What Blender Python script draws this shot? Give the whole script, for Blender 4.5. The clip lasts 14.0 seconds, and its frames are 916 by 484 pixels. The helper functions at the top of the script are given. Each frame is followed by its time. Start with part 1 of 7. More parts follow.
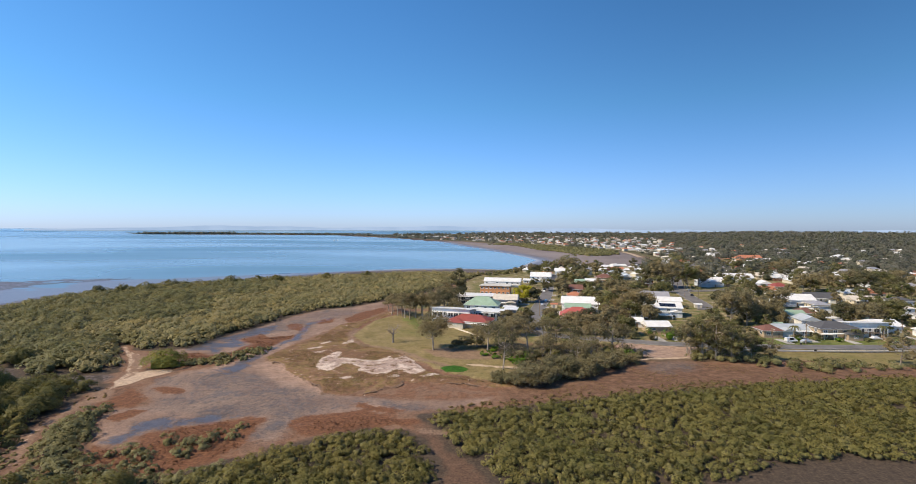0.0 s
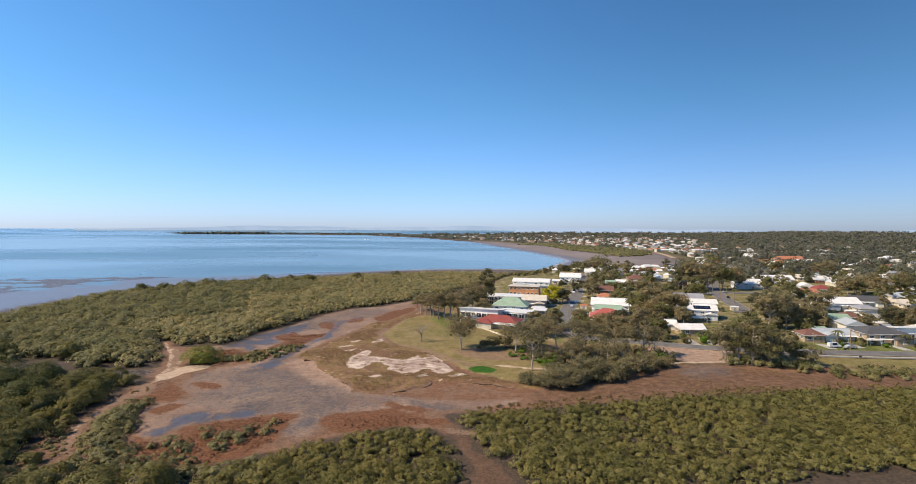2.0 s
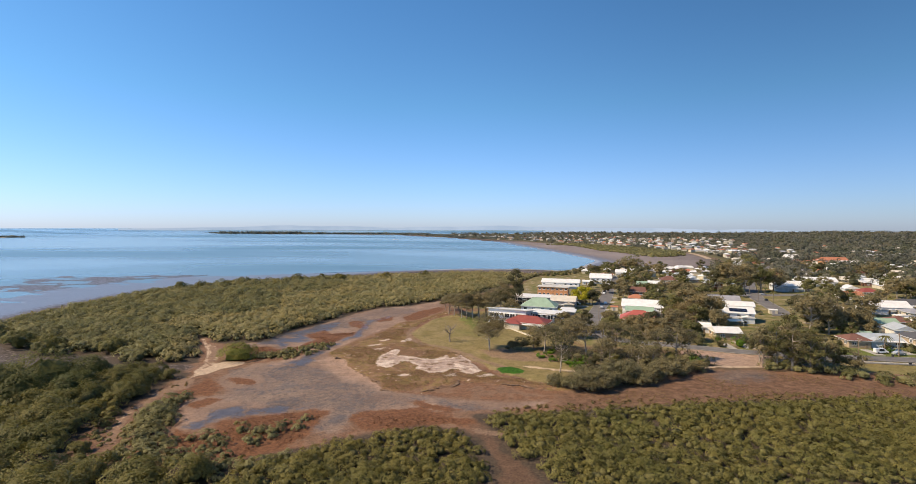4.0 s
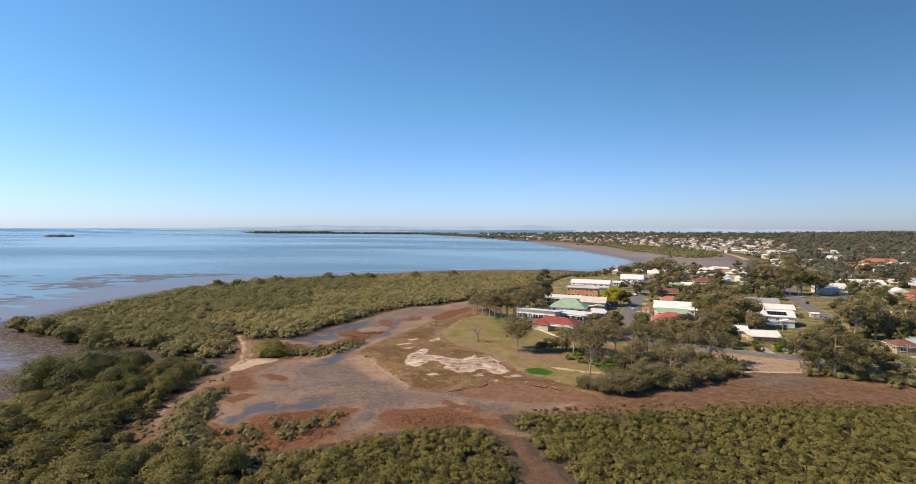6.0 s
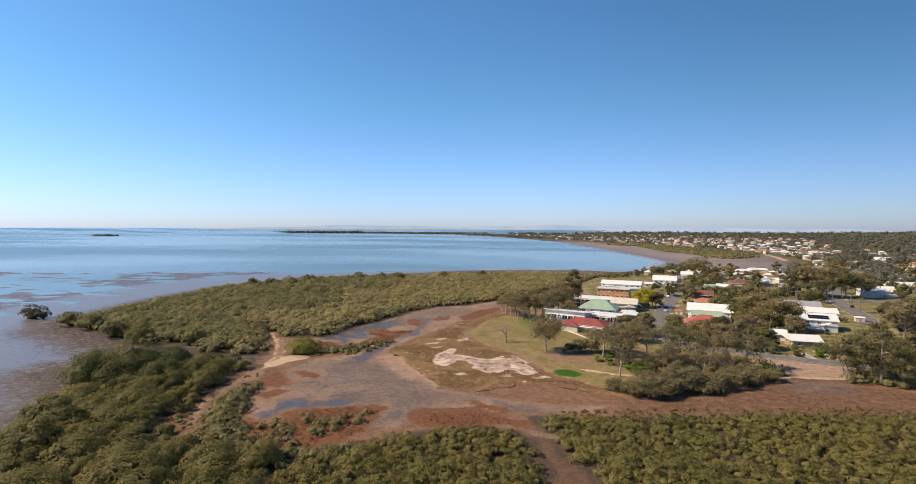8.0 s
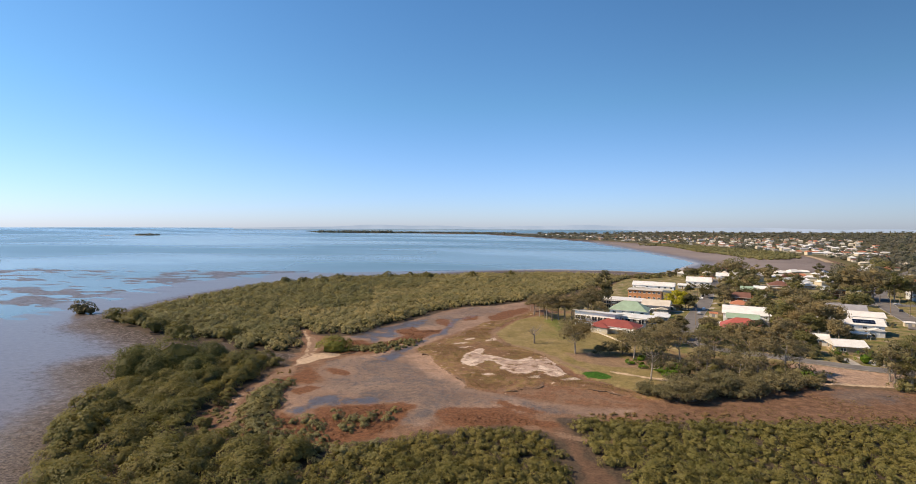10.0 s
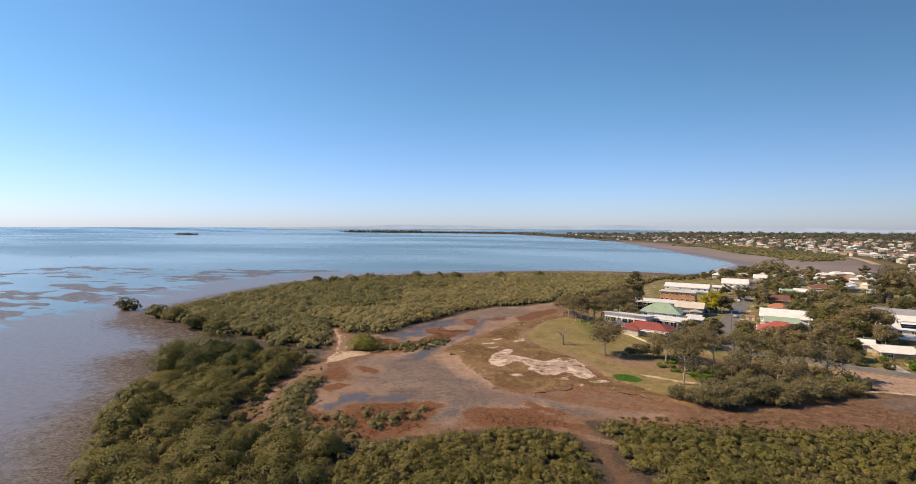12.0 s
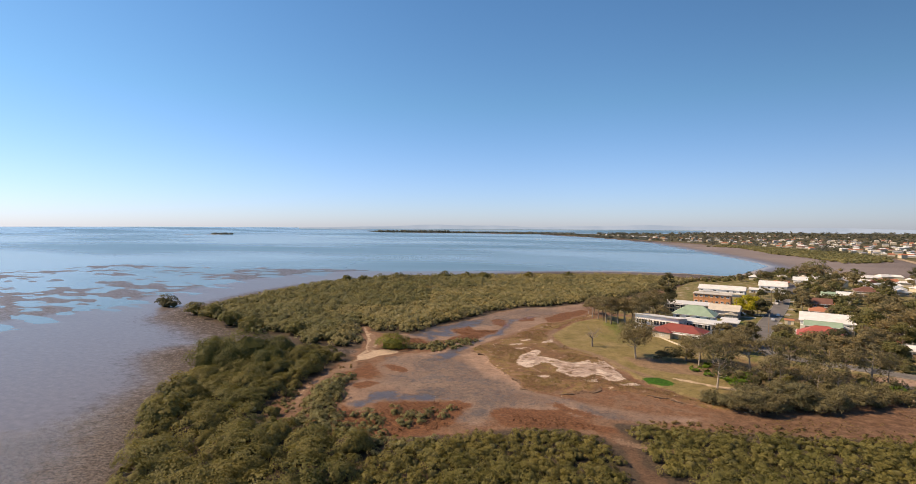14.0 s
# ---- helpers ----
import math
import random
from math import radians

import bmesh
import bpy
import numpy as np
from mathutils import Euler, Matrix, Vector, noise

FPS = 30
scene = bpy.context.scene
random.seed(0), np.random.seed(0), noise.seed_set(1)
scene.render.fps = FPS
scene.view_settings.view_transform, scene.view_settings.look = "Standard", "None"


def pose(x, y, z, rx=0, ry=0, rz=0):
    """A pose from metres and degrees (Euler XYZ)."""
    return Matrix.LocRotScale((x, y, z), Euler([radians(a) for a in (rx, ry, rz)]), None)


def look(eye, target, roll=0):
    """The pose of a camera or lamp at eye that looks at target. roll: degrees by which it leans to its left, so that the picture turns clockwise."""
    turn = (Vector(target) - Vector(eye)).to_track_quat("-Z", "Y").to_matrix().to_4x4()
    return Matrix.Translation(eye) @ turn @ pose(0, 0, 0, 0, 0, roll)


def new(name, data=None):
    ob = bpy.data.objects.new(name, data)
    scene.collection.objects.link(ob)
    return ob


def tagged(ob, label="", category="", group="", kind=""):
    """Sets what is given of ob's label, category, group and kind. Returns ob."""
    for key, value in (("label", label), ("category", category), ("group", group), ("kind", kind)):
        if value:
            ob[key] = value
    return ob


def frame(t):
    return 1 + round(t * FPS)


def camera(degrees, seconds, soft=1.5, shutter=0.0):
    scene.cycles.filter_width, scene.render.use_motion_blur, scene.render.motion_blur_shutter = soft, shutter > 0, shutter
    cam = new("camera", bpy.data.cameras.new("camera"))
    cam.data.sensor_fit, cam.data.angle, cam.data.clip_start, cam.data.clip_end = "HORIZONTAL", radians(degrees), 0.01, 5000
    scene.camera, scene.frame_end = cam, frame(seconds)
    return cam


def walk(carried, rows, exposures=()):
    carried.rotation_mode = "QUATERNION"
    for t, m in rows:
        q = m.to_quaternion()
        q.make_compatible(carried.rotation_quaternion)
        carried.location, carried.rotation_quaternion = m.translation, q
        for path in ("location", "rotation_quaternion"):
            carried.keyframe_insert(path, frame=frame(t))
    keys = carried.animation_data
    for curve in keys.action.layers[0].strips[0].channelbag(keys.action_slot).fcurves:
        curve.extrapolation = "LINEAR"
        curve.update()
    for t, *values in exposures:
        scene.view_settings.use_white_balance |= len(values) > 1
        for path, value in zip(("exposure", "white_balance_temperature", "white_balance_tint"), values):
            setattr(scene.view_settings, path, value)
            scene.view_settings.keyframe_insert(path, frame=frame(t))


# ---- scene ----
cam = camera(87.06, 14.0, soft=0.55)
# seconds, eye, yaw, pitch, lean to the right
PATH_ROWS = [
    (0.0, 0.000, 0.000, 50.000, 0.000, -1.674, -0.108),
    (0.5, 0.048, -0.073, 50.068, 0.855, -1.678, -0.103),
    (1.0, 0.096, -0.148, 50.135, 1.708, -1.683, -0.098),
    (1.5, 0.145, -0.225, 50.200, 2.561, -1.689, -0.095),
    (2.0, 0.195, -0.305, 50.264, 3.413, -1.695, -0.091),
    (2.5, 0.245, -0.386, 50.328, 4.264, -1.702, -0.089),
    (3.0, 0.296, -0.470, 50.390, 5.116, -1.710, -0.087),
    (3.5, 0.348, -0.556, 50.450, 5.967, -1.717, -0.085),
    (4.0, 0.401, -0.645, 50.510, 6.817, -1.726, -0.084),
    (4.5, 0.454, -0.735, 50.568, 7.668, -1.734, -0.084),
    (5.0, 0.508, -0.828, 50.626, 8.519, -1.743, -0.085),
    (5.5, 0.563, -0.923, 50.682, 9.369, -1.752, -0.086),
    (6.0, 0.618, -1.020, 50.737, 10.220, -1.760, -0.088),
    (6.5, 0.674, -1.119, 50.790, 11.071, -1.769, -0.091),
    (7.0, 0.731, -1.220, 50.843, 11.921, -1.778, -0.094),
    (7.5, 0.788, -1.324, 50.894, 12.772, -1.787, -0.098),
    (8.0, 0.846, -1.430, 50.944, 13.622, -1.795, -0.102),
    (8.5, 0.905, -1.538, 50.993, 14.472, -1.803, -0.107),
    (9.0, 0.965, -1.648, 51.041, 15.321, -1.811, -0.113),
    (9.5, 1.025, -1.761, 51.087, 16.170, -1.819, -0.119),
    (10.0, 1.086, -1.875, 51.133, 17.018, -1.826, -0.126),
    (10.5, 1.147, -1.992, 51.177, 17.866, -1.832, -0.134),
    (11.0, 1.210, -2.111, 51.220, 18.712, -1.838, -0.143),
    (11.5, 1.273, -2.232, 51.262, 19.557, -1.843, -0.152),
    (12.0, 1.336, -2.356, 51.303, 20.400, -1.847, -0.161),
    (12.5, 1.401, -2.481, 51.342, 21.241, -1.851, -0.172),
    (13.0, 1.466, -2.609, 51.380, 22.080, -1.854, -0.182),
    (13.5, 1.532, -2.739, 51.417, 22.916, -1.855, -0.194),
    (14.0, 1.598, -2.871, 51.453, 23.749, -1.856, -0.206),
]
walk(cam, [(t, pose(x, y, z, 0, 0, yaw) @ pose(0, 0, 0, 90 + pitch) @ pose(0, 0, 0, 0, 0, -lean)) for t, x, y, z, yaw, pitch, lean in PATH_ROWS],
     exposures=[(0.0, 0.33, 6700, 10), (2.5, 0.33, 7150, 11), (7.0, 0.32, 7600, 12), (11.0, 0.27, 7950, 14), (14.0, 0.23, 8450, 16)])

# ---- light ----
SUN_EL, SUN_AZ = 43.0, 254.0          # degrees; azimuth clockwise from +y
az, el = radians(SUN_AZ), radians(SUN_EL)
sun_way = Vector((math.sin(az) * math.cos(el), math.cos(az) * math.cos(el), math.sin(el)))
world = bpy.data.worlds.new("sky")
scene.world = world
world.use_nodes = True
wt = world.node_tree
sky = wt.nodes.new("ShaderNodeTexSky")
sky.sky_type, sky.sun_disc = "NISHITA", False
sky.sun_elevation, sky.sun_rotation = el, az
sky.altitude, sky.air_density, sky.dust_density, sky.ozone_density = 0, 1.0, 0.3, 2.5
wt.nodes["Background"].inputs["Strength"].default_value = 0.198
# clear winter air: the blue deepens with height above the horizon
lift = wt.nodes.new("ShaderNodeSeparateXYZ")
wt.links.new(wt.nodes.new("ShaderNodeTexCoord").outputs["Generated"], lift.inputs[0])
depth = wt.nodes.new("ShaderNodeValToRGB")
for p, c in ((0.0, (0.35, 0.475, 0.86, 1)), (0.09, (0.335, 0.495, 0.80, 1)), (0.24, (0.272, 0.52, 0.71, 1)), (0.6, (0.208, 0.485, 0.695, 1))):
    e = depth.color_ramp.elements[0] if p == 0 else (depth.color_ramp.elements[-1] if p == 0.6 else depth.color_ramp.elements.new(p))
    e.position, e.color = p, c
wt.links.new(lift.outputs[2], depth.inputs["Fac"])
deep = wt.nodes.new("ShaderNodeMix")
deep.data_type, deep.blend_type = "RGBA", "MULTIPLY"
deep.inputs[0].default_value = 1.0
wt.links.new(sky.outputs["Color"], deep.inputs[6])
wt.links.new(depth.outputs["Color"], deep.inputs[7])
# and away from the sun's side of the sky
side = wt.nodes.new("ShaderNodeMapRange")
side.interpolation_type = "SMOOTHSTEP"
for slot, value in ((1, -0.2), (2, 0.75), (3, 1.03), (4, 0.60)):
    side.inputs[slot].default_value = value
wt.links.new(lift.outputs[0], side.inputs[0])
away = wt.nodes.new("ShaderNodeMix")
away.data_type, away.blend_type = "RGBA", "MULTIPLY"
away.inputs[0].default_value = 1.0
wt.links.new(deep.outputs[2], away.inputs[6])
wt.links.new(side.outputs[0], away.inputs[7])
wt.links.new(away.outputs[2], wt.nodes["Background"].inputs["Color"])
sun = new("sun", bpy.data.lights.new("sun", "SUN"))
sun.data.energy, sun.data.angle, sun.data.color = 5.0, radians(0.53), (1.0, 0.84, 0.63)
sun.matrix_world = look(sun_way * 100, (0, 0, 0))


# ---- materials ----
def nd(nt, kind, **sets):
    n = nt.nodes.new("ShaderNode" + kind)
    for key, value in sets.items():
        if key.startswith("i_"):
            n.inputs[key[2:].replace("_", " ")].default_value = value
        elif key == "operation":
            n.operation = value
        elif key == "attribute_name":
            n.attribute_name = value
        elif key == "data_type":
            n.data_type = value
        elif key == "interpolation_type":
            n.interpolation_type = value
        elif key == "blend_type":
            n.blend_type = value
    return n


def empty_material(name, rough=0.8, metal=0.0, spec=0.3):
    m = bpy.data.materials.new(name)
    m.use_nodes = True
    b = m.node_tree.nodes["Principled BSDF"]
    b.inputs["Roughness"].default_value = rough
    b.inputs["Metallic"].default_value = metal
    b.inputs["Specular IOR Level"].default_value = spec
    return m, m.node_tree, b


def noise_of(nt, scale, detail=4.0, rough=0.6, stretch=None, object_space=False):
    n = nd(nt, "TexNoise", i_Scale=scale, i_Detail=detail, i_Roughness=rough)
    if object_space:
        c = nd(nt, "TexCoord").outputs["Object"]
    else:
        c = nd(nt, "NewGeometry").outputs["Position"]
    if stretch:
        mp = nd(nt, "Mapping", i_Scale=stretch)
        nt.links.new(c, mp.inputs["Vector"])
        c = mp.outputs["Vector"]
    nt.links.new(c, n.inputs["Vector"])
    return n.outputs["Fac"]


def ramp(nt, fac, stops):
    r = nt.nodes.new("ShaderNodeValToRGB")
    while len(r.color_ramp.elements) < len(stops):
        r.color_ramp.elements.new(0.5)
    for e, (p, c) in zip(r.color_ramp.elements, stops):
        e.position, e.color = p, (*c, 1)
    nt.links.new(fac, r.inputs["Fac"])
    return r.outputs["Color"]


def mixed(nt, fac, a, b, blend="MIX"):
    m = nt.nodes.new("ShaderNodeMix")
    m.data_type, m.blend_type = "RGBA", blend
    for value, socket in ((fac, m.inputs[0]), (a, m.inputs[6]), (b, m.inputs[7])):
        if isinstance(value, (int, float)):
            socket.default_value = value
        elif isinstance(value, tuple):
            socket.default_value = (*value, 1)
        else:
            nt.links.new(value, socket)
    return m.outputs[2]


def calc(nt, op, a, b=0.0, clamp=False):
    m = nt.nodes.new("ShaderNodeMath")
    m.operation, m.use_clamp = op, clamp
    for value, socket in ((a, m.inputs[0]), (b, m.inputs[1])):
        if isinstance(value, (int, float)):
            socket.default_value = value
        else:
            nt.links.new(value, socket)
    return m.outputs[0]


def step(nt, value, lo, hi):
    m = nt.nodes.new("ShaderNodeMapRange")
    m.interpolation_type = "SMOOTHSTEP"
    m.inputs[1].default_value, m.inputs[2].default_value = lo, hi
    nt.links.new(value, m.inputs[0])
    return m.outputs[0]


def bump(nt, b, height, strength, distance):
    n = nd(nt, "Bump", i_Strength=strength, i_Distance=distance)
    nt.links.new(height, n.inputs["Height"])
    nt.links.new(n.outputs["Normal"], b.inputs["Normal"])


def plain(name, colour, rough=0.7, metal=0.0, vary=0.25, scale=0.6, fine=9.0, relief=0.01, spec=0.3):
    """Colour with stains at two scales and fine relief."""
    m, nt, b = empty_material(name, rough, metal, spec)
    big, small = noise_of(nt, scale, 4), noise_of(nt, fine, 3)
    dark = tuple(c * (1 - vary) for c in colour)
    light = tuple(min(1, c * (1 + vary * 0.6)) for c in colour)
    c = ramp(nt, big, ((0.3, dark), (0.7, light)))
    s = ramp(nt, small, ((0.35, (1 - vary * 0.6,) * 3), (0.65, (1.0,) * 3)))
    nt.links.new(mixed(nt, 1.0, c, s, "MULTIPLY"), b.inputs["Base Color"])
    bump(nt, b, small, 0.4, relief)
    return m


def foliage(name, dark, mid, light, rough=0.6):
    """Leaf clumps: each island its own tone, with patches across the stand, and some light let through."""
    m, nt, b = empty_material(name, rough, 0.0, 0.2)
    rnd = nd(nt, "NewGeometry").outputs["Random Per Island"]
    leaf = ramp(nt, rnd, ((0.0, dark), (0.45, mid), (1.0, light)))
    patch = noise_of(nt, 0.06, 5)
    tone = ramp(nt, patch, ((0.35, (0.84, 0.88, 0.82)), (0.5, (1.0, 1.0, 1.0)), (0.65, (1.14, 1.07, 0.98))))
    c = mixed(nt, 1.0, leaf, tone, "MULTIPLY")
    nt.links.new(c, b.inputs["Base Color"])
    thin, both = nd(nt, "BsdfTranslucent"), nd(nt, "MixShader")
    nt.links.new(c, thin.inputs["Color"])
    both.inputs[0].default_value = 0.42
    nt.links.new(b.outputs[0], both.inputs[1])
    nt.links.new(thin.outputs[0], both.inputs[2])
    nt.links.new(both.outputs[0], nt.nodes["Material Output"].inputs["Surface"])
    return m


def roof_sheet(name, colour, rough=0.45):
    """Painted corrugated steel with faint ribs and grime."""
    m, nt, b = empty_material(name, rough, 0.0, 0.4)
    big, small = noise_of(nt, 0.35, 4), noise_of(nt, 4.0, 4)
    c = ramp(nt, big, ((0.3, tuple(v * 0.78 for v in colour)), (0.7, colour)))
    s = ramp(nt, small, ((0.35, (0.88,) * 3), (0.6, (1.0,) * 3)))
    nt.links.new(mixed(nt, 1.0, c, s, "MULTIPLY"), b.inputs["Base Color"])
    w = nd(nt, "TexWave", i_Scale=1.2)
    nt.links.new(nd(nt, "TexCoord").outputs["Object"], w.inputs["Vector"])
    bump(nt, b, w.outputs["Fac"], 0.3, 0.03)
    return m


MAT = {
    # mangrove and mangrove_pale: blue raised slightly, haze put into the leaf colour
    "mangrove": foliage("mangrove leaves", (0.17, 0.164, 0.074), (0.226, 0.215, 0.099), (0.287, 0.269, 0.129)),
    "mangrove_dark": foliage("shore mangrove leaves", (0.118, 0.115, 0.038), (0.166, 0.155, 0.05), (0.222, 0.203, 0.074)),
    "mangrove_yellow": foliage("low mangrove leaves", (0.15, 0.139, 0.043), (0.19, 0.174, 0.055), (0.24, 0.217, 0.076)),
    "mangrove_olive": foliage("olive mangrove leaves", (0.150, 0.136, 0.041), (0.196, 0.175, 0.053), (0.250, 0.221, 0.077)),
    "mangrove_pale": foliage("inland mangrove leaves", (0.26, 0.233, 0.11), (0.328, 0.292, 0.141), (0.4, 0.352, 0.176)),
    "gum": foliage("gum leaves", (0.168, 0.141, 0.074), (0.226, 0.19, 0.101), (0.292, 0.245, 0.136)),
    "gum_dark": foliage("dark gum leaves", (0.08, 0.077, 0.04), (0.12, 0.112, 0.056), (0.165, 0.15, 0.078)),
    "gum_green": foliage("green tree leaves", (0.102, 0.103, 0.04), (0.15, 0.146, 0.058), (0.208, 0.194, 0.083)),
    "yellow_tree": foliage("yellow green leaves", (0.20, 0.19, 0.015), (0.40, 0.36, 0.03), (0.56, 0.50, 0.07)),
    "lush": foliage("lush shrub leaves", (0.03, 0.07, 0.008), (0.09, 0.17, 0.018), (0.17, 0.26, 0.035)),
    # far gums: grey olive, greyed further in the colour to imitate haze
    "far_gum_haze": foliage("far woods leaves with haze grey", (0.105, 0.108, 0.084), (0.150, 0.150, 0.118), (0.195, 0.188, 0.150)),
    # headland leaves: distance haze put into the colour as a mild grey
    "headland": foliage("headland leaves greyed by haze", (0.105, 0.118, 0.100), (0.138, 0.152, 0.130), (0.172, 0.185, 0.158)),
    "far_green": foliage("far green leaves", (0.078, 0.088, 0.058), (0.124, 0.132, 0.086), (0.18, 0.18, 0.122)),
    "bay_scrub": foliage("low bayside leaves", (0.11, 0.112, 0.045), (0.175, 0.165, 0.070), (0.25, 0.225, 0.105)),
    # ball inside a crown: twiggy brown, the inside's shade put into its colour
    "twig_shade": plain("twiggy shaded crown core", (0.128, 0.116, 0.044), 0.95, vary=0.4, scale=1.5, fine=6, relief=0.05),
    "mangrove_deep": foliage("tall mangrove leaves", (0.07, 0.082, 0.026), (0.105, 0.114, 0.035), (0.148, 0.15, 0.052)),
    "shore_leaf": foliage("grey shore tree leaves", (0.158, 0.139, 0.071), (0.212, 0.187, 0.098), (0.276, 0.241, 0.132)),
    "samphire": foliage("samphire leaves", (0.112, 0.053, 0.03), (0.152, 0.073, 0.04), (0.196, 0.103, 0.056)),
    "tussock": foliage("marsh tussock", (0.165, 0.122, 0.052), (0.215, 0.158, 0.068), (0.27, 0.2, 0.092)),
    "bark": plain("grey bark", (0.26, 0.21, 0.17), 0.9, vary=0.45, scale=1.5),
    "pale_bark": plain("pale gum bark", (0.42, 0.36, 0.30), 0.9, vary=0.4, scale=1.5),
    "dead_wood": plain("grey dead wood", (0.30, 0.25, 0.21), 0.9, vary=0.35, scale=2),
    "asphalt": plain("worn asphalt", (0.165, 0.157, 0.154), 0.9, vary=0.3, scale=0.15, fine=3),
    "kerb": plain("grey kerb concrete", (0.30, 0.29, 0.27), 0.9, vary=0.3),
    "concrete": plain("pale concrete", (0.40, 0.38, 0.35), 0.85, vary=0.25),
    "dirt": plain("sandy dirt", (0.42, 0.32, 0.22), 0.95, vary=0.35, scale=0.2, fine=2),
    "white_wall": plain("white weatherboard", (0.74, 0.74, 0.72), 0.7, vary=0.12),
    "cream_wall": plain("cream render", (0.60, 0.54, 0.42), 0.8, vary=0.15),
    "grey_wall": plain("grey cladding", (0.30, 0.30, 0.31), 0.8, vary=0.2),
    "orange_wall": plain("orange brick", (0.62, 0.30, 0.15), 0.85, vary=0.25),
    "brick_wall": plain("red brown brick", (0.25, 0.13, 0.085), 0.9, vary=0.3),
    "tan_wall": plain("tan brick", (0.40, 0.31, 0.21), 0.85, vary=0.25),
    "blue_wall": plain("pale blue boards", (0.56, 0.60, 0.63), 0.7, vary=0.12),
    "white_roof": roof_sheet("white steel roof", (0.76, 0.76, 0.745)),
    "cream_roof": roof_sheet("cream steel roof", (0.66, 0.60, 0.50)),
    "grey_roof": roof_sheet("grey steel roof", (0.33, 0.33, 0.35)),
    "dark_roof": roof_sheet("charcoal roof", (0.095, 0.095, 0.100), 0.7),
    "blue_roof": roof_sheet("blue grey steel roof", (0.43, 0.475, 0.51)),
    "red_roof": roof_sheet("red tile roof", (0.28, 0.068, 0.056), 0.7),
    "bright_red_roof": roof_sheet("bright red roof", (0.43, 0.105, 0.085), 0.7),
    "brown_roof": roof_sheet("brown tile roof", (0.185, 0.088, 0.066), 0.75),
    "terracotta_roof": roof_sheet("terracotta tile roof", (0.45, 0.18, 0.10), 0.7),
    "green_roof": roof_sheet("pale green roof", (0.30, 0.42, 0.31), 0.55),
    "trim": plain("white trim", (0.78, 0.78, 0.76), 0.6, vary=0.08),
    "timber": plain("weathered timber", (0.30, 0.22, 0.15), 0.85, vary=0.35, scale=3),
    "dark_metal": plain("dark metal", (0.06, 0.06, 0.065), 0.5, 0.6, vary=0.2),
    "rubber": plain("black rubber", (0.02, 0.02, 0.02), 0.8, vary=0.2),
}


def pane_material(name, tint, rough=0.08):
    m, nt, b = empty_material(name, rough, 0.0, 0.6)
    c = ramp(nt, noise_of(nt, 1.3, 2), ((0.3, tuple(v * 0.6 for v in tint)), (0.7, tint)))
    nt.links.new(c, b.inputs["Base Color"])
    return m


MAT["pane"] = pane_material("window pane", (0.05, 0.06, 0.075))
MAT["solar"] = pane_material("solar cell glass", (0.012, 0.016, 0.035))


def car_paint(name, colour):
    m, nt, b = empty_material(name, 0.25, 0.2, 0.5)
    c = ramp(nt, noise_of(nt, 2.0, 3), ((0.3, tuple(v * 0.85 for v in colour)), (0.7, colour)))
    nt.links.new(c, b.inputs["Base Color"])
    b.inputs["Coat Weight"].default_value = 0.6
    return m


for key, colour in (("white", (0.8, 0.8, 0.8)), ("silver", (0.42, 0.44, 0.46)), ("dark", (0.03, 0.035, 0.045)),
                    ("blue", (0.05, 0.12, 0.32)), ("red", (0.4, 0.03, 0.03))):
    MAT["paint_" + key] = car_paint(key + " car paint", colour)


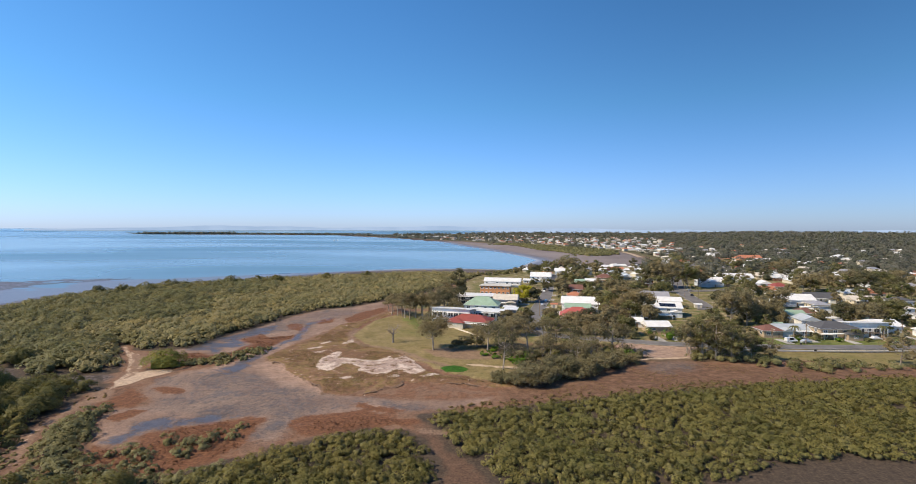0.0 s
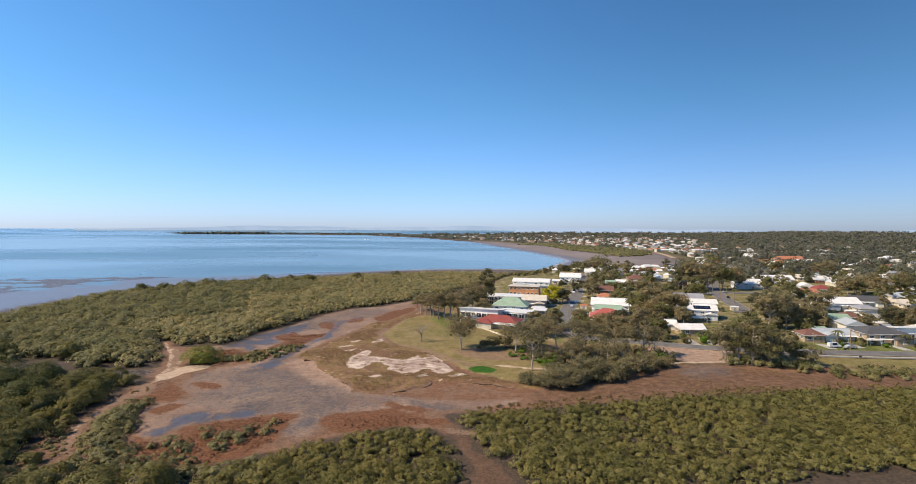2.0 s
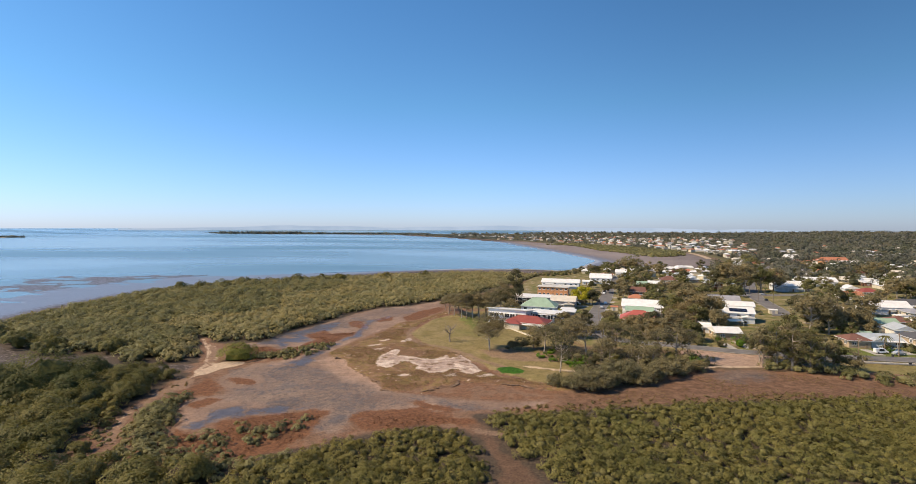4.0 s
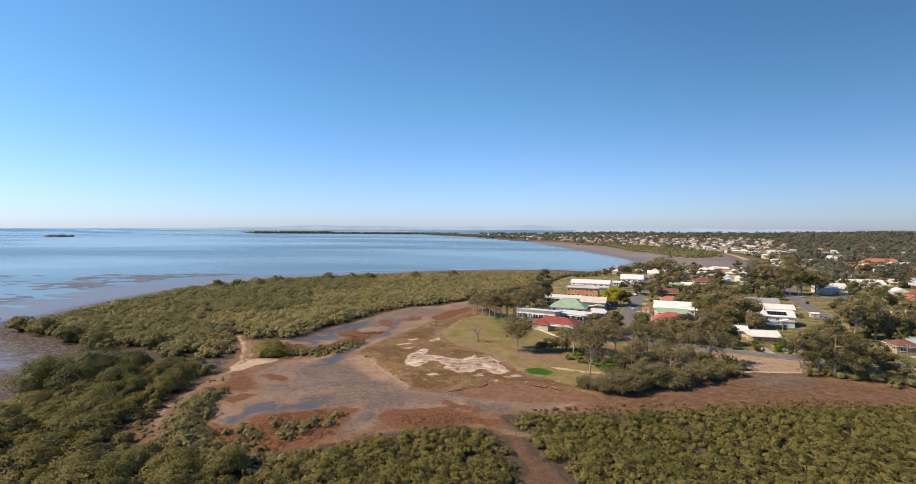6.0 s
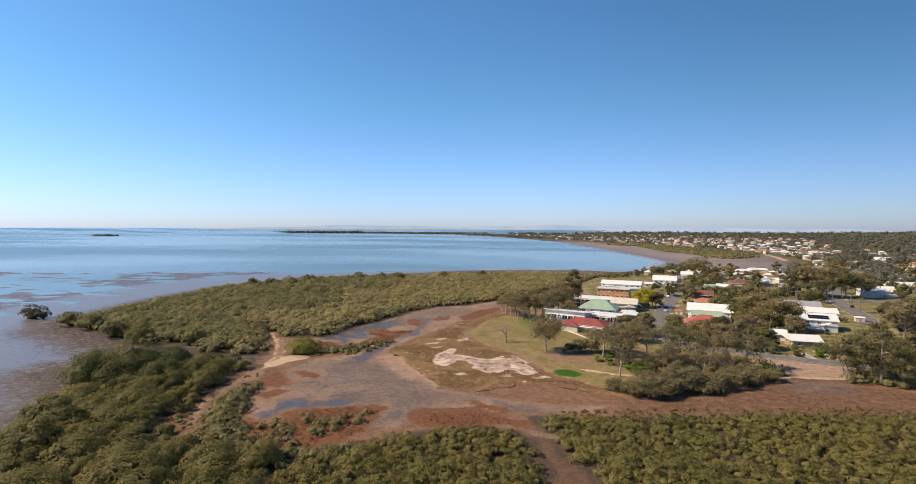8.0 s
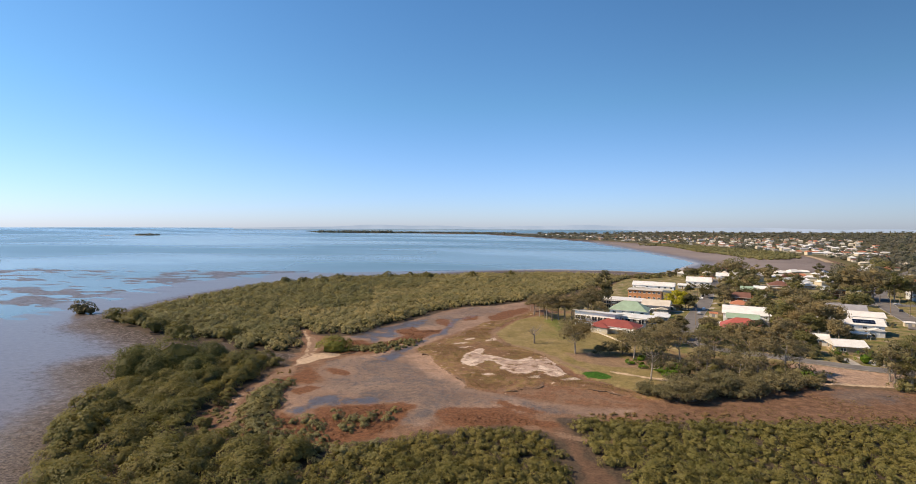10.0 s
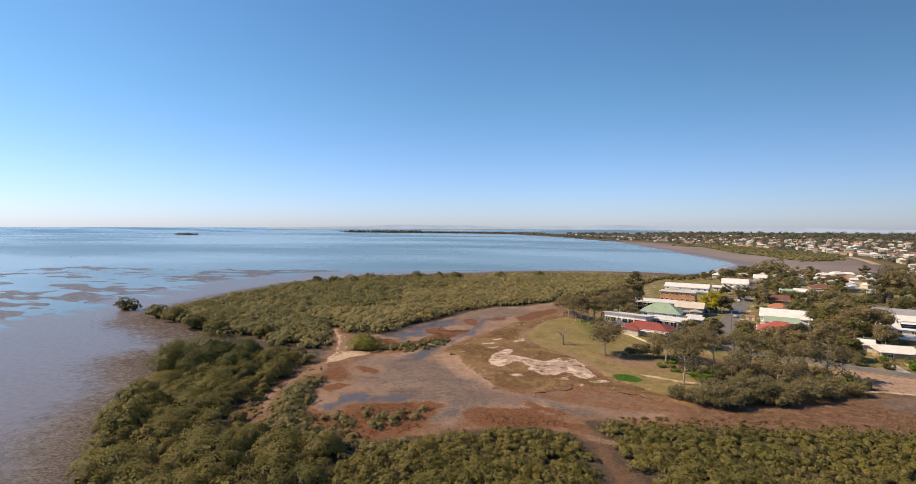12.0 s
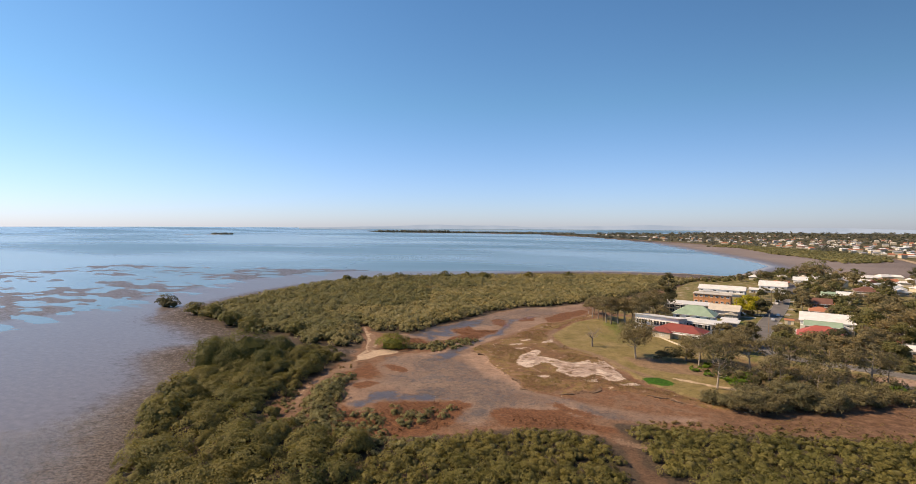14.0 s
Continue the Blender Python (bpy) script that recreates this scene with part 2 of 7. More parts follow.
def ground_material():
    """Mud, marsh, salt, turf and sand; each zone's reach is an attribute in metres, ragged by noise."""
    m, nt, b = empty_material("tidal ground", 0.9, 0.0, 0.25)
    fine, mid, big = noise_of(nt, 1.3, 6, 0.65), noise_of(nt, 0.16, 6, 0.62), noise_of(nt, 0.03, 5)
    huge = noise_of(nt, 0.006, 4)
    streak = noise_of(nt, 0.06, 7, 0.6)

    def zone(name, width, ragged, grain=0.0):
        a = nd(nt, "Attribute", attribute_name=name).outputs["Fac"]
        a = calc(nt, "ADD", a, calc(nt, "MULTIPLY", calc(nt, "SUBTRACT", mid, 0.5), ragged))
        if grain:
            a = calc(nt, "ADD", a, calc(nt, "MULTIPLY", calc(nt, "SUBTRACT", fine, 0.5), grain))
        return step(nt, a, -width, width)

    mud = ramp(nt, mid, ((0.3, (0.148, 0.088, 0.058)), (0.5, (0.205, 0.126, 0.084)), (0.7, (0.265, 0.172, 0.118))))
    samphire = ramp(nt, fine, ((0.3, (0.085, 0.040, 0.022)), (0.5, (0.148, 0.068, 0.037)), (0.72, (0.205, 0.110, 0.056))))
    film = ramp(nt, streak, ((0.36, (0.092, 0.080, 0.076)), (0.5, (0.132, 0.106, 0.095)), (0.64, (0.20, 0.150, 0.122))))
    # dark curling lines that the tide leaves on the wet mud
    curl = noise_of(nt, 0.11, 3, 0.45)
    line = step(nt, calc(nt, "ABSOLUTE", calc(nt, "SUBTRACT", calc(nt, "FRACT", calc(nt, "MULTIPLY", curl, 15.0)), 0.5)), 0.10, 0.0)
    line = calc(nt, "MULTIPLY", line, step(nt, big, 0.38, 0.50))
    film = mixed(nt, calc(nt, "MULTIPLY", line, 0.95), film, (0.085, 0.070, 0.062))
    slick = ramp(nt, mid, ((0.35, (0.036, 0.040, 0.050)), (0.65, (0.085, 0.074, 0.072))))
    ripple = noise_of(nt, 0.42, 8, 0.7, stretch=(0.8, 1.2, 1.0))
    flat = ramp(nt, ripple, ((0.36, (0.112, 0.093, 0.086)), (0.5, (0.145, 0.121, 0.113)), (0.64, (0.185, 0.155, 0.146))))
    tuft = noise_of(nt, 0.42, 6, 0.7)
    tuft_noise = tuft
    marsh = ramp(nt, tuft, ((0.36, (0.135, 0.082, 0.040)), (0.46, (0.215, 0.150, 0.062)), (0.54, (0.20, 0.108, 0.064)), (0.64, (0.29, 0.185, 0.118))))
    marsh = mixed(nt, calc(nt, "MULTIPLY", fine, 0.5), marsh, (0.14, 0.10, 0.042))
    marsh = mixed(nt, calc(nt, "MULTIPLY", step(nt, streak, 0.46, 0.56), 0.75), marsh, ramp(nt, fine, ((0.3, (0.115, 0.062, 0.036)), (0.7, (0.19, 0.108, 0.064)))))
    marsh = mixed(nt, step(nt, calc(nt, "ADD", tuft, calc(nt, "MULTIPLY", mid, 0.5)), 0.88, 0.93), marsh, (0.42, 0.32, 0.25))
    crust = nd(nt, "Attribute", attribute_name="salt").outputs["Fac"]
    crust = step(nt, calc(nt, "ADD", crust, calc(nt, "MULTIPLY", calc(nt, "SUBTRACT", mid, 0.5), 7.0)), 1.6, 0.6)
    salt = ramp(nt, tuft, ((0.38, (0.27, 0.19, 0.15)), (0.5, (0.33, 0.245, 0.20)), (0.62, (0.40, 0.31, 0.262))))
    salt = mixed(nt, calc(nt, "MULTIPLY", calc(nt, "MAXIMUM", calc(nt, "MULTIPLY", crust, 0.6), step(nt, mid, 0.52, 0.60)), 0.75), salt, (0.60, 0.50, 0.415))
    turf = ramp(nt, mid, ((0.3, (0.165, 0.132, 0.054)), (0.5, (0.232, 0.178, 0.083)), (0.7, (0.298, 0.222, 0.120))))
    turf = mixed(nt, calc(nt, "MULTIPLY", step(nt, big, 0.5, 0.66), 0.34), turf, (0.15, 0.17, 0.045))
    turf = mixed(nt, calc(nt, "MULTIPLY", fine, 0.55), turf, (0.12, 0.105, 0.035))
    dirt = ramp(nt, fine, ((0.3, (0.175, 0.112, 0.076)), (0.7, (0.27, 0.182, 0.128))))
    sand = ramp(nt, fine, ((0.3, (0.37, 0.275, 0.195)), (0.7, (0.55, 0.43, 0.32))))
    lush = ramp(nt, fine, ((0.3, (0.016, 0.06, 0.006)), (0.7, (0.045, 0.13, 0.014))))
    yard = ramp(nt, mid, ((0.35, (0.09, 0.105, 0.032)), (0.48, (0.17, 0.15, 0.062)), (0.6, (0.25, 0.195, 0.11)), (0.68, (0.34, 0.30, 0.24))))
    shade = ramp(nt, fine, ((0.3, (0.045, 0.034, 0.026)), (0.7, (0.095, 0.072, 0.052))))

    speckle = noise_of(nt, 0.9, 7, 0.72, stretch=(1.0, 0.6, 1.0))
    red = zone("red", 0.7, 8, 6)
    c = mixed(nt, calc(nt, "MULTIPLY", step(nt, mid, 0.44, 0.56), 0.7), mud, samphire)
    bog = ramp(nt, tuft, ((0.36, (0.085, 0.048, 0.031)), (0.5, (0.142, 0.082, 0.053)), (0.66, (0.200, 0.122, 0.080))))
    c = mixed(nt, calc(nt, "MULTIPLY", zone("bog", 3, 10, 4), 0.9), c, bog)
    c = mixed(nt, calc(nt, "MULTIPLY", zone("silt", 2, 8, 4), 0.6), c, ramp(nt, fine, ((0.3, (0.060, 0.038, 0.026)), (0.7, (0.118, 0.077, 0.053)))))
    wet = zone("wet", 1.4, 9, 3)
    c = mixed(nt, wet, c, ramp(nt, streak, ((0.36, (0.185, 0.124, 0.094)), (0.5, (0.232, 0.158, 0.120)), (0.64, (0.285, 0.198, 0.150)))))
    swirl_of = nd(nt, "TexNoise", i_Scale=0.045, i_Detail=6.0, i_Roughness=0.6, i_Distortion=2.2)
    nt.links.new(nd(nt, "NewGeometry").outputs["Position"], swirl_of.inputs["Vector"])
    swirl = step(nt, swirl_of.outputs["Fac"], 0.49, 0.60)
    hatch = calc(nt, "MULTIPLY", zone("hatch", 4.0, 22, 8), calc(nt, "ADD", 0.30, calc(nt, "MULTIPLY", step(nt, calc(nt, "ADD", speckle, calc(nt, "MULTIPLY", calc(nt, "SUBTRACT", big, 0.5), 0.8)), 0.42, 0.56), 0.5)))
    c = mixed(nt, hatch, c, film)
    c = mixed(nt, calc(nt, "MULTIPLY", calc(nt, "MULTIPLY", hatch, swirl), 0.75), c, (0.062, 0.058, 0.060))
    c = mixed(nt, calc(nt, "MULTIPLY", zone("rim", 3.0, 12, 4), 0.85), c, ramp(nt, mid, ((0.35, (0.27, 0.178, 0.128)), (0.65, (0.34, 0.232, 0.172)))))
    pool = calc(nt, "MULTIPLY", zone("pool", 1.6, 12, 7), step(nt, calc(nt, "ADD", mid, calc(nt, "MULTIPLY", speckle, 0.6)), 0.62, 0.82))
    c = mixed(nt, calc(nt, "MULTIPLY", pool, 0.9), c, slick)
    c = mixed(nt, red, c, samphire)
    c = mixed(nt, zone("sea", 3, 14), c, flat)
    bank_reach = nd(nt, "Attribute", attribute_name="shore").outputs["Fac"]
    churned = calc(nt, "MULTIPLY", step(nt, calc(nt, "ADD", bank_reach, calc(nt, "MULTIPLY", calc(nt, "SUBTRACT", mid, 0.5), 44.0)), 15.0, -8.0), zone("sea", 1.5, 3))
    churned = calc(nt, "MULTIPLY", churned, step(nt, calc(nt, "ADD", tuft_noise, calc(nt, "MULTIPLY", calc(nt, "SUBTRACT", speckle, 0.5), 1.3)), 0.62, 0.50))
    c = mixed(nt, calc(nt, "MULTIPLY", churned, 0.9), c, (0.046, 0.037, 0.032))
    clod = step(nt, noise_of(nt, 1.1, 8, 0.75, stretch=(0.8, 1.3, 1.0)), 0.44, 0.54)
    churn = zone("churn", 7.0, 30, 10)
    c = mixed(nt, calc(nt, "MULTIPLY", churn, 0.9), c, mixed(nt, clod, (0.050, 0.042, 0.037), (0.150, 0.122, 0.106)))
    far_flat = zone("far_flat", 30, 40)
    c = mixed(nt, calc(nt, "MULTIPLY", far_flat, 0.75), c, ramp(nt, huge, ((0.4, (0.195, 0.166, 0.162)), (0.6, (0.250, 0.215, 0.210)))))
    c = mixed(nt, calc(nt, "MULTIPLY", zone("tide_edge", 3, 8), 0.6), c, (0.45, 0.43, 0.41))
    # dark mud under the mangroves, their shade painted in and past the edge
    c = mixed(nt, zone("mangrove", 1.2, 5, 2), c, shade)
    c = mixed(nt, zone("isle", 0.4, 6, 5), c, samphire)
    c = mixed(nt, zone("town", 3, 10), c, yard)
    c = mixed(nt, zone("woods", 25, 50), c, ramp(nt, mid, ((0.35, (0.055, 0.055, 0.028)), (0.65, (0.12, 0.10, 0.055)))))
    c = mixed(nt, zone("marsh", 0.3, 4, 2), c, marsh)
    c = mixed(nt, zone("turf", 0.7, 6, 2), c, turf)
    c = mixed(nt, calc(nt, "MULTIPLY", zone("litter", 2.0, 12, 5), 0.85), c, ramp(nt, fine, ((0.3, (0.062, 0.046, 0.030)), (0.7, (0.145, 0.108, 0.068)))))
    c = mixed(nt, calc(nt, "MULTIPLY", zone("bare", 1.0, 5, 3), 0.85), c, dirt)
    c = mixed(nt, calc(nt, "MULTIPLY", zone("gravel", 1.0, 4, 2), 0.9), c, ramp(nt, tuft, ((0.35, (0.27, 0.185, 0.140)), (0.65, (0.38, 0.275, 0.215)))))
    c = mixed(nt, calc(nt, "MULTIPLY", zone("lawn", 2.0, 14, 6), 0.8), c, ramp(nt, mid, ((0.35, (0.075, 0.105, 0.024)), (0.65, (0.135, 0.165, 0.042)))))
    c = mixed(nt, calc(nt, "MULTIPLY", zone("salt", 0.25, 4, 4), step(nt, calc(nt, "ADD", tuft, calc(nt, "MULTIPLY", calc(nt, "SUBTRACT", mid, 0.5), 0.5)), 0.37, 0.41)), c, salt)
    c = mixed(nt, calc(nt, "MULTIPLY", zone("sand", 0.35, 3, 2.5), 0.9), c, sand)
    c = mixed(nt, zone("lush", 0.4, 2.0, 1.5), c, lush)
    speck = noise_of(nt, 2.2, 8, 0.72)
    calm = step(nt, calc(nt, "ADD", bank_reach, calc(nt, "MULTIPLY", calc(nt, "SUBTRACT", mid, 0.5), 30.0)), 2.0, 20.0)
    grit = calc(nt, "SUBTRACT", 1.0, calc(nt, "MULTIPLY", calm, 0.75))
    c = mixed(nt, grit, c, ramp(nt, speck, ((0.34, (0.66, 0.66, 0.66)), (0.5, (0.98, 0.98, 0.98)), (0.66, (1.22, 1.22, 1.22)))), "MULTIPLY")
    blotch = noise_of(nt, 0.55, 7, 0.7)
    c = mixed(nt, grit, c, ramp(nt, blotch, ((0.36, (0.76, 0.77, 0.79)), (0.5, (1.0, 1.0, 1.0)), (0.64, (1.14, 1.12, 1.10)))), "MULTIPLY")
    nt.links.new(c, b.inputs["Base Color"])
    pools = step(nt, calc(nt, "ADD", streak, calc(nt, "MULTIPLY", big, 0.5)), 0.77, 0.68)
    shore_reach = nd(nt, "Attribute", attribute_name="shore").outputs["Fac"]
    film2 = step(nt, calc(nt, "ADD", shore_reach, calc(nt, "MULTIPLY", calc(nt, "SUBTRACT", ripple, 0.5), 70.0)), -12.0, 14.0)
    shine = calc(nt, "MAXIMUM", calc(nt, "MAXIMUM", calc(nt, "MULTIPLY", pool, 0.95), calc(nt, "MULTIPLY", calc(nt, "MULTIPLY", hatch, calc(nt, "MAXIMUM", pools, swirl)), 0.5)), calc(nt, "MULTIPLY", calc(nt, "MULTIPLY", zone("shore", 12, 22), calc(nt, "SUBTRACT", 1.0, far_flat)), 0.66))
    rough = calc(nt, "SUBTRACT", calc(nt, "SUBTRACT", 0.92, calc(nt, "MULTIPLY", shine, 0.52)), calc(nt, "MULTIPLY", calc(nt, "MULTIPLY", film2, calc(nt, "SUBTRACT", 1.0, far_flat)), 0.28))
    nt.links.new(rough, b.inputs["Roughness"])
    nt.links.new(calc(nt, "ADD", 0.15, calc(nt, "MULTIPLY", shine, 0.35)), b.inputs["Specular IOR Level"])
    h = calc(nt, "MULTIPLY", calc(nt, "ADD", fine, calc(nt, "MULTIPLY", mid, 2.0)), calc(nt, "SUBTRACT", 1.0, calc(nt, "MULTIPLY", shine, 0.85)))
    h = calc(nt, "MULTIPLY", h, calc(nt, "SUBTRACT", 1.0, calc(nt, "MULTIPLY", step(nt, calc(nt, "ADD", shore_reach, calc(nt, "MULTIPLY", calc(nt, "SUBTRACT", mid, 0.5), 40.0)), -20.0, 0.0), 0.82)))
    bump(nt, b, calc(nt, "MULTIPLY", calc(nt, "ADD", h, calc(nt, "MULTIPLY", churn, calc(nt, "MULTIPLY", clod, 1.2))), calc(nt, "SUBTRACT", 1.0, calc(nt, "MULTIPLY", hatch, 0.7))), 0.55, 0.13)
    return m


def sea_material():
    m, nt, b = empty_material("shallow sea water", 0.12, 0.0, 0.5)
    b.inputs["IOR"].default_value = 1.33
    drift = noise_of(nt, 0.0016, 3, 0.5, stretch=(0.6, 1.2, 1.0))
    c = ramp(nt, drift, ((0.38, (0.085, 0.172, 0.232)), (0.5, (0.128, 0.216, 0.278)), (0.62, (0.175, 0.262, 0.312))))
    nt.links.new(c, b.inputs["Base Color"])
    rough = ramp(nt, drift, ((0.4, (0.32,) * 3), (0.55, (0.2,) * 3)))
    nt.links.new(rough, b.inputs["Roughness"])
    bump(nt, b, noise_of(nt, 0.9, 4, 0.6, stretch=(1.0, 0.5, 1.0)), 0.15, 0.08)
    return m


MAT["ground"], MAT["sea"] = ground_material(), sea_material()


# ---- plan, in metres ----
SEA = [(-60, -5300), (-74, 32), (-92, 53), (-103, 66), (-119, 79), (-130, 90), (-136, 99), (-144, 113), (-174, 130), (-160, 140), (-141, 146),
       (-119, 152), (-119, 158), (-146, 157), (-157, 168), (-191, 165), (-217, 176), (-249, 185), (-263, 205), (-264, 229), (-275, 277), (-278, 342),
       (-254, 389), (-223, 416), (-186, 448), (-134, 480), (-80, 507), (-20, 526), (40, 545), (75, 572), (110, 605), (170, 625), (230, 636), (275, 700), (311, 818),
       (339, 985), (330, 1060), (300, 1150), (272, 1215), (229, 1343), (175, 1490), (92, 1560), (44, 1704), (-38, 1850), (-120, 2010), (-275, 2400), (-560, 2870), (-760, 3290), (-894, 3292)]
SEA += [(-1622, 3486), (-2260, 3420), (-2604, 3680), (-2500, 3760), (-1600, 3660), (-700, 3620), (-300, 3650), (100, 4000), (250, 5300), (-5300, 5300), (-5300, -5300)]
WATER = [(-330, -5300), (-300, -100), (-290, 60), (-300, 140), (-296, 185), (-318, 230), (-345, 330), (-330, 415), (-270, 480), (-150, 545), (-60, 592), (20, 590), (58, 576), (83, 626), (98, 680),
         (122, 743), (120, 810), (106, 911), (66, 1105), (12, 1370), (-80, 1816), (-307, 2386), (-620, 2860), (-800, 3240), (-1622, 3440), (-2270, 3370),
         (-2680, 3680), (-2500, 3800), (-1600, 3690), (-300, 3690), (60, 4040), (200, 5300), (-5300, 5300), (-5300, -5300)]
FOREST = [(-136, 197), (-124, 195), (-110, 200), (-106, 227), (-101, 240), (-94, 273), (-85, 292), (-68, 303), (-51, 328), (-46, 345), (-30, 360),
          (-2, 430), (25, 500), (-20, 523), (-80, 507), (-134, 480), (-186, 448), (-223, 416), (-253, 389), (-276, 342), (-273, 277), (-262, 229),
          (-260, 206), (-247, 188), (-217, 179), (-191, 168), (-178, 166), (-157, 171), (-146, 160), (-130, 162), (-120, 164), (-116, 171), (-131, 186)]
CAPE = [(-148, 116), (-144, 106), (-140, 97), (-134, 88), (-122, 76.5), (-106, 64), (-96, 53), (-60, 40), (-55, 60), (-60, 92), (-80, 90), (-88, 91), (-98, 103), (-104, 112), (-108, 122), (-110, 136), (-112, 151),
        (-118, 155), (-141, 145), (-162, 139), (-170, 130)]
LUMP = [(-57, 60), (-20, 60), (-4, 93), (-5, 103), (-8, 111), (-13, 117), (-24, 117), (-33, 113), (-45, 103), (-58, 95)]
GAP = [(-10, 121), (0, 118), (4, 106), (14, 92), (45, 84), (62, 95), (76, 100), (110, 101), (230, 106), (230, 60), (-20, 60), (-4, 93), (-5, 104)]
EDGE_MUD = [(-113, 150), (-103, 151), (-97, 140), (-92, 122), (-83, 107), (-60, 97), (-62, 91), (-90, 90), (-108, 110), (-112, 130)]
FIELD_EDGE = [(45, 84), (62, 95), (76, 100), (110, 101), (230, 106), (230, 55), (20, 55), (16, 86)]
LITTER = [(6, 201), (14, 188), (24, 176), (16, 158), (30, 156), (46, 166), (62, 178), (84, 181), (110, 178), (118, 186), (100, 195), (76, 199), (60, 204), (40, 206), (20, 206)]
FIELD = [(-10, 127), (1, 128), (13, 132), (38, 139), (57, 144), (86, 150), (109, 155), (153, 159), (230, 163), (230, 110), (140, 105), (98, 102), (87, 102),
         (76, 101), (67, 99), (61, 96), (51, 92), (40, 85), (8, 92), (5, 101), (-2, 108), (-3, 115), (-7, 123)]
FRINGE = [(-8, 124), (1, 127), (13, 131), (38, 138), (57, 143), (86, 149), (109, 154), (153, 158), (230, 162), (230, 169), (153, 165), (109, 160), (86, 156), (57, 150), (38, 144), (13, 138), (-2, 133)]
SCRUB = [(-76, 113), (-70, 118), (-63, 116), (-56, 120), (-51, 121), (-52, 112), (-52, 102), (-62, 96), (-74, 97), (-81, 105)]
THIN_EDGE = [(-100, 112), (-103, 122), (-100, 133), (-95, 133), (-92, 124), (-88, 116), (-85, 107), (-74, 96), (-88, 93)]
UNDER = [(-94, 97), (-86, 105), (-72, 104), (-60, 98), (-48, 100), (-44, 92), (-60, 84), (-90, 84)]
SPIT_2 = [(-92, 174), (-84, 184), (-78, 194), (-76, 190), (-82, 178), (-88, 173)]
MUD_STRIP = [(14, 148), (40, 154), (60, 172), (85, 178), (110, 172), (150, 168), (220, 170), (220, 163), (150, 159), (108, 156), (57, 146), (14, 134)]
SPIT = [(-104, 176), (-97, 180), (-88, 187), (-80, 199), (-77, 197), (-83, 184), (-92, 175), (-100, 171)]
WET = [(-82, 108), (-87, 114), (-90, 121), (-94, 124), (-95, 128), (-92, 131.5), (-88, 134), (-88, 137), (-94, 142), (-98, 148), (-97, 156), (-96, 166), (-88, 169), (-82, 180), (-84, 186), (-104, 183), (-120, 197), (-109, 198), (-100, 240), (-92, 270), (-82, 293), (-64, 306), (-51, 327), (-46, 308), (-52, 271), (-66, 223), (-71, 206),
       (-74, 184), (-68, 173), (-57, 168), (-50, 156), (-42, 148), (-36, 142), (-24, 139), (-2, 138), (10, 141), (8, 136), (-18, 129), (-42, 126), (-43, 112), (-49, 110), (-50, 124), (-59, 124), (-64, 118), (-72, 121)]
RED = [(-80.3, 103.3), (-82.8, 104.6), (-84.6, 109.3), (-79.5, 108.2), (-76.6, 106.2), (-75.0, 110.2), (-75.3, 115.5), (-71.5, 117.0), (-69.8, 119.5), (-65.6, 120.7), (-60.5, 123.5), (-56.4, 125.2), (-50.3, 126.6), (-49.7, 122.9), (-50.4, 119.0), (-50.7, 114.2),
       (-48.4, 110.1), (-48.6, 107.8), (-50.9, 106.7), (-51.9, 103.0), (-56.8, 97.1), (-63.9, 93.9), (-74, 91), (-84, 93), (-84, 100)]
RED_SIDE = [(-100.1, 139.6), (-102.0, 147.1), (-98.8, 147.8), (-95.0, 143.3), (-94.3, 140.9), (-90.5, 140.4), (-89.1, 136.0), (-89.9, 131.8), (-95.0, 132.4), (-96, 124), (-93, 116), (-90, 110), (-96, 112), (-101, 124), (-102, 134)]
RED_LOW = [(-42.1, 126.5), (-34.4, 128.1), (-28.4, 130.8), (-25.0, 130.2), (-17.8, 125.9), (-13.0, 124.8), (-10.0, 125.5), (-8.2, 122.9), (-14.1, 120.9), (-20.3, 120), (-24.8, 117), (-28.7, 114), (-34.3, 114), (-39.8, 115.2), (-42.9, 119.7)]
RED_BAR = [(-31.1, 135.1), (-26.2, 136.5), (-18.8, 132.6), (-13.6, 130.5), (-17.4, 128.4), (-25.0, 130.2)]
RED_TOP = [(-87.5, 245.5), (-85.4, 251.1), (-80.0, 248.9), (-74.6, 234.2), (-76.6, 230.8), (-82.6, 235.4)]
RED_TOP_2 = [(-75.8, 254.9), (-72.7, 262.8), (-67.5, 264.0), (-65.8, 253.7), (-72.1, 248.9)]
RED_TOP_3 = [(-59.9, 273.2), (-54.5, 288.7), (-47.5, 301.4), (-42.9, 295.6), (-44.9, 278.5), (-50.9, 269.5)]
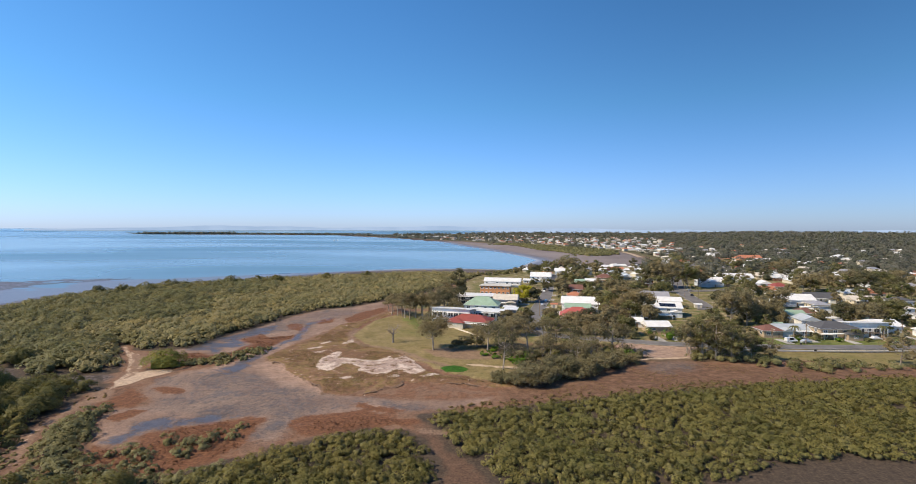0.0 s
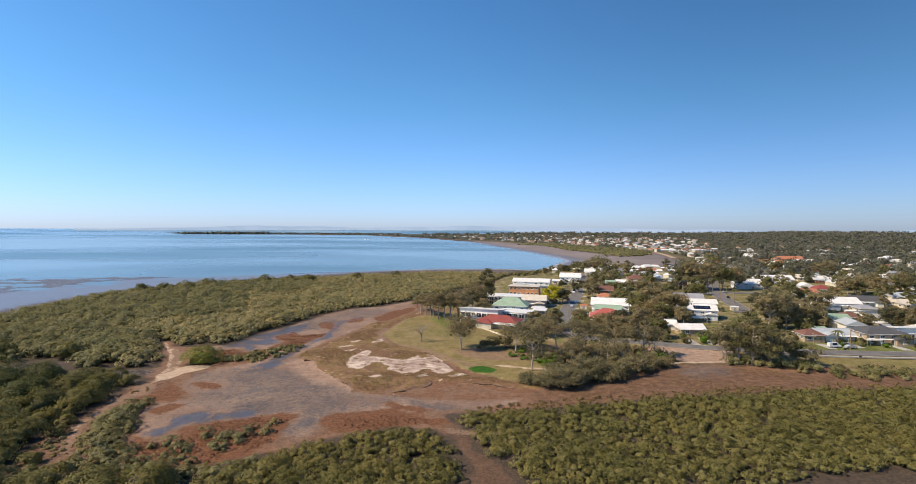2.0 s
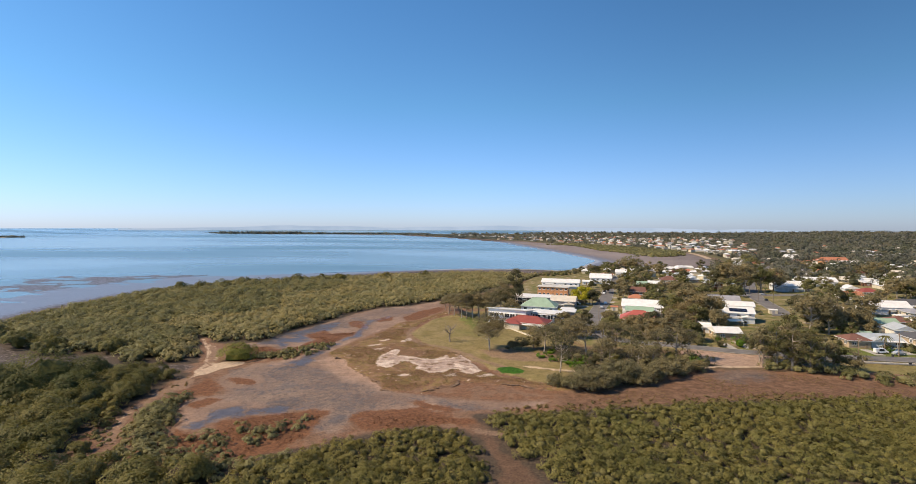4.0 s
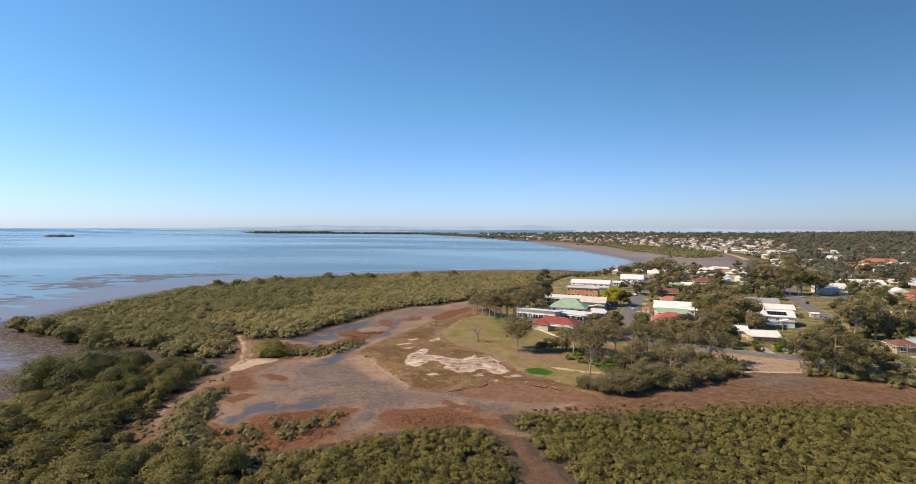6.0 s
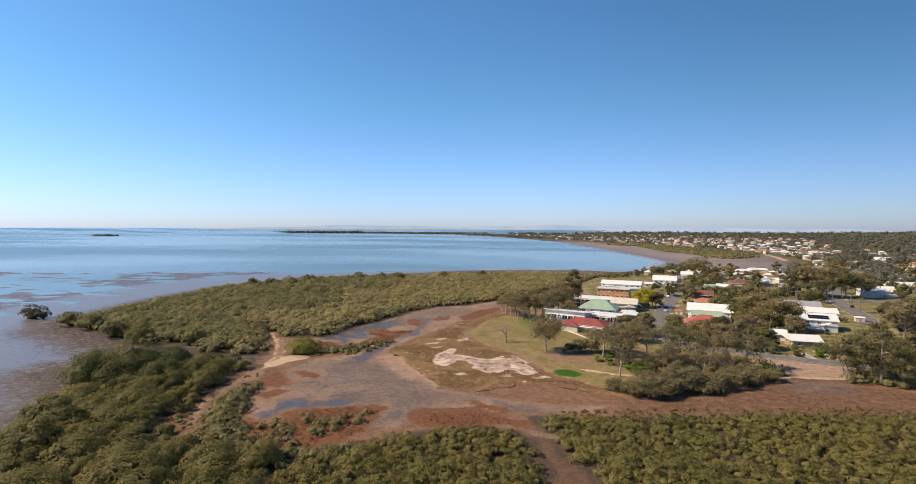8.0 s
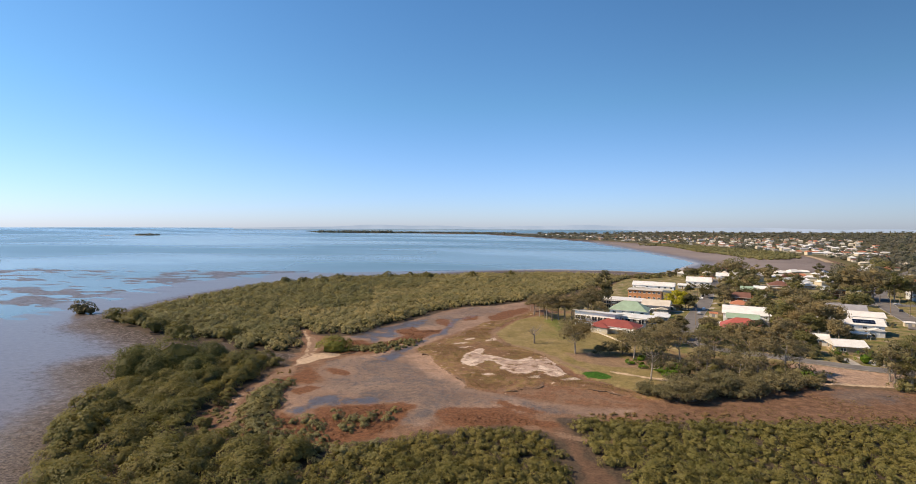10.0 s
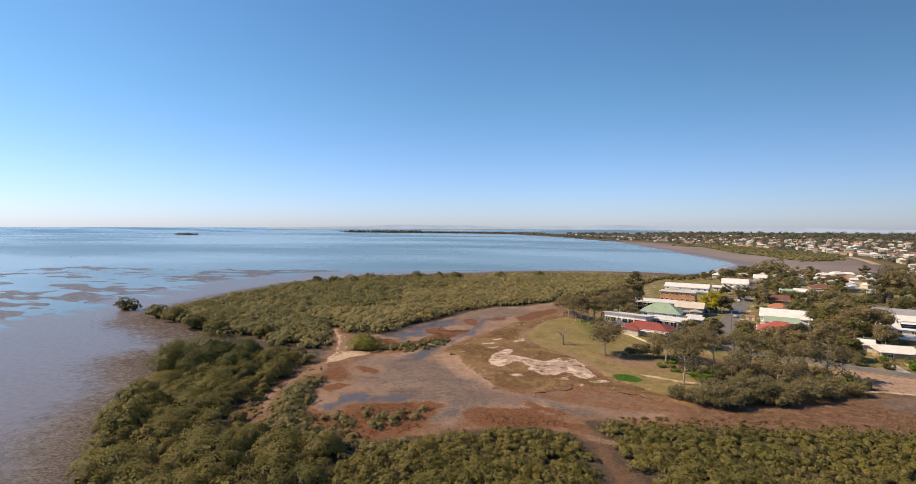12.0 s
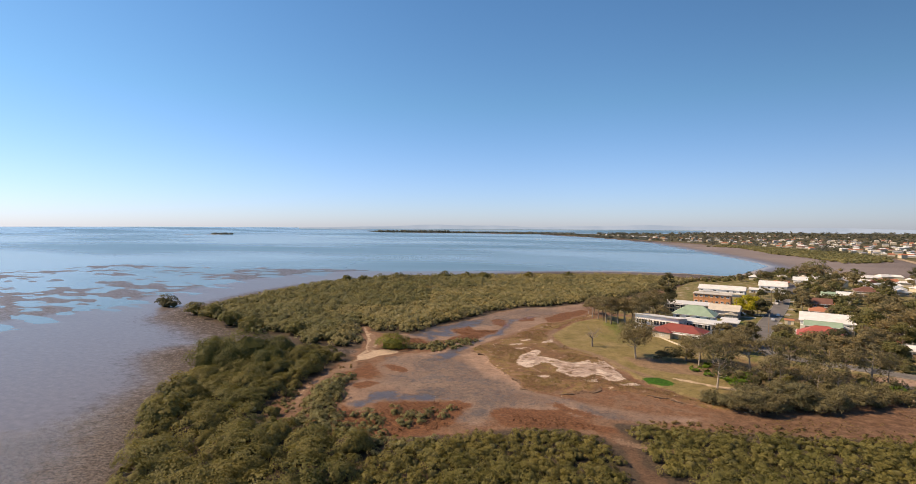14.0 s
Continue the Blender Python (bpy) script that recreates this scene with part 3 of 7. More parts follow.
POOLS = [[(-82.6, 111.3), (-82.1, 113.8), (-81.5, 120.0), (-79.9, 122.6), (-73.4, 125.7), (-64.9, 125.7), (-58.5, 126.3), (-60.5, 123.5), (-66.0, 121.4), (-70.2, 120.2), (-71.6, 118.5), (-77.0, 118.0), (-78.2, 112.7), (-78.8, 109.2)],
         [(-110.3, 196), (-110.3, 215.0), (-106.5, 219.9), (-102.6, 225.1), (-101.6, 237.5), (-91.8, 246.3), (-88.8, 234.1), (-90.0, 225.0), (-94.9, 218.3), (-96.9, 212.6), (-90.2, 204.1), (-91.4, 199.1), (-98.3, 199.9), (-95.8, 189.4), (-101.3, 194.7)],
         [(-85.5, 166.5), (-82.2, 169.7), (-79.2, 173.7), (-79.4, 177.3), (-76.6, 177.9), (-75.8, 166.1), (-77.6, 162.6), (-81.5, 163.3)]]
HATCH = [[(-99.0, 160), (-84.5, 168), (-69.3, 163.8), (-54.9, 153.2), (-45, 149), (-36, 138.7), (-37.3, 132.7), (-41.2, 116.9), (-46.8, 110.2), (-49.3, 112.6), (-50.4, 119.0), (-49.5, 126.7), (-60.1, 126.1), (-73, 125), (-85, 131), (-85, 141), (-82, 147), (-86, 151), (-96, 152)],
         [(-44.8, 142), (-34.8, 138), (-26.4, 138.4), (-17.6, 137), (-10, 133.5), (-4, 131), (-13.7, 130.3), (-18.9, 132.5), (-27.5, 134.5), (-35.4, 131.9), (-42.5, 133.1)],
         [(-108, 196), (-112, 210), (-103, 232), (-92, 268), (-84, 288), (-66, 300), (-56, 285), (-70, 262), (-78, 240), (-90, 225), (-96, 212)]]
HATCH.append([(66, 171), (74, 179), (86, 180), (88, 174), (78, 167), (68, 166)])
RIM = [(-72.9, 172.4), (-70, 183), (-62, 177.7), (-55, 165), (-47, 156), (-42, 147), (-54.5, 152.1), (-62.1, 159.0)]
STREAM = [(-85.5, 165), (-80, 173), (-78.3, 184.1), (-77.4, 193.4), (-76.4, 201.2), (-75.4, 208.5), (-72.9, 212.7), (-74.4, 224.2), (-75.5, 237.0), (-77.5, 249.4), (-70, 262)]
RED_ISLE = [(-110.9, 188), (-103.1, 192), (-96.1, 187.2), (-91.0, 193.6), (-90.3, 201.7), (-88.1, 204.5), (-98.0, 213.6), (-92.8, 225.8), (-85.6, 217.7), (-82.4, 221.1), (-75.8, 223.9), (-74.3, 214.9), (-77.1, 213.1), (-78, 195.9), (-78, 187), (-83.1, 191), (-87.2, 189),
            (-86.6, 184.2), (-90.1, 178), (-95.3, 172), (-98.9, 170), (-99.6, 167.6), (-103.0, 171.2), (-105.1, 179.2)]
MARSH = [(-71.6, 179.0), (-64.1, 175.3), (-59.1, 165.8), (-50.3, 156.9), (-46.5, 152.5), (-43.5, 150.6), (-40.8, 144.1), (-36.3, 142.8), (-31.0, 144.0), (-28.9, 146.7), (-27.8, 152.2), (-26.6, 154.8),
         (-25.6, 154.4), (-26.2, 150), (-28.4, 146), (-28, 142.6), (-24.4, 145.5), (-22.5, 149.1), (-19.6, 149.4), (-18.3, 152.4), (-18.2, 157.3), (-14.9, 154.4), (-13.8, 154.6), (-9.6, 154.3), (-5.0, 153.6), (-2.2, 153.6), (0.5, 153.0), (4.1, 151.6), (12, 149.5), (24, 149),
         (24, 153), (6.0, 156.5), (2.4, 160.5), (-4.3, 161.6), (-10.4, 165.6), (-14.0, 171.9), (-17.6, 180.4), (-23.9, 191.2), (-28.3, 196.9), (-35.1, 200.5), (-43.4, 209.6), (-48.8, 223.1), (-50.6, 236.5), (-47.7, 252.6), (-36, 284), (-42.8, 283.0), (-46.9, 270.4), (-51.7, 256.8), (-60.4, 246.6), (-62.8, 225.3), (-67.0, 210.3), (-70.0, 202.6), (-73.7, 184.1)]
SALT = [(-50.3, 170.1), (-51.9, 179.7), (-50.4, 185.4), (-48.3, 191.6), (-46.0, 190.1), (-45.6, 182.8), (-38.6, 180.8), (-33.5, 178.6), (-30.1, 178.5), (-26.6, 185.2), (-24.9, 181.3), (-22.9, 183.4), (-20.5, 186.5), (-15.6, 177.6), (-11.5, 166.7), (-13.2, 162.9),
        (-16.1, 161.7), (-19.1, 166.4), (-21.8, 167.3), (-24.3, 162.6), (-28.6, 161.6), (-31.8, 164.4), (-34.7, 165.9), (-35.0, 170.3), (-38.3, 174.3), (-41.9, 175.1), (-42.5, 170.2), (-44.2, 166.8), (-48.4, 167.4)]
SALT_BITS = [[(-57, 190), (-52.5, 195.6), (-51.2, 194.2), (-54.5, 189.4)], [(-59, 205), (-56, 210), (-54.6, 208.6), (-57.2, 204.2)], [(-50, 205), (-46.5, 212), (-45.4, 209), (-48, 204)], [(-24.4, 158.8), (-20, 162.4), (-18.8, 159.3), (-22, 158)], [(-40, 158), (-35, 161), (-34, 158.6), (-38, 156.6)], [(-14, 160), (-8, 163.5), (-6.5, 161.5), (-11, 159)], [(-62, 196), (-57, 200.5), (-56, 199), (-60, 195.2)]]
TURF = [(-49, 221), (-44, 259), (-29, 285), (-8, 290), (13, 235), (29, 205), (40, 190), (20, 160), (14, 153), (-4, 165), (-13, 177), (-23, 191), (-35, 199)]
VERGE = [(100, 194), (250, 195), (250, 176), (166, 173), (146, 172), (136, 181), (105, 184)]
BARE = [(-14, 195), (-4, 197), (16, 192), (17, 181), (2, 180), (-9, 185)]
LAY_BY = [(70, 191), (75, 185), (90, 184), (97, 190), (100, 200), (84, 203), (72, 207), (66, 204)]
LAWNS = [[(122, 203.5), (215, 203), (215, 217), (122, 217)], [(40, 268), (48, 262), (52, 285), (46, 300)], [(24, 285), (38, 280), (40, 296), (26, 300)], [(-30, 262), (-12, 275), (-8, 250), (-20, 235)]]
CHURN = [[(-150, 50), (-142, 67), (-141, 77), (-136, 86), (-134, 93), (-114, 73), (-98, 54), (-112, 40)], [(-166, 108), (-176, 118), (-172, 129), (-148, 116), (-147, 103)]]
WORN_LANE = [(-50, 236), (-50, 224), (-47, 212), (-39, 201), (-28, 197), (-20, 189), (-12, 179), (-4, 172)]
PARK_PATH = [(4, 173.5), (14, 171), (24, 169), (34, 169.5), (48, 174), (62, 180), (74, 183.5), (84, 184), (94, 185.5), (102, 190)]
LANDING = [(-10, 119), (-4, 117.5), (4, 119), (6, 116.5), (-2, 115), (-9, 116.5)]
ISLE_A = [(-95.1, 147.2), (-94.8, 149.3), (-90.5, 150.3), (-86.1, 148.5), (-83.4, 146.4), (-84.0, 143.7), (-88.1, 143.5), (-91.8, 145.3)]
ISLE_B = [(-91.3, 123.7), (-92.5, 126.4), (-91.1, 128.9), (-88.5, 131.0), (-85.5, 130.1), (-85.1, 126.0), (-86.7, 123.7), (-87.8, 122.0)]
ISLE_C = [(-62, 262), (-58, 282), (-52, 292), (-48, 268), (-58, 252)]
LUSH = [(-6.5, 168.5), (-4, 165.2), (0, 164.2), (3.2, 165.5), (4.2, 168.2), (1.5, 171), (-1.5, 172.3), (-5, 171)]
SAND = [(-111.9, 155.6), (-109.5, 158.2), (-109.6, 164.4), (-107.8, 167.5), (-101.3, 168.1), (-98.3, 166.9), (-100.0, 163), (-103.6, 158.5), (-104.8, 151.8), (-107.2, 149.6)]
SAND_LANE = [(-139.5, 200.4), (-130, 189), (-122, 179), (-117.5, 171), (-113, 164), (-110.5, 157)]
SAND_LANE_2 = [(-133, 193), (-126, 188.5), (-121, 184.3), (-117, 178), (-112, 168), (-109, 161)]
TRACK = [(-91, 95), (-92.4, 98.7), (-97.2, 105.5), (-99.9, 109.6), (-103.7, 116.3), (-104.9, 121.9), (-105.6, 128.1), (-108.2, 136.8), (-108.4, 142.2), (-107, 150)]
TRACK_SIDE = [(-92.1, 97.9), (-97.2, 103.3), (-102.8, 111.1), (-105.5, 117.7), (-106.2, 123.5), (-107.7, 131.8), (-108.7, 137.8), (-110.7, 145.0), (-109.6, 148.1), (-104.7, 145.5), (-101.6, 138.5), (-103.7, 136.2), (-104.2, 132.1), (-104.1, 127.3), (-103.1, 122.9), (-103.7, 119.5), (-100.6, 113.2), (-96.1, 106.6), (-93.1, 102.1)]
CLEARING = [(-91.9, 91.3), (-100.5, 98.5), (-103.3, 104.3), (-103.5, 109.3), (-104.6, 113.9), (-93.9, 100.6), (-87.1, 91.7)]
DIRT_NECK = [(-131, 190), (-124, 187), (-117, 178), (-111, 166), (-108, 158), (-112, 157), (-115, 168), (-124, 181)]
TOWN = [(-40, 300), (-10, 292), (15, 238), (30, 207), (50, 205), (70, 204), (120, 194), (300, 193), (5300, -300), (5300, 5300), (300, 5300), (100, 4000), (-300, 3640), (-2500, 3740),
        (-2600, 3680), (-2260, 3430), (-1622, 3500), (-740, 3310), (-540, 2880), (-258, 2408), (-104, 2018), (-22, 1860), (58, 1716), (102, 1575), (186, 1504), (243, 1352), (286, 1224), (314, 1160), (344, 1066), (353, 985), (325, 815), (287, 692), (236, 624),
        (170, 613), (113, 593), (78, 561), (20, 500), (-5, 380)]


def reach(poly, x, y):
    """Metres inside the outline (outside: minus), for arrays of places."""
    px, py = np.asarray(x, float), np.asarray(y, float)
    best, inside = np.full(px.shape, 1e12), np.zeros(px.shape, bool)
    for (ax, ay), (bx, by) in zip(poly, poly[1:] + poly[:1]):
        dx, dy = bx - ax, by - ay
        s = np.clip(((px - ax) * dx + (py - ay) * dy) / (dx * dx + dy * dy + 1e-9), 0, 1)
        best = np.minimum(best, (ax + s * dx - px) ** 2 + (ay + s * dy - py) ** 2)
        if ay != by:
            inside ^= ((ay > py) != (by > py)) & (px < (bx - ax) * (py - ay) / (by - ay) + ax)
    return np.sqrt(best) * np.where(inside, 1, -1)


def along(line, x, y, half):
    """Metres inside a lane of that half width along a line (outside: minus)."""
    px, py = np.asarray(x, float), np.asarray(y, float)
    best = np.full(px.shape, 1e12)
    for (ax, ay), (bx, by) in zip(line, line[1:]):
        dx, dy = bx - ax, by - ay
        s = np.clip(((px - ax) * dx + (py - ay) * dy) / (dx * dx + dy * dy + 1e-9), 0, 1)
        best = np.minimum(best, (ax + s * dx - px) ** 2 + (ay + s * dy - py) ** 2)
    return half - np.sqrt(best)


def wobble(x, y, scale, seed=0.0):
    """Cheap smooth noise from -1 to 1 for arrays."""
    a = np.sin(x / scale + 1.7 * np.sin(y / scale * 0.8 + seed) + seed)
    b = np.sin(y / scale * 1.3 + 1.3 * np.sin(x / scale * 0.7 - seed) - 2 * seed)
    c = np.sin((x + y) / scale * 2.1 + seed * 3) * np.sin((x - y) / scale * 1.9 - seed)
    return (a + b + c) / 3


def grain(x, y, scale, seed=0):
    """Fractal value noise from -1 to 1 for arrays."""
    total, size = np.zeros(np.shape(x)), 1.0
    for octave in range(3):
        u, v = x / scale * 2 ** octave + 31.7 * octave, y / scale * 2 ** octave - 17.3 * octave
        iu, iv = np.floor(u), np.floor(v)
        fu, fv = u - iu, v - iv
        fu, fv = fu * fu * (3 - 2 * fu), fv * fv * (3 - 2 * fv)
        n = [[np.mod(np.sin((iu + a) * 127.1 + (iv + b) * 311.7 + seed * 74.7) * 43758.5453, 1.0) for b in (0, 1)] for a in (0, 1)]
        total += size * ((n[0][0] * (1 - fu) + n[1][0] * fu) * (1 - fv) + (n[0][1] * (1 - fu) + n[1][1] * fu) * fv - 0.5)
        size *= 0.6
    return total


def smooth(lo, hi, v):
    s = np.clip((v - lo) / (hi - lo), 0, 1)
    return s * s * (3 - 2 * s)


def ground_height(x, y):
    x, y = np.asarray(x, float), np.asarray(y, float)
    shore, water = reach(SEA, x, y), reach(WATER, x, y)
    west = smooth(520, 400, y)
    bed = np.where(water > 0, -0.32 + 0.045 * west - np.minimum(water * 0.0006, 0.10) - np.clip((water - 60 - 260 * west) * 0.01, 0, 1.2), -0.03 - 0.20 * np.clip(shore / (shore - water + 1e-6), 0, 1))
    bars = 0.24 * grain(x + 0.5 * y, y * 1.9, 46, 1) + 0.27 * grain(x + 0.3 * y, y * 1.9, 17, 2)
    bed = bed + np.where(water > -6, west, 0.22) * bars * smooth(20, 70, shore) * smooth(2600, 700, np.hypot(x, y))
    r = np.hypot(x, y)
    inland = -shore
    hill = (5 + 15 * smooth(18, 34, np.degrees(np.arctan2(x, y)))) * smooth(900, 4300, r) * smooth(0, 700, inland)
    bank = 0.5 * smooth(-1.2, 1.2, np.maximum.reduce([reach(MARSH, x, y), reach(TURF, x, y), reach(TOWN, x, y)]))
    land = 0.05 * wobble(x, y, 7, 3.0) + bank + hill + 0.06 * wobble(x, y, 2.6, 5.0)
    return np.where(shore > 0, bed, land)


def axis(fine_lo, fine_hi, pitch, lo, hi, grow=1.13):
    mid = list(np.arange(fine_lo, fine_hi + 0.01, pitch))
    up, down, s = [], [], pitch
    while mid[-1] + sum(up) < hi and (not up or up[-1] < 1e9):
        s = min(s * grow, 160)
        up.append(s)
    s = pitch
    while mid[0] - sum(down) > lo:
        s = min(s * grow, 160)
        down.append(s)
    return np.array(list((mid[0] - np.cumsum(down))[::-1]) + mid + list(mid[-1] + np.cumsum(up)))


def sheet(name, xs, ys, height, keep=None):
    gx, gy = np.meshgrid(xs, ys)
    gz = height(gx, gy)
    n, w = gx.size, len(xs)
    i = np.arange(n).reshape(gx.shape)
    quads = np.stack([i[:-1, :-1], i[:-1, 1:], i[1:, 1:], i[1:, :-1]], -1).reshape(-1, 4)
    if keep is not None:
        k = keep(gx, gy)
        quads = quads[(k[:-1, :-1] | k[:-1, 1:] | k[1:, 1:] | k[1:, :-1]).reshape(-1)]
    me = mesh_of(name, np.stack([gx, gy, gz], -1).reshape(-1, 3), quads)
    me.polygons.foreach_set("use_smooth", np.ones(len(me.polygons), bool))
    return me, gx.reshape(-1), gy.reshape(-1)


def mesh_of(name, verts, quads):
    """A mesh from arrays of places and of four-cornered faces."""
    me = bpy.data.meshes.new(name)
    verts, quads = np.asarray(verts, np.float32), np.asarray(quads, np.int32)
    k = quads.shape[1]
    me.vertices.add(len(verts))
    me.vertices.foreach_set("co", verts.reshape(-1))
    me.loops.add(quads.size)
    me.loops.foreach_set("vertex_index", quads.reshape(-1))
    me.polygons.add(len(quads))
    me.polygons.foreach_set("loop_start", np.arange(len(quads), dtype=np.int32) * k)
    me.update(calc_edges=True)
    me.validate()
    return me


# ---- ground and sea ----
def graded(lo, near, far, hi, start, end, inner):
    """Grid lines: close together near the marsh, wider over the outer flat, then growing."""
    wide, (a, b) = axis(lo, hi, 4.5, start, end), inner
    return np.concatenate([wide[wide < near], np.arange(near, a, 2.5), np.arange(a, b, 1.1), np.arange(b, far, 2.5), wide[wide > far]])


xs, ys = graded(-640, -200, 200, 240, -4900, 4900, (-141, 16)), graded(50, 52, 340, 640, -700, 4950, (100, 262))
me, gx, gy = sheet("ground", xs, ys, ground_height)
ZONES = {"sea": [SEA], "wet": [WET], "hatch": HATCH, "rim": [RIM], "red": [RED, RED_SIDE, RED_ISLE, RED_LOW, RED_BAR, RED_TOP, RED_TOP_2, RED_TOP_3], "pool": POOLS, "silt": [GAP], "bog": [MUD_STRIP, GAP, EDGE_MUD],
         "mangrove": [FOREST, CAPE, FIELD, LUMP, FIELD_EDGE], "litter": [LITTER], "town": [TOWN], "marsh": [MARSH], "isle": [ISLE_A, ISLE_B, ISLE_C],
         "turf": [TURF, VERGE], "churn": CHURN, "gravel": [LAY_BY], "lawn": LAWNS, "bare": [BARE, LANDING, DIRT_NECK, TRACK_SIDE], "salt": [SALT] + SALT_BITS, "sand": [SAND], "lush": [LUSH]}
for zone_name, outlines in ZONES.items():
    values = np.maximum.reduce([reach(o, gx, gy) for o in outlines])
    for lane_zone, lane, half in (("sand", SAND_LANE, 0.5), ("sand", SAND_LANE_2, 0.25), ("bare", TRACK, 0.2), ("bare", WORN_LANE, 1.3), ("sand", PARK_PATH, 0.9), ("sand", TRACK, -0.1), ("pool", STREAM, 1.5)):
        if lane_zone == zone_name:
            values = np.maximum(values, along(lane, gx, gy, half))
    if zone_name == "sea":
        values = np.where(gy < 400, values + 4.0, values)
    if zone_name == "mangrove":
        values = np.minimum(values + 1.6, -1.0 - np.maximum.reduce([reach(o, gx, gy) for o in (TRACK_SIDE, CLEARING, SAND)] + [along(SAND_LANE, gx, gy, 1.5), along(SAND_LANE_2, gx, gy, 1.5)]))
    me.attributes.new(zone_name, "FLOAT", "POINT").data.foreach_set("value", np.clip(values, -60, 60).astype(np.float32))
values = np.minimum(reach(TOWN, gx, gy), np.hypot(gx, gy) - 640)
me.attributes.new("woods", "FLOAT", "POINT").data.foreach_set("value", np.clip(values, -60, 60).astype(np.float32))
near_sea = np.clip(np.minimum(reach(SEA, gx, gy) - 13 - 34 * smooth(440, 560, gy), np.maximum(34 - reach(WATER, gx, gy), 5)), -60, 60)
me.attributes.new("shore", "FLOAT", "POINT").data.foreach_set("value", near_sea.astype(np.float32))
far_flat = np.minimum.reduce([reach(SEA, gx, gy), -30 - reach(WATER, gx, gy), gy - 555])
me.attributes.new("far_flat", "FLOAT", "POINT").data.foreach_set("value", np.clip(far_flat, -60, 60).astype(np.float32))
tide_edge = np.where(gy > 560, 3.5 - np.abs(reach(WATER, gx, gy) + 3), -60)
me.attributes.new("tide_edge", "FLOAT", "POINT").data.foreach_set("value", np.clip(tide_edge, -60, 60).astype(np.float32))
ground = tagged(new("ground", me), "brown tidal mud, salt marsh and dry turf", "ground", kind="structure")
me.materials.append(MAT["ground"])


def sea_height(x, y):
    return -0.3 + 36 * smooth(3900, 5400, np.hypot(x, y))


me, _, _ = sheet("water", axis(-400, 200, 20, -4900, 400, 1.2), axis(50, 700, 20, -700, 4950, 1.2), sea_height, lambda x, y: reach(SEA, x, y) > -60)
tagged(new("water", me), "calm pale blue bay water at low tide", "sea", kind="structure")
me.materials.append(MAT["sea"])


# ---- foliage ----
def ball(n_rings=3, n_seg=6):
    """A low sphere of triangles."""
    v, q = [], []
    for a in range(n_rings + 1):
        th = 0.12 + (math.pi - 0.24) * a / n_rings
        for s in range(n_seg):
            ph = 2 * math.pi * s / n_seg
            v.append((math.sin(th) * math.cos(ph), math.sin(th) * math.sin(ph), math.cos(th)))
    for a in range(n_rings):
        for s in range(n_seg):
            t = (s + 1) % n_seg
            q += [(a * n_seg + s, (a + 1) * n_seg + s, (a + 1) * n_seg + t), (a * n_seg + s, (a + 1) * n_seg + t, a * n_seg + t)]
    return np.array(v), np.array(q)


BALL_V, BALL_Q = ball()


def clumps(rng, centre, radii, count, size, low=-0.35, way=(0, 0, 0.4), wild=0.5, grain=0.35, rise=0.12):
    """Leaf sprays: small three-cornered faces strewn over a lobe's surface."""
    d = rng.normal(size=(count, 3))
    d /= np.linalg.norm(d, axis=1)[:, None]
    d = d + np.asarray(way) * 0.9
    d /= np.linalg.norm(d, axis=1)[:, None]
    d[:, 2] = np.where(d[:, 2] < low, -d[:, 2], d[:, 2])
    c = np.asarray(centre) + d * np.asarray(radii) * rng.uniform(0.74, 1.08, (count, 1))
    n = d + np.asarray(way) * 0.6 + rng.normal(size=(count, 3)) * wild + np.array([0, 0, 0.35])
    n /= np.linalg.norm(n, axis=1)[:, None]
    u = np.cross(n, rng.normal(size=(count, 3)))
    u /= np.linalg.norm(u, axis=1)[:, None] + 1e-9
    w = np.cross(n, u)
    s = size * rng.uniform(0.6, 1.4, (count, 1))
    k = rng.uniform(0.6, 1.0, (count, 1))
    v = np.stack([c + u * s * 1.2, c - u * s * 0.7 + w * s * k, c - u * s * 0.7 - w * s * k], 1).reshape(-1, 3)
    out = d * 0.6 + np.asarray(way) * 0.45 + n * grain + np.array([0, 0, rise])
    return v, np.arange(count * 3).reshape(-1, 3), 0, np.repeat(out, 3, 0)


class Pile:
    """Collects faces for one joined mesh, with the way each leaf spray turns to the light; slot 1 is the inner ball,
    twiggy and toned like shade.
    """

    def __init__(self):
        self.v, self.q, self.s, self.w, self.n = [], [], [], [], 0

    def add(self, v, q, slot=0, ways=None):
        self.v.append(v)
        if ways is not None:
            self.w.append(ways)
        self.q.append(q + self.n)
        self.s.append(np.full(len(q), slot, np.int32))
        self.n += len(v)

    def mesh(self, name, material):
        me = mesh_of(name, np.concatenate(self.v), np.concatenate(self.q))
        me.materials.append(material)
        slots = np.concatenate(self.s)
        if self.w and sum(len(w) for w in self.w) == len(me.vertices):
            ways = np.concatenate(self.w)
            ways = (ways / (np.linalg.norm(ways, axis=1)[:, None] + 1e-9)).astype(np.float32)
            me.attributes.new("custom_normal", "FLOAT_VECTOR", "POINT").data.foreach_set("vector", ways.reshape(-1))
        if not slots.any():
            me.polygons.foreach_set("use_smooth", np.zeros(len(me.polygons), bool))
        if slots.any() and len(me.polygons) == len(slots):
            me.materials.append(MAT["twig_shade"])
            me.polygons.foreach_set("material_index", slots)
        return me


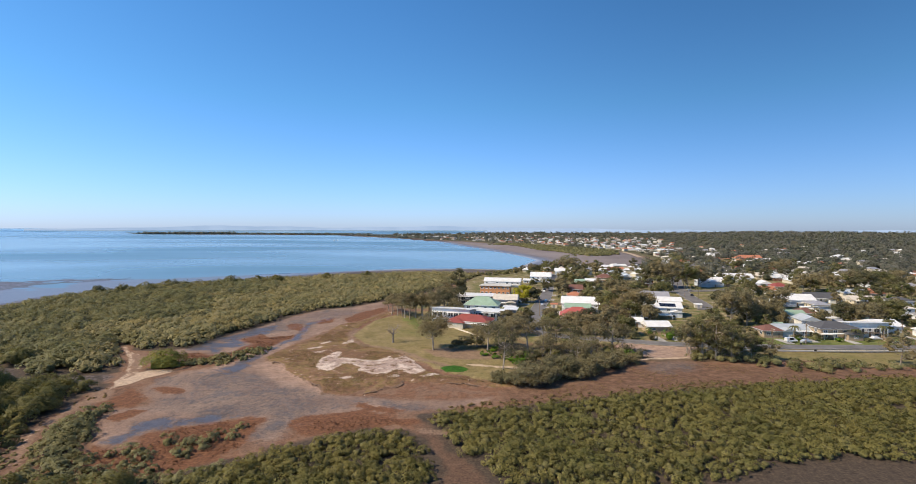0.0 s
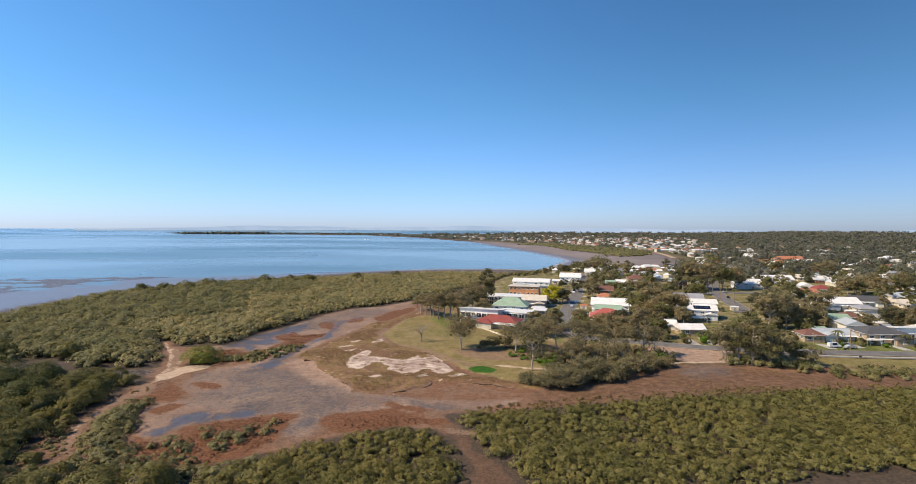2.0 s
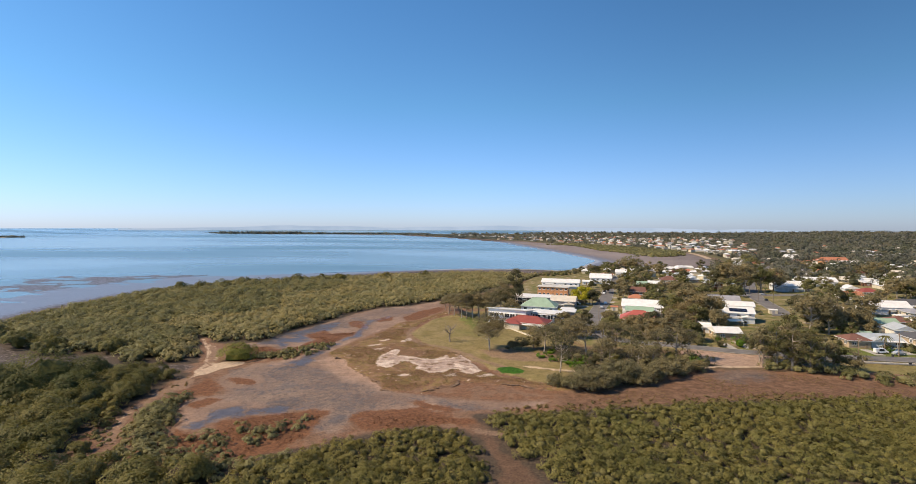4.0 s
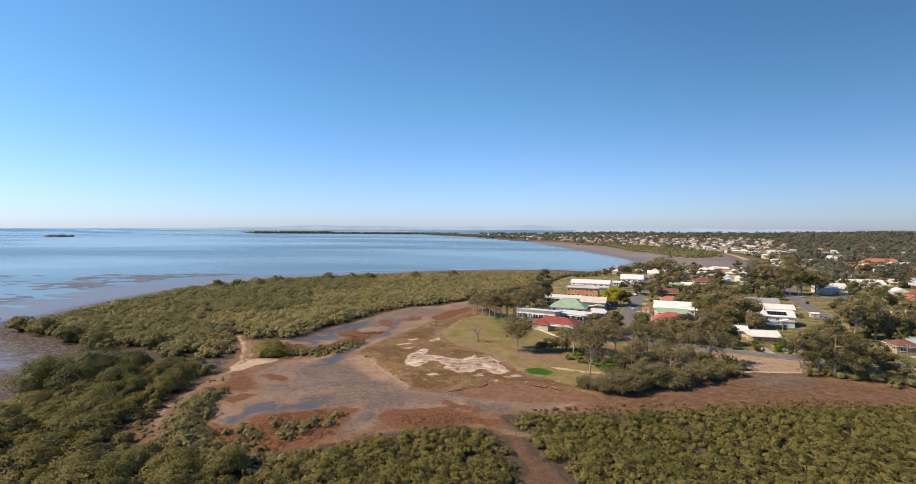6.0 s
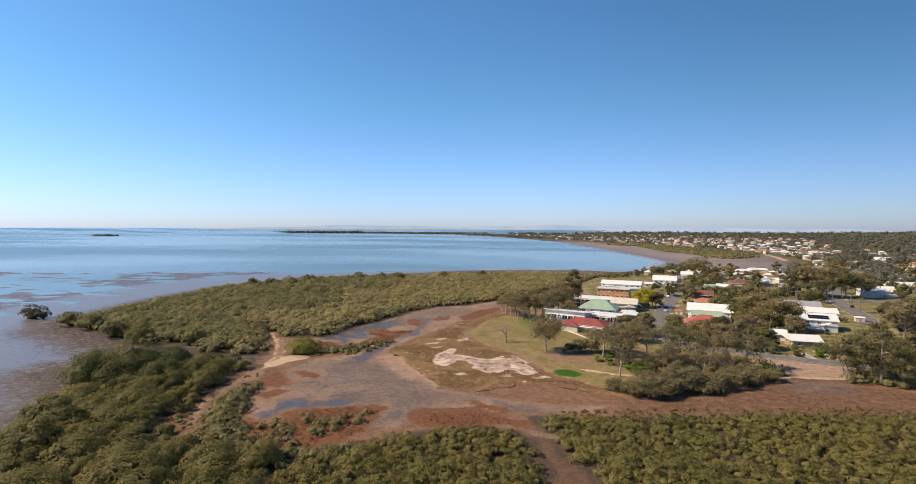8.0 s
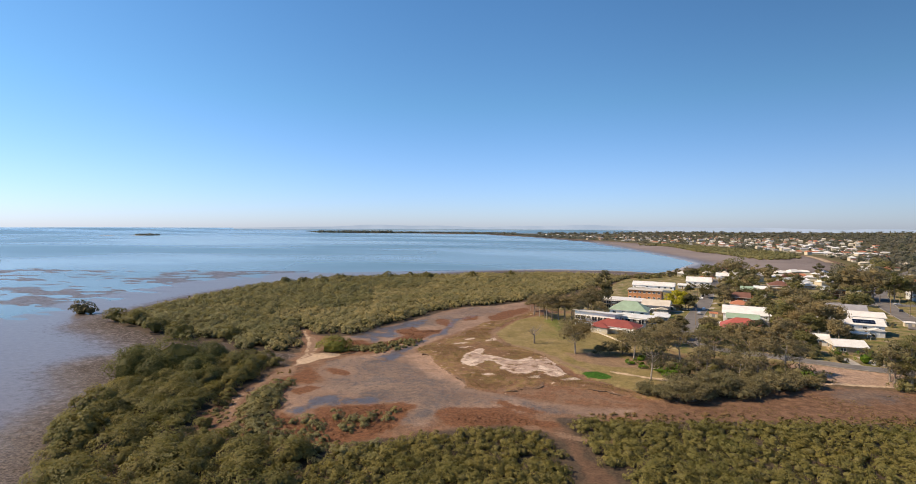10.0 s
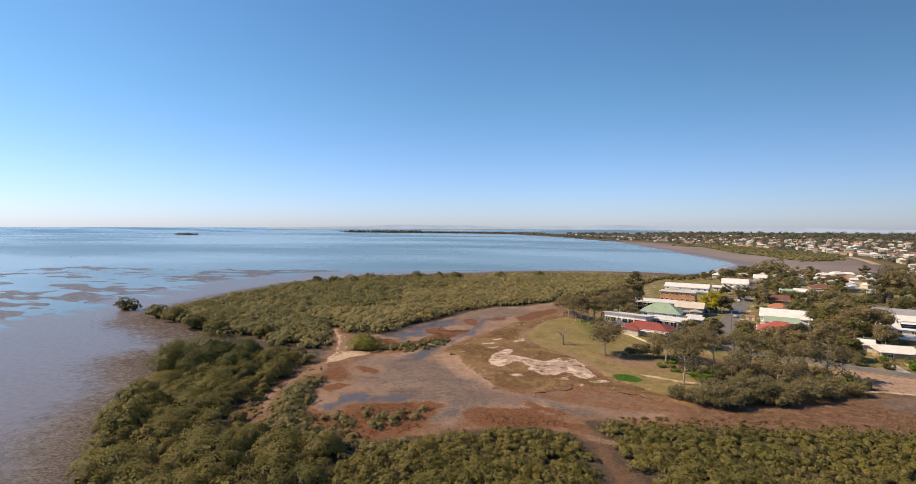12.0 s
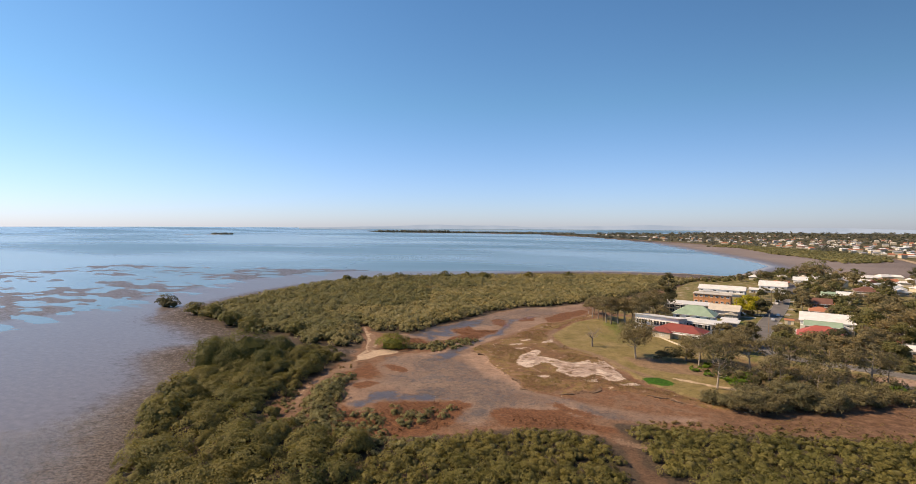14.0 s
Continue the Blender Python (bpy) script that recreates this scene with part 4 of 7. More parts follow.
def bush(pile, rng, x, y, z, width, height, count, size, lobes=7, core=0.56, grain=0.35, rise=0.12, wild=0.5, slot=0):
    """A domed bush, dense to the ground, its dome broken into small lobes."""
    dome = np.array([width / 2, width / 2, height * 0.62])
    base = np.array([x, y, z + height * 0.36])
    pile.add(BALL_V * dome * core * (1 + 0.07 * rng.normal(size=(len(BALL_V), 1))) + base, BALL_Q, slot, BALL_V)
    d = rng.normal(size=(lobes, 3))
    d[:, 2] = np.abs(d[:, 2]) * 1.1 - 0.15
    d /= np.linalg.norm(d, axis=1)[:, None]
    for way in d:
        r = width * rng.uniform(0.13, 0.26)
        pile.add(*clumps(rng, base + way * dome * rng.uniform(0.74, 1.0), (r, r, r * 0.85), max(4, count // lobes), size, way=way, wild=wild, grain=grain, rise=rise))


def strew(rng, poly, spacing, margin=0.0):
    """Jittered places inside an outline."""
    p = np.array(poly, float)
    lo, hi = p.min(0), p.max(0)
    gx, gy = np.meshgrid(np.arange(lo[0], hi[0], spacing), np.arange(lo[1], hi[1], spacing * 0.87))
    gx = gx + (np.arange(gx.shape[0]) % 2 * spacing / 2)[:, None]
    gx, gy = gx + rng.uniform(-0.4, 0.4, gx.shape) * spacing, gy + rng.uniform(-0.4, 0.4, gx.shape) * spacing
    keep = reach(poly, gx, gy) > margin
    return gx[keep], gy[keep]


def thicket(name, label, poly, spacing, width, height, count, size, material, seed, thin=0.0, margin=0.5, lobes=7, side=0, free=False):
    rng, pile = np.random.default_rng(seed), Pile()
    px, py = strew(rng, poly, spacing, margin)
    if side:
        keep = (px + 35 * wobble(px, py, 24, 2.0) > -150) == (side > 0)
        px, py = px[keep], py[keep]
    pz = ground_height(px, py)
    clear = np.maximum.reduce([along(TRACK, px, py, 1.0), along(SAND_LANE, px, py, 3.2), along(SAND_LANE_2, px, py, 2.8), reach(SAND, px, py) + 1.5, reach(TRACK_SIDE, px, py) - 0.4, reach(CLEARING, px, py) - 1.5])
    if free:
        clear = along(TRACK, px, py, 0.2)
    px, py, pz, clear = (v[clear < 0] for v in (px, py, pz, clear))
    tall = (0.55 + 0.45 * smooth(0.0, 6.0, -clear)) * (1 + 0.22 * wobble(px, py, 14, seed)) * (0.72 + 0.28 * smooth(0.0, 8.0, reach(poly, px, py)))
    for x, y, z, t in zip(px, py, pz, tall):
        if rng.uniform() < thin:
            continue
        k = t * rng.uniform(0.74, 1.2)
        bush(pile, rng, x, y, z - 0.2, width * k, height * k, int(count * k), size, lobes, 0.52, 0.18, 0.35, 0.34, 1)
    return tagged(new(name, pile.mesh(name, material)), label, "mangroves", kind="stuff")


thicket("mangrove_forest", "dense dark olive mangrove forest beside the mudflat", FOREST, 5.0, 8.0, 4.7, 200, 0.36, MAT["mangrove"], 11, lobes=10, margin=2.0, side=-1)
thicket("mangrove_forest", "pale olive mangrove forest between lagoon and bay", FOREST, 4.3, 6.9, 4.0, 146, 0.35, MAT["mangrove_pale"], 23, lobes=9, margin=2.0, side=1)
thicket("mangrove_cape", "dark green mangroves along the muddy shore", CAPE, 6.2, 8.8, 5.0, 1640, 0.194, MAT["mangrove_dark"], 12, 0.05, lobes=26, margin=1.0)
thicket("mangrove_field", "yellow green low mangroves on the near flat", FIELD, 2.6, 4.2, 2.4, 268, 0.158, MAT["mangrove_yellow"], 13, 0.07, lobes=9, margin=1.2)
thicket("field_fringe", "sparse low brown olive scrub on the mud's edge", FRINGE, 2.1, 1.9, 0.9, 90, 0.15, MAT["tussock"], 28, 0.35, lobes=5, margin=-0.3, free=True)
thicket("mangrove_lump", "pale olive low mangroves on brown mud", LUMP, 2.7, 4.3, 2.3, 340, 0.155, MAT["mangrove_olive"], 25, 0.12, lobes=9, margin=1.0)
thicket("marsh_scrub", "scattered low mangrove bushes on red samphire", SCRUB, 4.4, 4.0, 2.0, 330, 0.17, MAT["mangrove"], 14, 0.35, lobes=9)
thicket("edge_scrub", "straggling mangrove bushes beside a sandy track", THIN_EDGE, 2.8, 4.4, 2.4, 330, 0.18, MAT["mangrove"], 16, 0.08, lobes=9)
thicket("track_scrub", "small grey olive bushes on the bare clearing", CLEARING, 2.6, 2.6, 1.3, 190, 0.16, MAT["mangrove"], 26, 0.25, lobes=7, margin=-1.0, free=True)
thicket("track_scrub", "low grey olive bushes beside the sandy track", TRACK_SIDE, 2.4, 1.7, 0.9, 110, 0.15, MAT["tussock"], 27, 0.45, lobes=6, margin=-0.5, free=True)
thicket("near_scrub", "loose grey green mangrove bushes on brown mud", UNDER, 3.8, 4.4, 2.4, 330, 0.18, MAT["mangrove"], 17, 0.2, lobes=9)
thicket("spit_scrub", "low mangrove bushes on a narrow spit", SPIT, 2.7, 4.4, 2.2, 300, 0.2, MAT["mangrove"], 15, 0.05, margin=-0.8)
thicket("lagoon_scrub", "low mangrove bushes on a spit in the lagoon", SPIT_2, 2.8, 3.6, 1.8, 240, 0.2, MAT["mangrove"], 18, 0.1, margin=-0.6)


def tufts(name, label, poly, spacing, width, height, count, size, material, seed, thin):
    """Low tussocks strewn over a marsh."""
    rng, pile = np.random.default_rng(seed), Pile()
    px, py = strew(rng, poly, spacing, 0.5)
    keep = (wobble(px, py, 6, seed) > thin) & (reach(poly, px, py) + 5 * wobble(px, py, 3.1, seed + 1) > 1.5) & (reach(SALT, px, py) < -0.5)
    px, py = px[keep], py[keep]
    for x, y, z in zip(px, py, ground_height(px, py)):
        k = rng.uniform(0.6, 1.4)
        pile.add(*clumps(rng, (x, y, z + 0.1), (width * k, width * k, height * k), count, size, low=-0.1, rise=1.2))
    return tagged(new(name, pile.mesh(name, material)), label, "marsh plants", kind="stuff")


tufts("marsh_tussocks", "olive brown marsh tussocks round the salt pan", MARSH, 1.0, 0.5, 0.10, 9, 0.12, MAT["tussock"], 19, 0.0)
tufts("samphire", "dark red samphire on the lagoon's edge", RED, 1.2, 0.6, 0.10, 6, 0.15, MAT["samphire"], 20, -0.3)
tufts("samphire", "red samphire below the marsh bank", RED_LOW, 1.3, 0.6, 0.10, 6, 0.15, MAT["samphire"], 24, 0.05)
tufts("samphire", "red samphire on a flat in the lagoon", RED_ISLE, 1.3, 0.6, 0.10, 6, 0.17, MAT["samphire"], 21, -0.5)
tufts("samphire", "red brown samphire along the mud strip", MUD_STRIP, 1.6, 0.6, 0.10, 5, 0.16, MAT["tussock"], 22, 0.1)


# ---- building parts ----
def part(name, bm, material, parent=None, label=""):
    me = bpy.data.meshes.new(name)
    if isinstance(bm, bpy.types.Mesh):
        me = bm
    else:
        bm.to_mesh(me)
        bm.free()
    if material is not None and not me.materials:
        me.materials.append(material)
    ob = new(name, me)
    ob.parent = parent
    return tagged(ob, label)


def thing(name, m, label, category, group=""):
    ob = new(name)
    ob.matrix_basis = m
    return tagged(ob, label, category, group)


def box(bm, lo, hi, bevel=0.0):
    made = bmesh.ops.create_cube(bm, size=1.0)["verts"]
    for v in made:
        v.co = Vector([lo[i] + (v.co[i] + 0.5) * (hi[i] - lo[i]) for i in range(3)])
    if bevel:
        edges = {e for v in made for e in v.link_edges}
        bmesh.ops.bevel(bm, geom=list(edges), offset=bevel, segments=1, affect="EDGES")


def solid(bm, pts, faces):
    vs = [bm.verts.new(p) for p in pts]
    for f in faces:
        bm.faces.new([vs[i] for i in f])


def tube(bm, path, radii, seg=6):
    """A tapered tube along a path."""
    rings = []
    for i, p in enumerate(path):
        d = (Vector(path[min(i + 1, len(path) - 1)]) - Vector(path[max(i - 1, 0)])).normalized()
        q = d.to_track_quat("Z", "Y")
        rings.append([bm.verts.new(Vector(p) + q @ Vector((radii[i] * math.cos(6.2832 * s / seg), radii[i] * math.sin(6.2832 * s / seg), 0))) for s in range(seg)])
    for a, b in zip(rings, rings[1:]):
        for s in range(seg):
            bm.faces.new((a[s], a[(s + 1) % seg], b[(s + 1) % seg], b[s]))
    bm.faces.new(rings[0][::-1])
    bm.faces.new(rings[-1])


def ribbon(name, path, width, z, material, label, category="road", thick=0.25):
    """A strip with thickness along a line on the ground."""
    pts = [Vector((*p, z)) for p in path]
    fine = []
    for i in range(len(pts) - 1):
        p0, p1, p2, p3 = pts[max(i - 1, 0)], pts[i], pts[i + 1], pts[min(i + 2, len(pts) - 1)]
        for k in range(8):
            t = k / 8
            fine.append(0.5 * (2 * p1 + (p2 - p0) * t + (2 * p0 - 5 * p1 + 4 * p2 - p3) * t * t + (3 * p1 - p0 - 3 * p2 + p3) * t ** 3))
    fine.append(pts[-1])
    bm, rows = bmesh.new(), []
    for i, p in enumerate(fine):
        d = (fine[min(i + 1, len(fine) - 1)] - fine[max(i - 1, 0)]).normalized()
        n = Vector((-d.y, d.x, 0)) * width / 2
        rows.append([bm.verts.new(q) for q in (p + n - Vector((0, 0, thick)), p + n, p - n, p - n - Vector((0, 0, thick)))])
    for a, b in zip(rows, rows[1:]):
        for s in range(3):
            bm.faces.new((a[s], b[s], b[s + 1], a[s + 1]))
    ob = part(name, bm, material)
    return tagged(ob, label, category, kind="structure"), fine


def floor_at(x, y):
    return float(ground_height(np.array([x]), np.array([y]))[0])


# ---- streets ----
MAIN = [(420, 200), (300, 199), (190, 199.5), (162, 199), (124, 200.5), (91, 204.5), (68, 212), (47, 219), (36, 229)]
SIDE = [(36, 226), (40, 257), (52, 305), (65, 353), (78, 412), (92, 469), (104, 520)]
BACK = [(150, 290), (158, 310), (168, 352), (176, 378), (200, 440), (240, 520), (300, 620), (380, 740), (430, 820)]
CROSS = [(120, 376), (150, 377), (176, 378), (215, 384)]
streets = []
for street_name, line, wide in (("road_main", MAIN, 6.4), ("road_side", SIDE, 8.0), ("road_back", BACK, 9.0), ("road_cross", CROSS, 8.0)):
    _, fine = ribbon(street_name, line, wide, 0.70 + 0.012 * len(streets), MAT["asphalt"], "worn grey asphalt street", "road")
    streets.append((fine, wide))
    for side in (-1, 1):
        edge = []
        for i, p in enumerate(fine[::4] + [fine[-1]]):
            q, r = fine[min(i * 4 + 1, len(fine) - 1)], fine[max(min(i * 4, len(fine) - 1) - 1, 0)]
            d = (q - r).normalized()
            edge.append((p.x - d.y * side * (wide / 2 + 0.14), p.y + d.x * side * (wide / 2 + 0.14)))
        ribbon("kerb", edge, 0.28, 0.78 + 0.012 * len(streets), MAT["kerb"], "grey concrete kerb", "kerb")
ribbon("footpath_main", [(420, 194), (300, 193), (190, 193.6), (162, 193.2), (126, 194.5), (104, 197)], 1.1, 0.73, MAT["concrete"], "pale concrete footpath beside the street", "path", 0.5)


def off_street(x, y, room):
    return all(min((p.x - x) ** 2 + (p.y - y) ** 2 for p in fine) > (wide / 2 + room) ** 2 for fine, wide in streets)


# ---- eroded bank along the marsh ----
def bank(name, line, label):
    rng, pts = random.Random(4), []
    for (ax, ay), (bx, by) in zip(line, line[1:]):
        n = max(2, int(math.hypot(bx - ax, by - ay) / 0.7))
        for i in range(n):
            t = i / n
            pts.append((ax + (bx - ax) * t + rng.uniform(-0.45, 0.45), ay + (by - ay) * t + rng.uniform(-0.45, 0.45)))
    pts = [(x + 0.5 * math.sin(i * 0.31 + 2 * math.sin(i * 0.11)) + 0.35 * math.sin(i * 0.83), y + 0.5 * math.cos(i * 0.27 + 1.5 * math.sin(i * 0.17)) + 0.35 * math.sin(i * 0.71)) for i, (x, y) in enumerate(pts)]
    bm, prev = bmesh.new(), None
    for i, (x, y) in enumerate(pts):
        q = pts[min(i + 1, len(pts) - 1)]
        d = Vector((q[0] - x, q[1] - y, 0))
        n = Vector((-d.y, d.x, 0)).normalized() if d.length else Vector((0, 1, 0))
        k = 0.24 + 0.12 * math.sin(i * 0.13 + 1.0) + 0.08 * math.sin(i * 0.37) + rng.uniform(-0.06, 0.06)
        c = Vector((x, y, 0))
        row = [bm.verts.new(c + n * o + Vector((0, 0, z))) for o, z in ((1.1, 0.3), (0.4, k + 0.02), (-0.1, k), (0.02, k * 0.5), (-0.25, -0.3))]
        if prev:
            for s in range(4):
                bm.faces.new((prev[s], prev[s + 1], row[s + 1], row[s]))
        prev = row
    bmesh.ops.recalc_face_normals(bm, faces=bm.faces)
    return tagged(part(name, bm, MAT["mud_bank"]), label, "bank", kind="structure")


MAT["mud_bank"] = plain("dark eroded mud", (0.20, 0.128, 0.083), 0.95, vary=0.5, scale=0.8, fine=4, relief=0.05)
bank("bank", [(-71.6, 179.0), (-64.1, 175.3), (-59.1, 165.8), (-50.3, 156.9), (-46.5, 152.5), (-43.5, 150.6), (-40.8, 144.1), (-36.3, 142.8), (-31.0, 144.0)], "low dark eroded mud bank along the marsh")
bank("bank", [(-28, 142.6), (-24.4, 145.5), (-22.5, 149.1), (-19.6, 149.4), (-18.3, 152.4), (-18.2, 157.3), (-14.9, 154.4), (-13.8, 154.6), (-9.6, 154.3), (-5.0, 153.6), (-2.2, 153.6), (0.5, 153.0), (4.1, 151.6), (12, 149.5), (24, 149)], "low dark eroded mud bank below the turf")

# ---- houses ----
def unit(lo, hi, bevel=0.0):
    bm = bmesh.new()
    box(bm, lo, hi, bevel)
    return bm


def window_meshes():
    bm = bmesh.new()
    for lo, hi in (((-0.9, -0.07, -0.62), (0.9, 0.03, -0.52)), ((-0.9, -0.07, 0.52), (0.9, 0.03, 0.62)), ((-0.9, -0.07, -0.52), (-0.8, 0.03, 0.52)),
                   ((0.8, -0.07, -0.52), (0.9, 0.03, 0.52)), ((-0.04, -0.05, -0.52), (0.04, 0.03, 0.52))):
        box(bm, lo, hi)
    frame_me, pane_me, sill_me, door_me = (bpy.data.meshes.new(n) for n in ("window", "pane", "sill", "door"))
    bm.to_mesh(frame_me)
    frame_me.materials.append(MAT["trim"])
    for me, lo, hi, mat in ((pane_me, (-0.8, -0.02, -0.52), (0.8, 0.02, 0.52), MAT["pane"]), (sill_me, (-1.0, -0.16, -0.72), (1.0, 0.0, -0.62), MAT["trim"]),
                            (door_me, (-0.45, -0.06, 0), (0.45, 0.02, 2.05), MAT["timber"])):
        b2 = unit(lo, hi)
        b2.to_mesh(me)
        b2.free()
        me.materials.append(mat)
    bm.free()
    return frame_me, pane_me, sill_me, door_me


WINDOW, PANE, SILL, DOOR = window_meshes()


def glazed_meshes():
    """A wide glazed balcony door: its frame and its dark panes."""
    bm = bmesh.new()
    for lo, hi in (((-1.3, -0.07, -1.08), (1.3, 0.03, -1.0)), ((-1.3, -0.07, 1.0), (1.3, 0.03, 1.08)), ((-1.3, -0.07, -1.0), (-1.22, 0.03, 1.0)), ((1.22, -0.07, -1.0), (1.3, 0.03, 1.0)), ((-0.04, -0.05, -1.0), (0.04, 0.03, 1.0))):
        box(bm, lo, hi)
    made = []
    for name, made_bm, mat in (("glazed_door", bm, MAT["trim"]), ("glazed_pane", unit((-1.22, -0.02, -1.0), (1.22, 0.02, 1.0)), MAT["pane"])):
        me = bpy.data.meshes.new(name)
        made_bm.to_mesh(me)
        made_bm.free()
        me.materials.append(mat)
        made.append(me)
    return made


GLAZED, GLAZED_PANE = glazed_meshes()


def roof_mesh(kind, w, d, eave, rise, over=0.6, t=0.16):
    bm = bmesh.new()
    a, b = w / 2 + over, d / 2 + over
    if kind == "flat":
        box(bm, (-a, -b, eave), (a, b, eave + 0.28))
        box(bm, (-a + 0.25, -b + 0.25, eave + 0.28), (a - 0.25, b - 0.25, eave + 0.34))
    elif kind == "skillion":
        r = min(rise, d * 0.22)
        solid(bm, [(-a, -b, eave + r), (a, -b, eave + r), (a, b, eave - 0.1), (-a, b, eave - 0.1), (-a, -b, eave + r + t), (a, -b, eave + r + t), (a, b, eave + t), (-a, b, eave + t)],
              [(3, 2, 1, 0), (4, 5, 6, 7), (0, 1, 5, 4), (1, 2, 6, 5), (2, 3, 7, 6), (3, 0, 4, 7)])
    else:
        e = eave - 0.12
        k = 0 if kind == "gable" else min(b, a * 0.8)
        if kind == "hip" and a <= b:
            k = a * 0.75
        pts = [(-a, -b, e), (a, -b, e), (a, b, e), (-a, b, e), (-a, -b, e + t), (a, -b, e + t), (a, b, e + t), (-a, b, e + t), (-a + k, 0, e + t + rise), (a - k, 0, e + t + rise)]
        solid(bm, pts, [(3, 2, 1, 0), (0, 1, 5, 4), (1, 2, 6, 5), (2, 3, 7, 6), (3, 0, 4, 7), (4, 5, 9, 8), (6, 7, 8, 9), (5, 6, 9), (7, 4, 8)])
    bmesh.ops.recalc_face_normals(bm, faces=bm.faces)
    return bm


WORDS = {"white_roof": "white steel roof", "cream_roof": "cream steel roof", "grey_roof": "grey steel roof", "dark_roof": "charcoal roof", "blue_roof": "blue grey steel roof",
         "red_roof": "red tile roof", "bright_red_roof": "bright red tile roof", "brown_roof": "brown tile roof", "terracotta_roof": "terracotta tile roof", "green_roof": "pale green roof",
         "white_wall": "white boarded", "cream_wall": "cream rendered", "grey_wall": "grey clad", "orange_wall": "orange brick", "brick_wall": "red brown brick",
         "tan_wall": "tan brick", "blue_wall": "pale blue boarded"}
footprints = []


def house(x, y, w, d, eave, rise, kind, roof, wall, storeys, yaw):
    label = "%s %s house with %s" % ("two-storey" if storeys > 1 else "low", WORDS[wall], WORDS[roof])
    base = floor_at(x, y)
    ob = thing("house", pose(x, y, base - 0.05, 0, 0, yaw), label, "house", "suburban houses by the bay")
    footprints.append((x, y, max(w, d) / 2 + 1.0))
    bm = unit((-w / 2, -d / 2, -0.4), (w / 2, d / 2, eave))
    if kind == "gable":
        for s in (-1, 1):
            u = s * w / 2
            solid(bm, [(u - s * 0.2, -d / 2, eave), (u - s * 0.2, d / 2, eave), (u - s * 0.2, 0, eave + rise * d / (d + 1.2)), (u, -d / 2, eave), (u, d / 2, eave), (u, 0, eave + rise * d / (d + 1.2))],
                  [(0, 1, 2), (5, 4, 3), (0, 3, 4, 1), (1, 4, 5, 2), (2, 5, 3, 0)])
    part("wall", bm, MAT[wall], ob)
    if kind == "skillion":
        r = min(rise, d * 0.22)
        bm = bmesh.new()
        u, v = w / 2, d / 2
        solid(bm, [(-u, -v, eave), (u, -v, eave), (u, v, eave), (-u, v, eave), (-u, -v, eave + r), (u, -v, eave + r)], [(0, 1, 5, 4), (1, 2, 5), (2, 3, 4, 5), (3, 0, 4), (3, 2, 1, 0)])
        part("wall_top", bm, MAT[wall], ob)
    modern = storeys > 1 and eave > 4.4 and kind in ("skillion", "flat") and wall in ("white_wall", "grey_wall")
    part("roof", roof_mesh(kind, w, d, eave, rise, 1.0 if modern else 0.6), MAT[roof], ob)
    if kind in ("gable", "hip"):
        bm = bmesh.new()
        a, b = w / 2 + 0.6, d / 2 + 0.6
        for lo, hi in (((-a, -b - 0.12, eave - 0.14), (a, -b - 0.003, eave)), ((-a - 0.12, -b, eave - 0.14), (-a - 0.003, b, eave)), ((a + 0.003, -b, eave - 0.14), (a + 0.12, b, eave))):
            box(bm, lo, hi)
        part("gutter", bm, MAT["trim"], ob)
        cap = bmesh.new()
        k = 0.2 if kind == "gable" else min(d / 2 + 0.6, (w / 2 + 0.6) * 0.8)
        if w / 2 + 0.6 - k > 0.5:
            box(cap, (-(w / 2 + 0.6) + k, -0.14, eave + rise - 0.02), (w / 2 + 0.6 - k, 0.14, eave + rise + 0.10))
            part("ridge_cap", cap, MAT[roof], ob)
    rows = [eave - 1.35] if storeys == 1 or eave < 4.4 else [1.55, eave - 1.3]
    n = max(1, int(w / (2.9 if kind in ("skillion", "flat") else 4.2)))
    for level, z in enumerate(rows):
        for i in range(n):
            u = -w / 2 + (i + 0.5) * w / n
            if level == 0 and i == n // 2:
                dr = part("door", DOOR, None, ob)
                dr.location = (u + 0.4, -d / 2 - 0.03, 0.05)
                if n > 1:
                    continue
                u -= 1.2
            if modern and (i + level) % 4 != 3:
                win = part("glazed_door", GLAZED, None, ob)
                win.location = (u, -d / 2 - 0.03, z - 0.35)
                part("pane", GLAZED_PANE, None, win)
                continue
            win = part("window", WINDOW, None, ob)
            win.location = (u, -d / 2 - 0.03, z)
            part("pane", PANE, None, win)
            part("sill", SILL, None, win)
        for i in range(2):
            for side in (-1, 1):
                win = part("window", WINDOW, None, ob)
                win.matrix_basis = pose(side * (w / 2 + 0.03), (i - 0.5) * d * 0.5, z, 0, 0, 90 * side)
                part("pane", PANE, None, win)
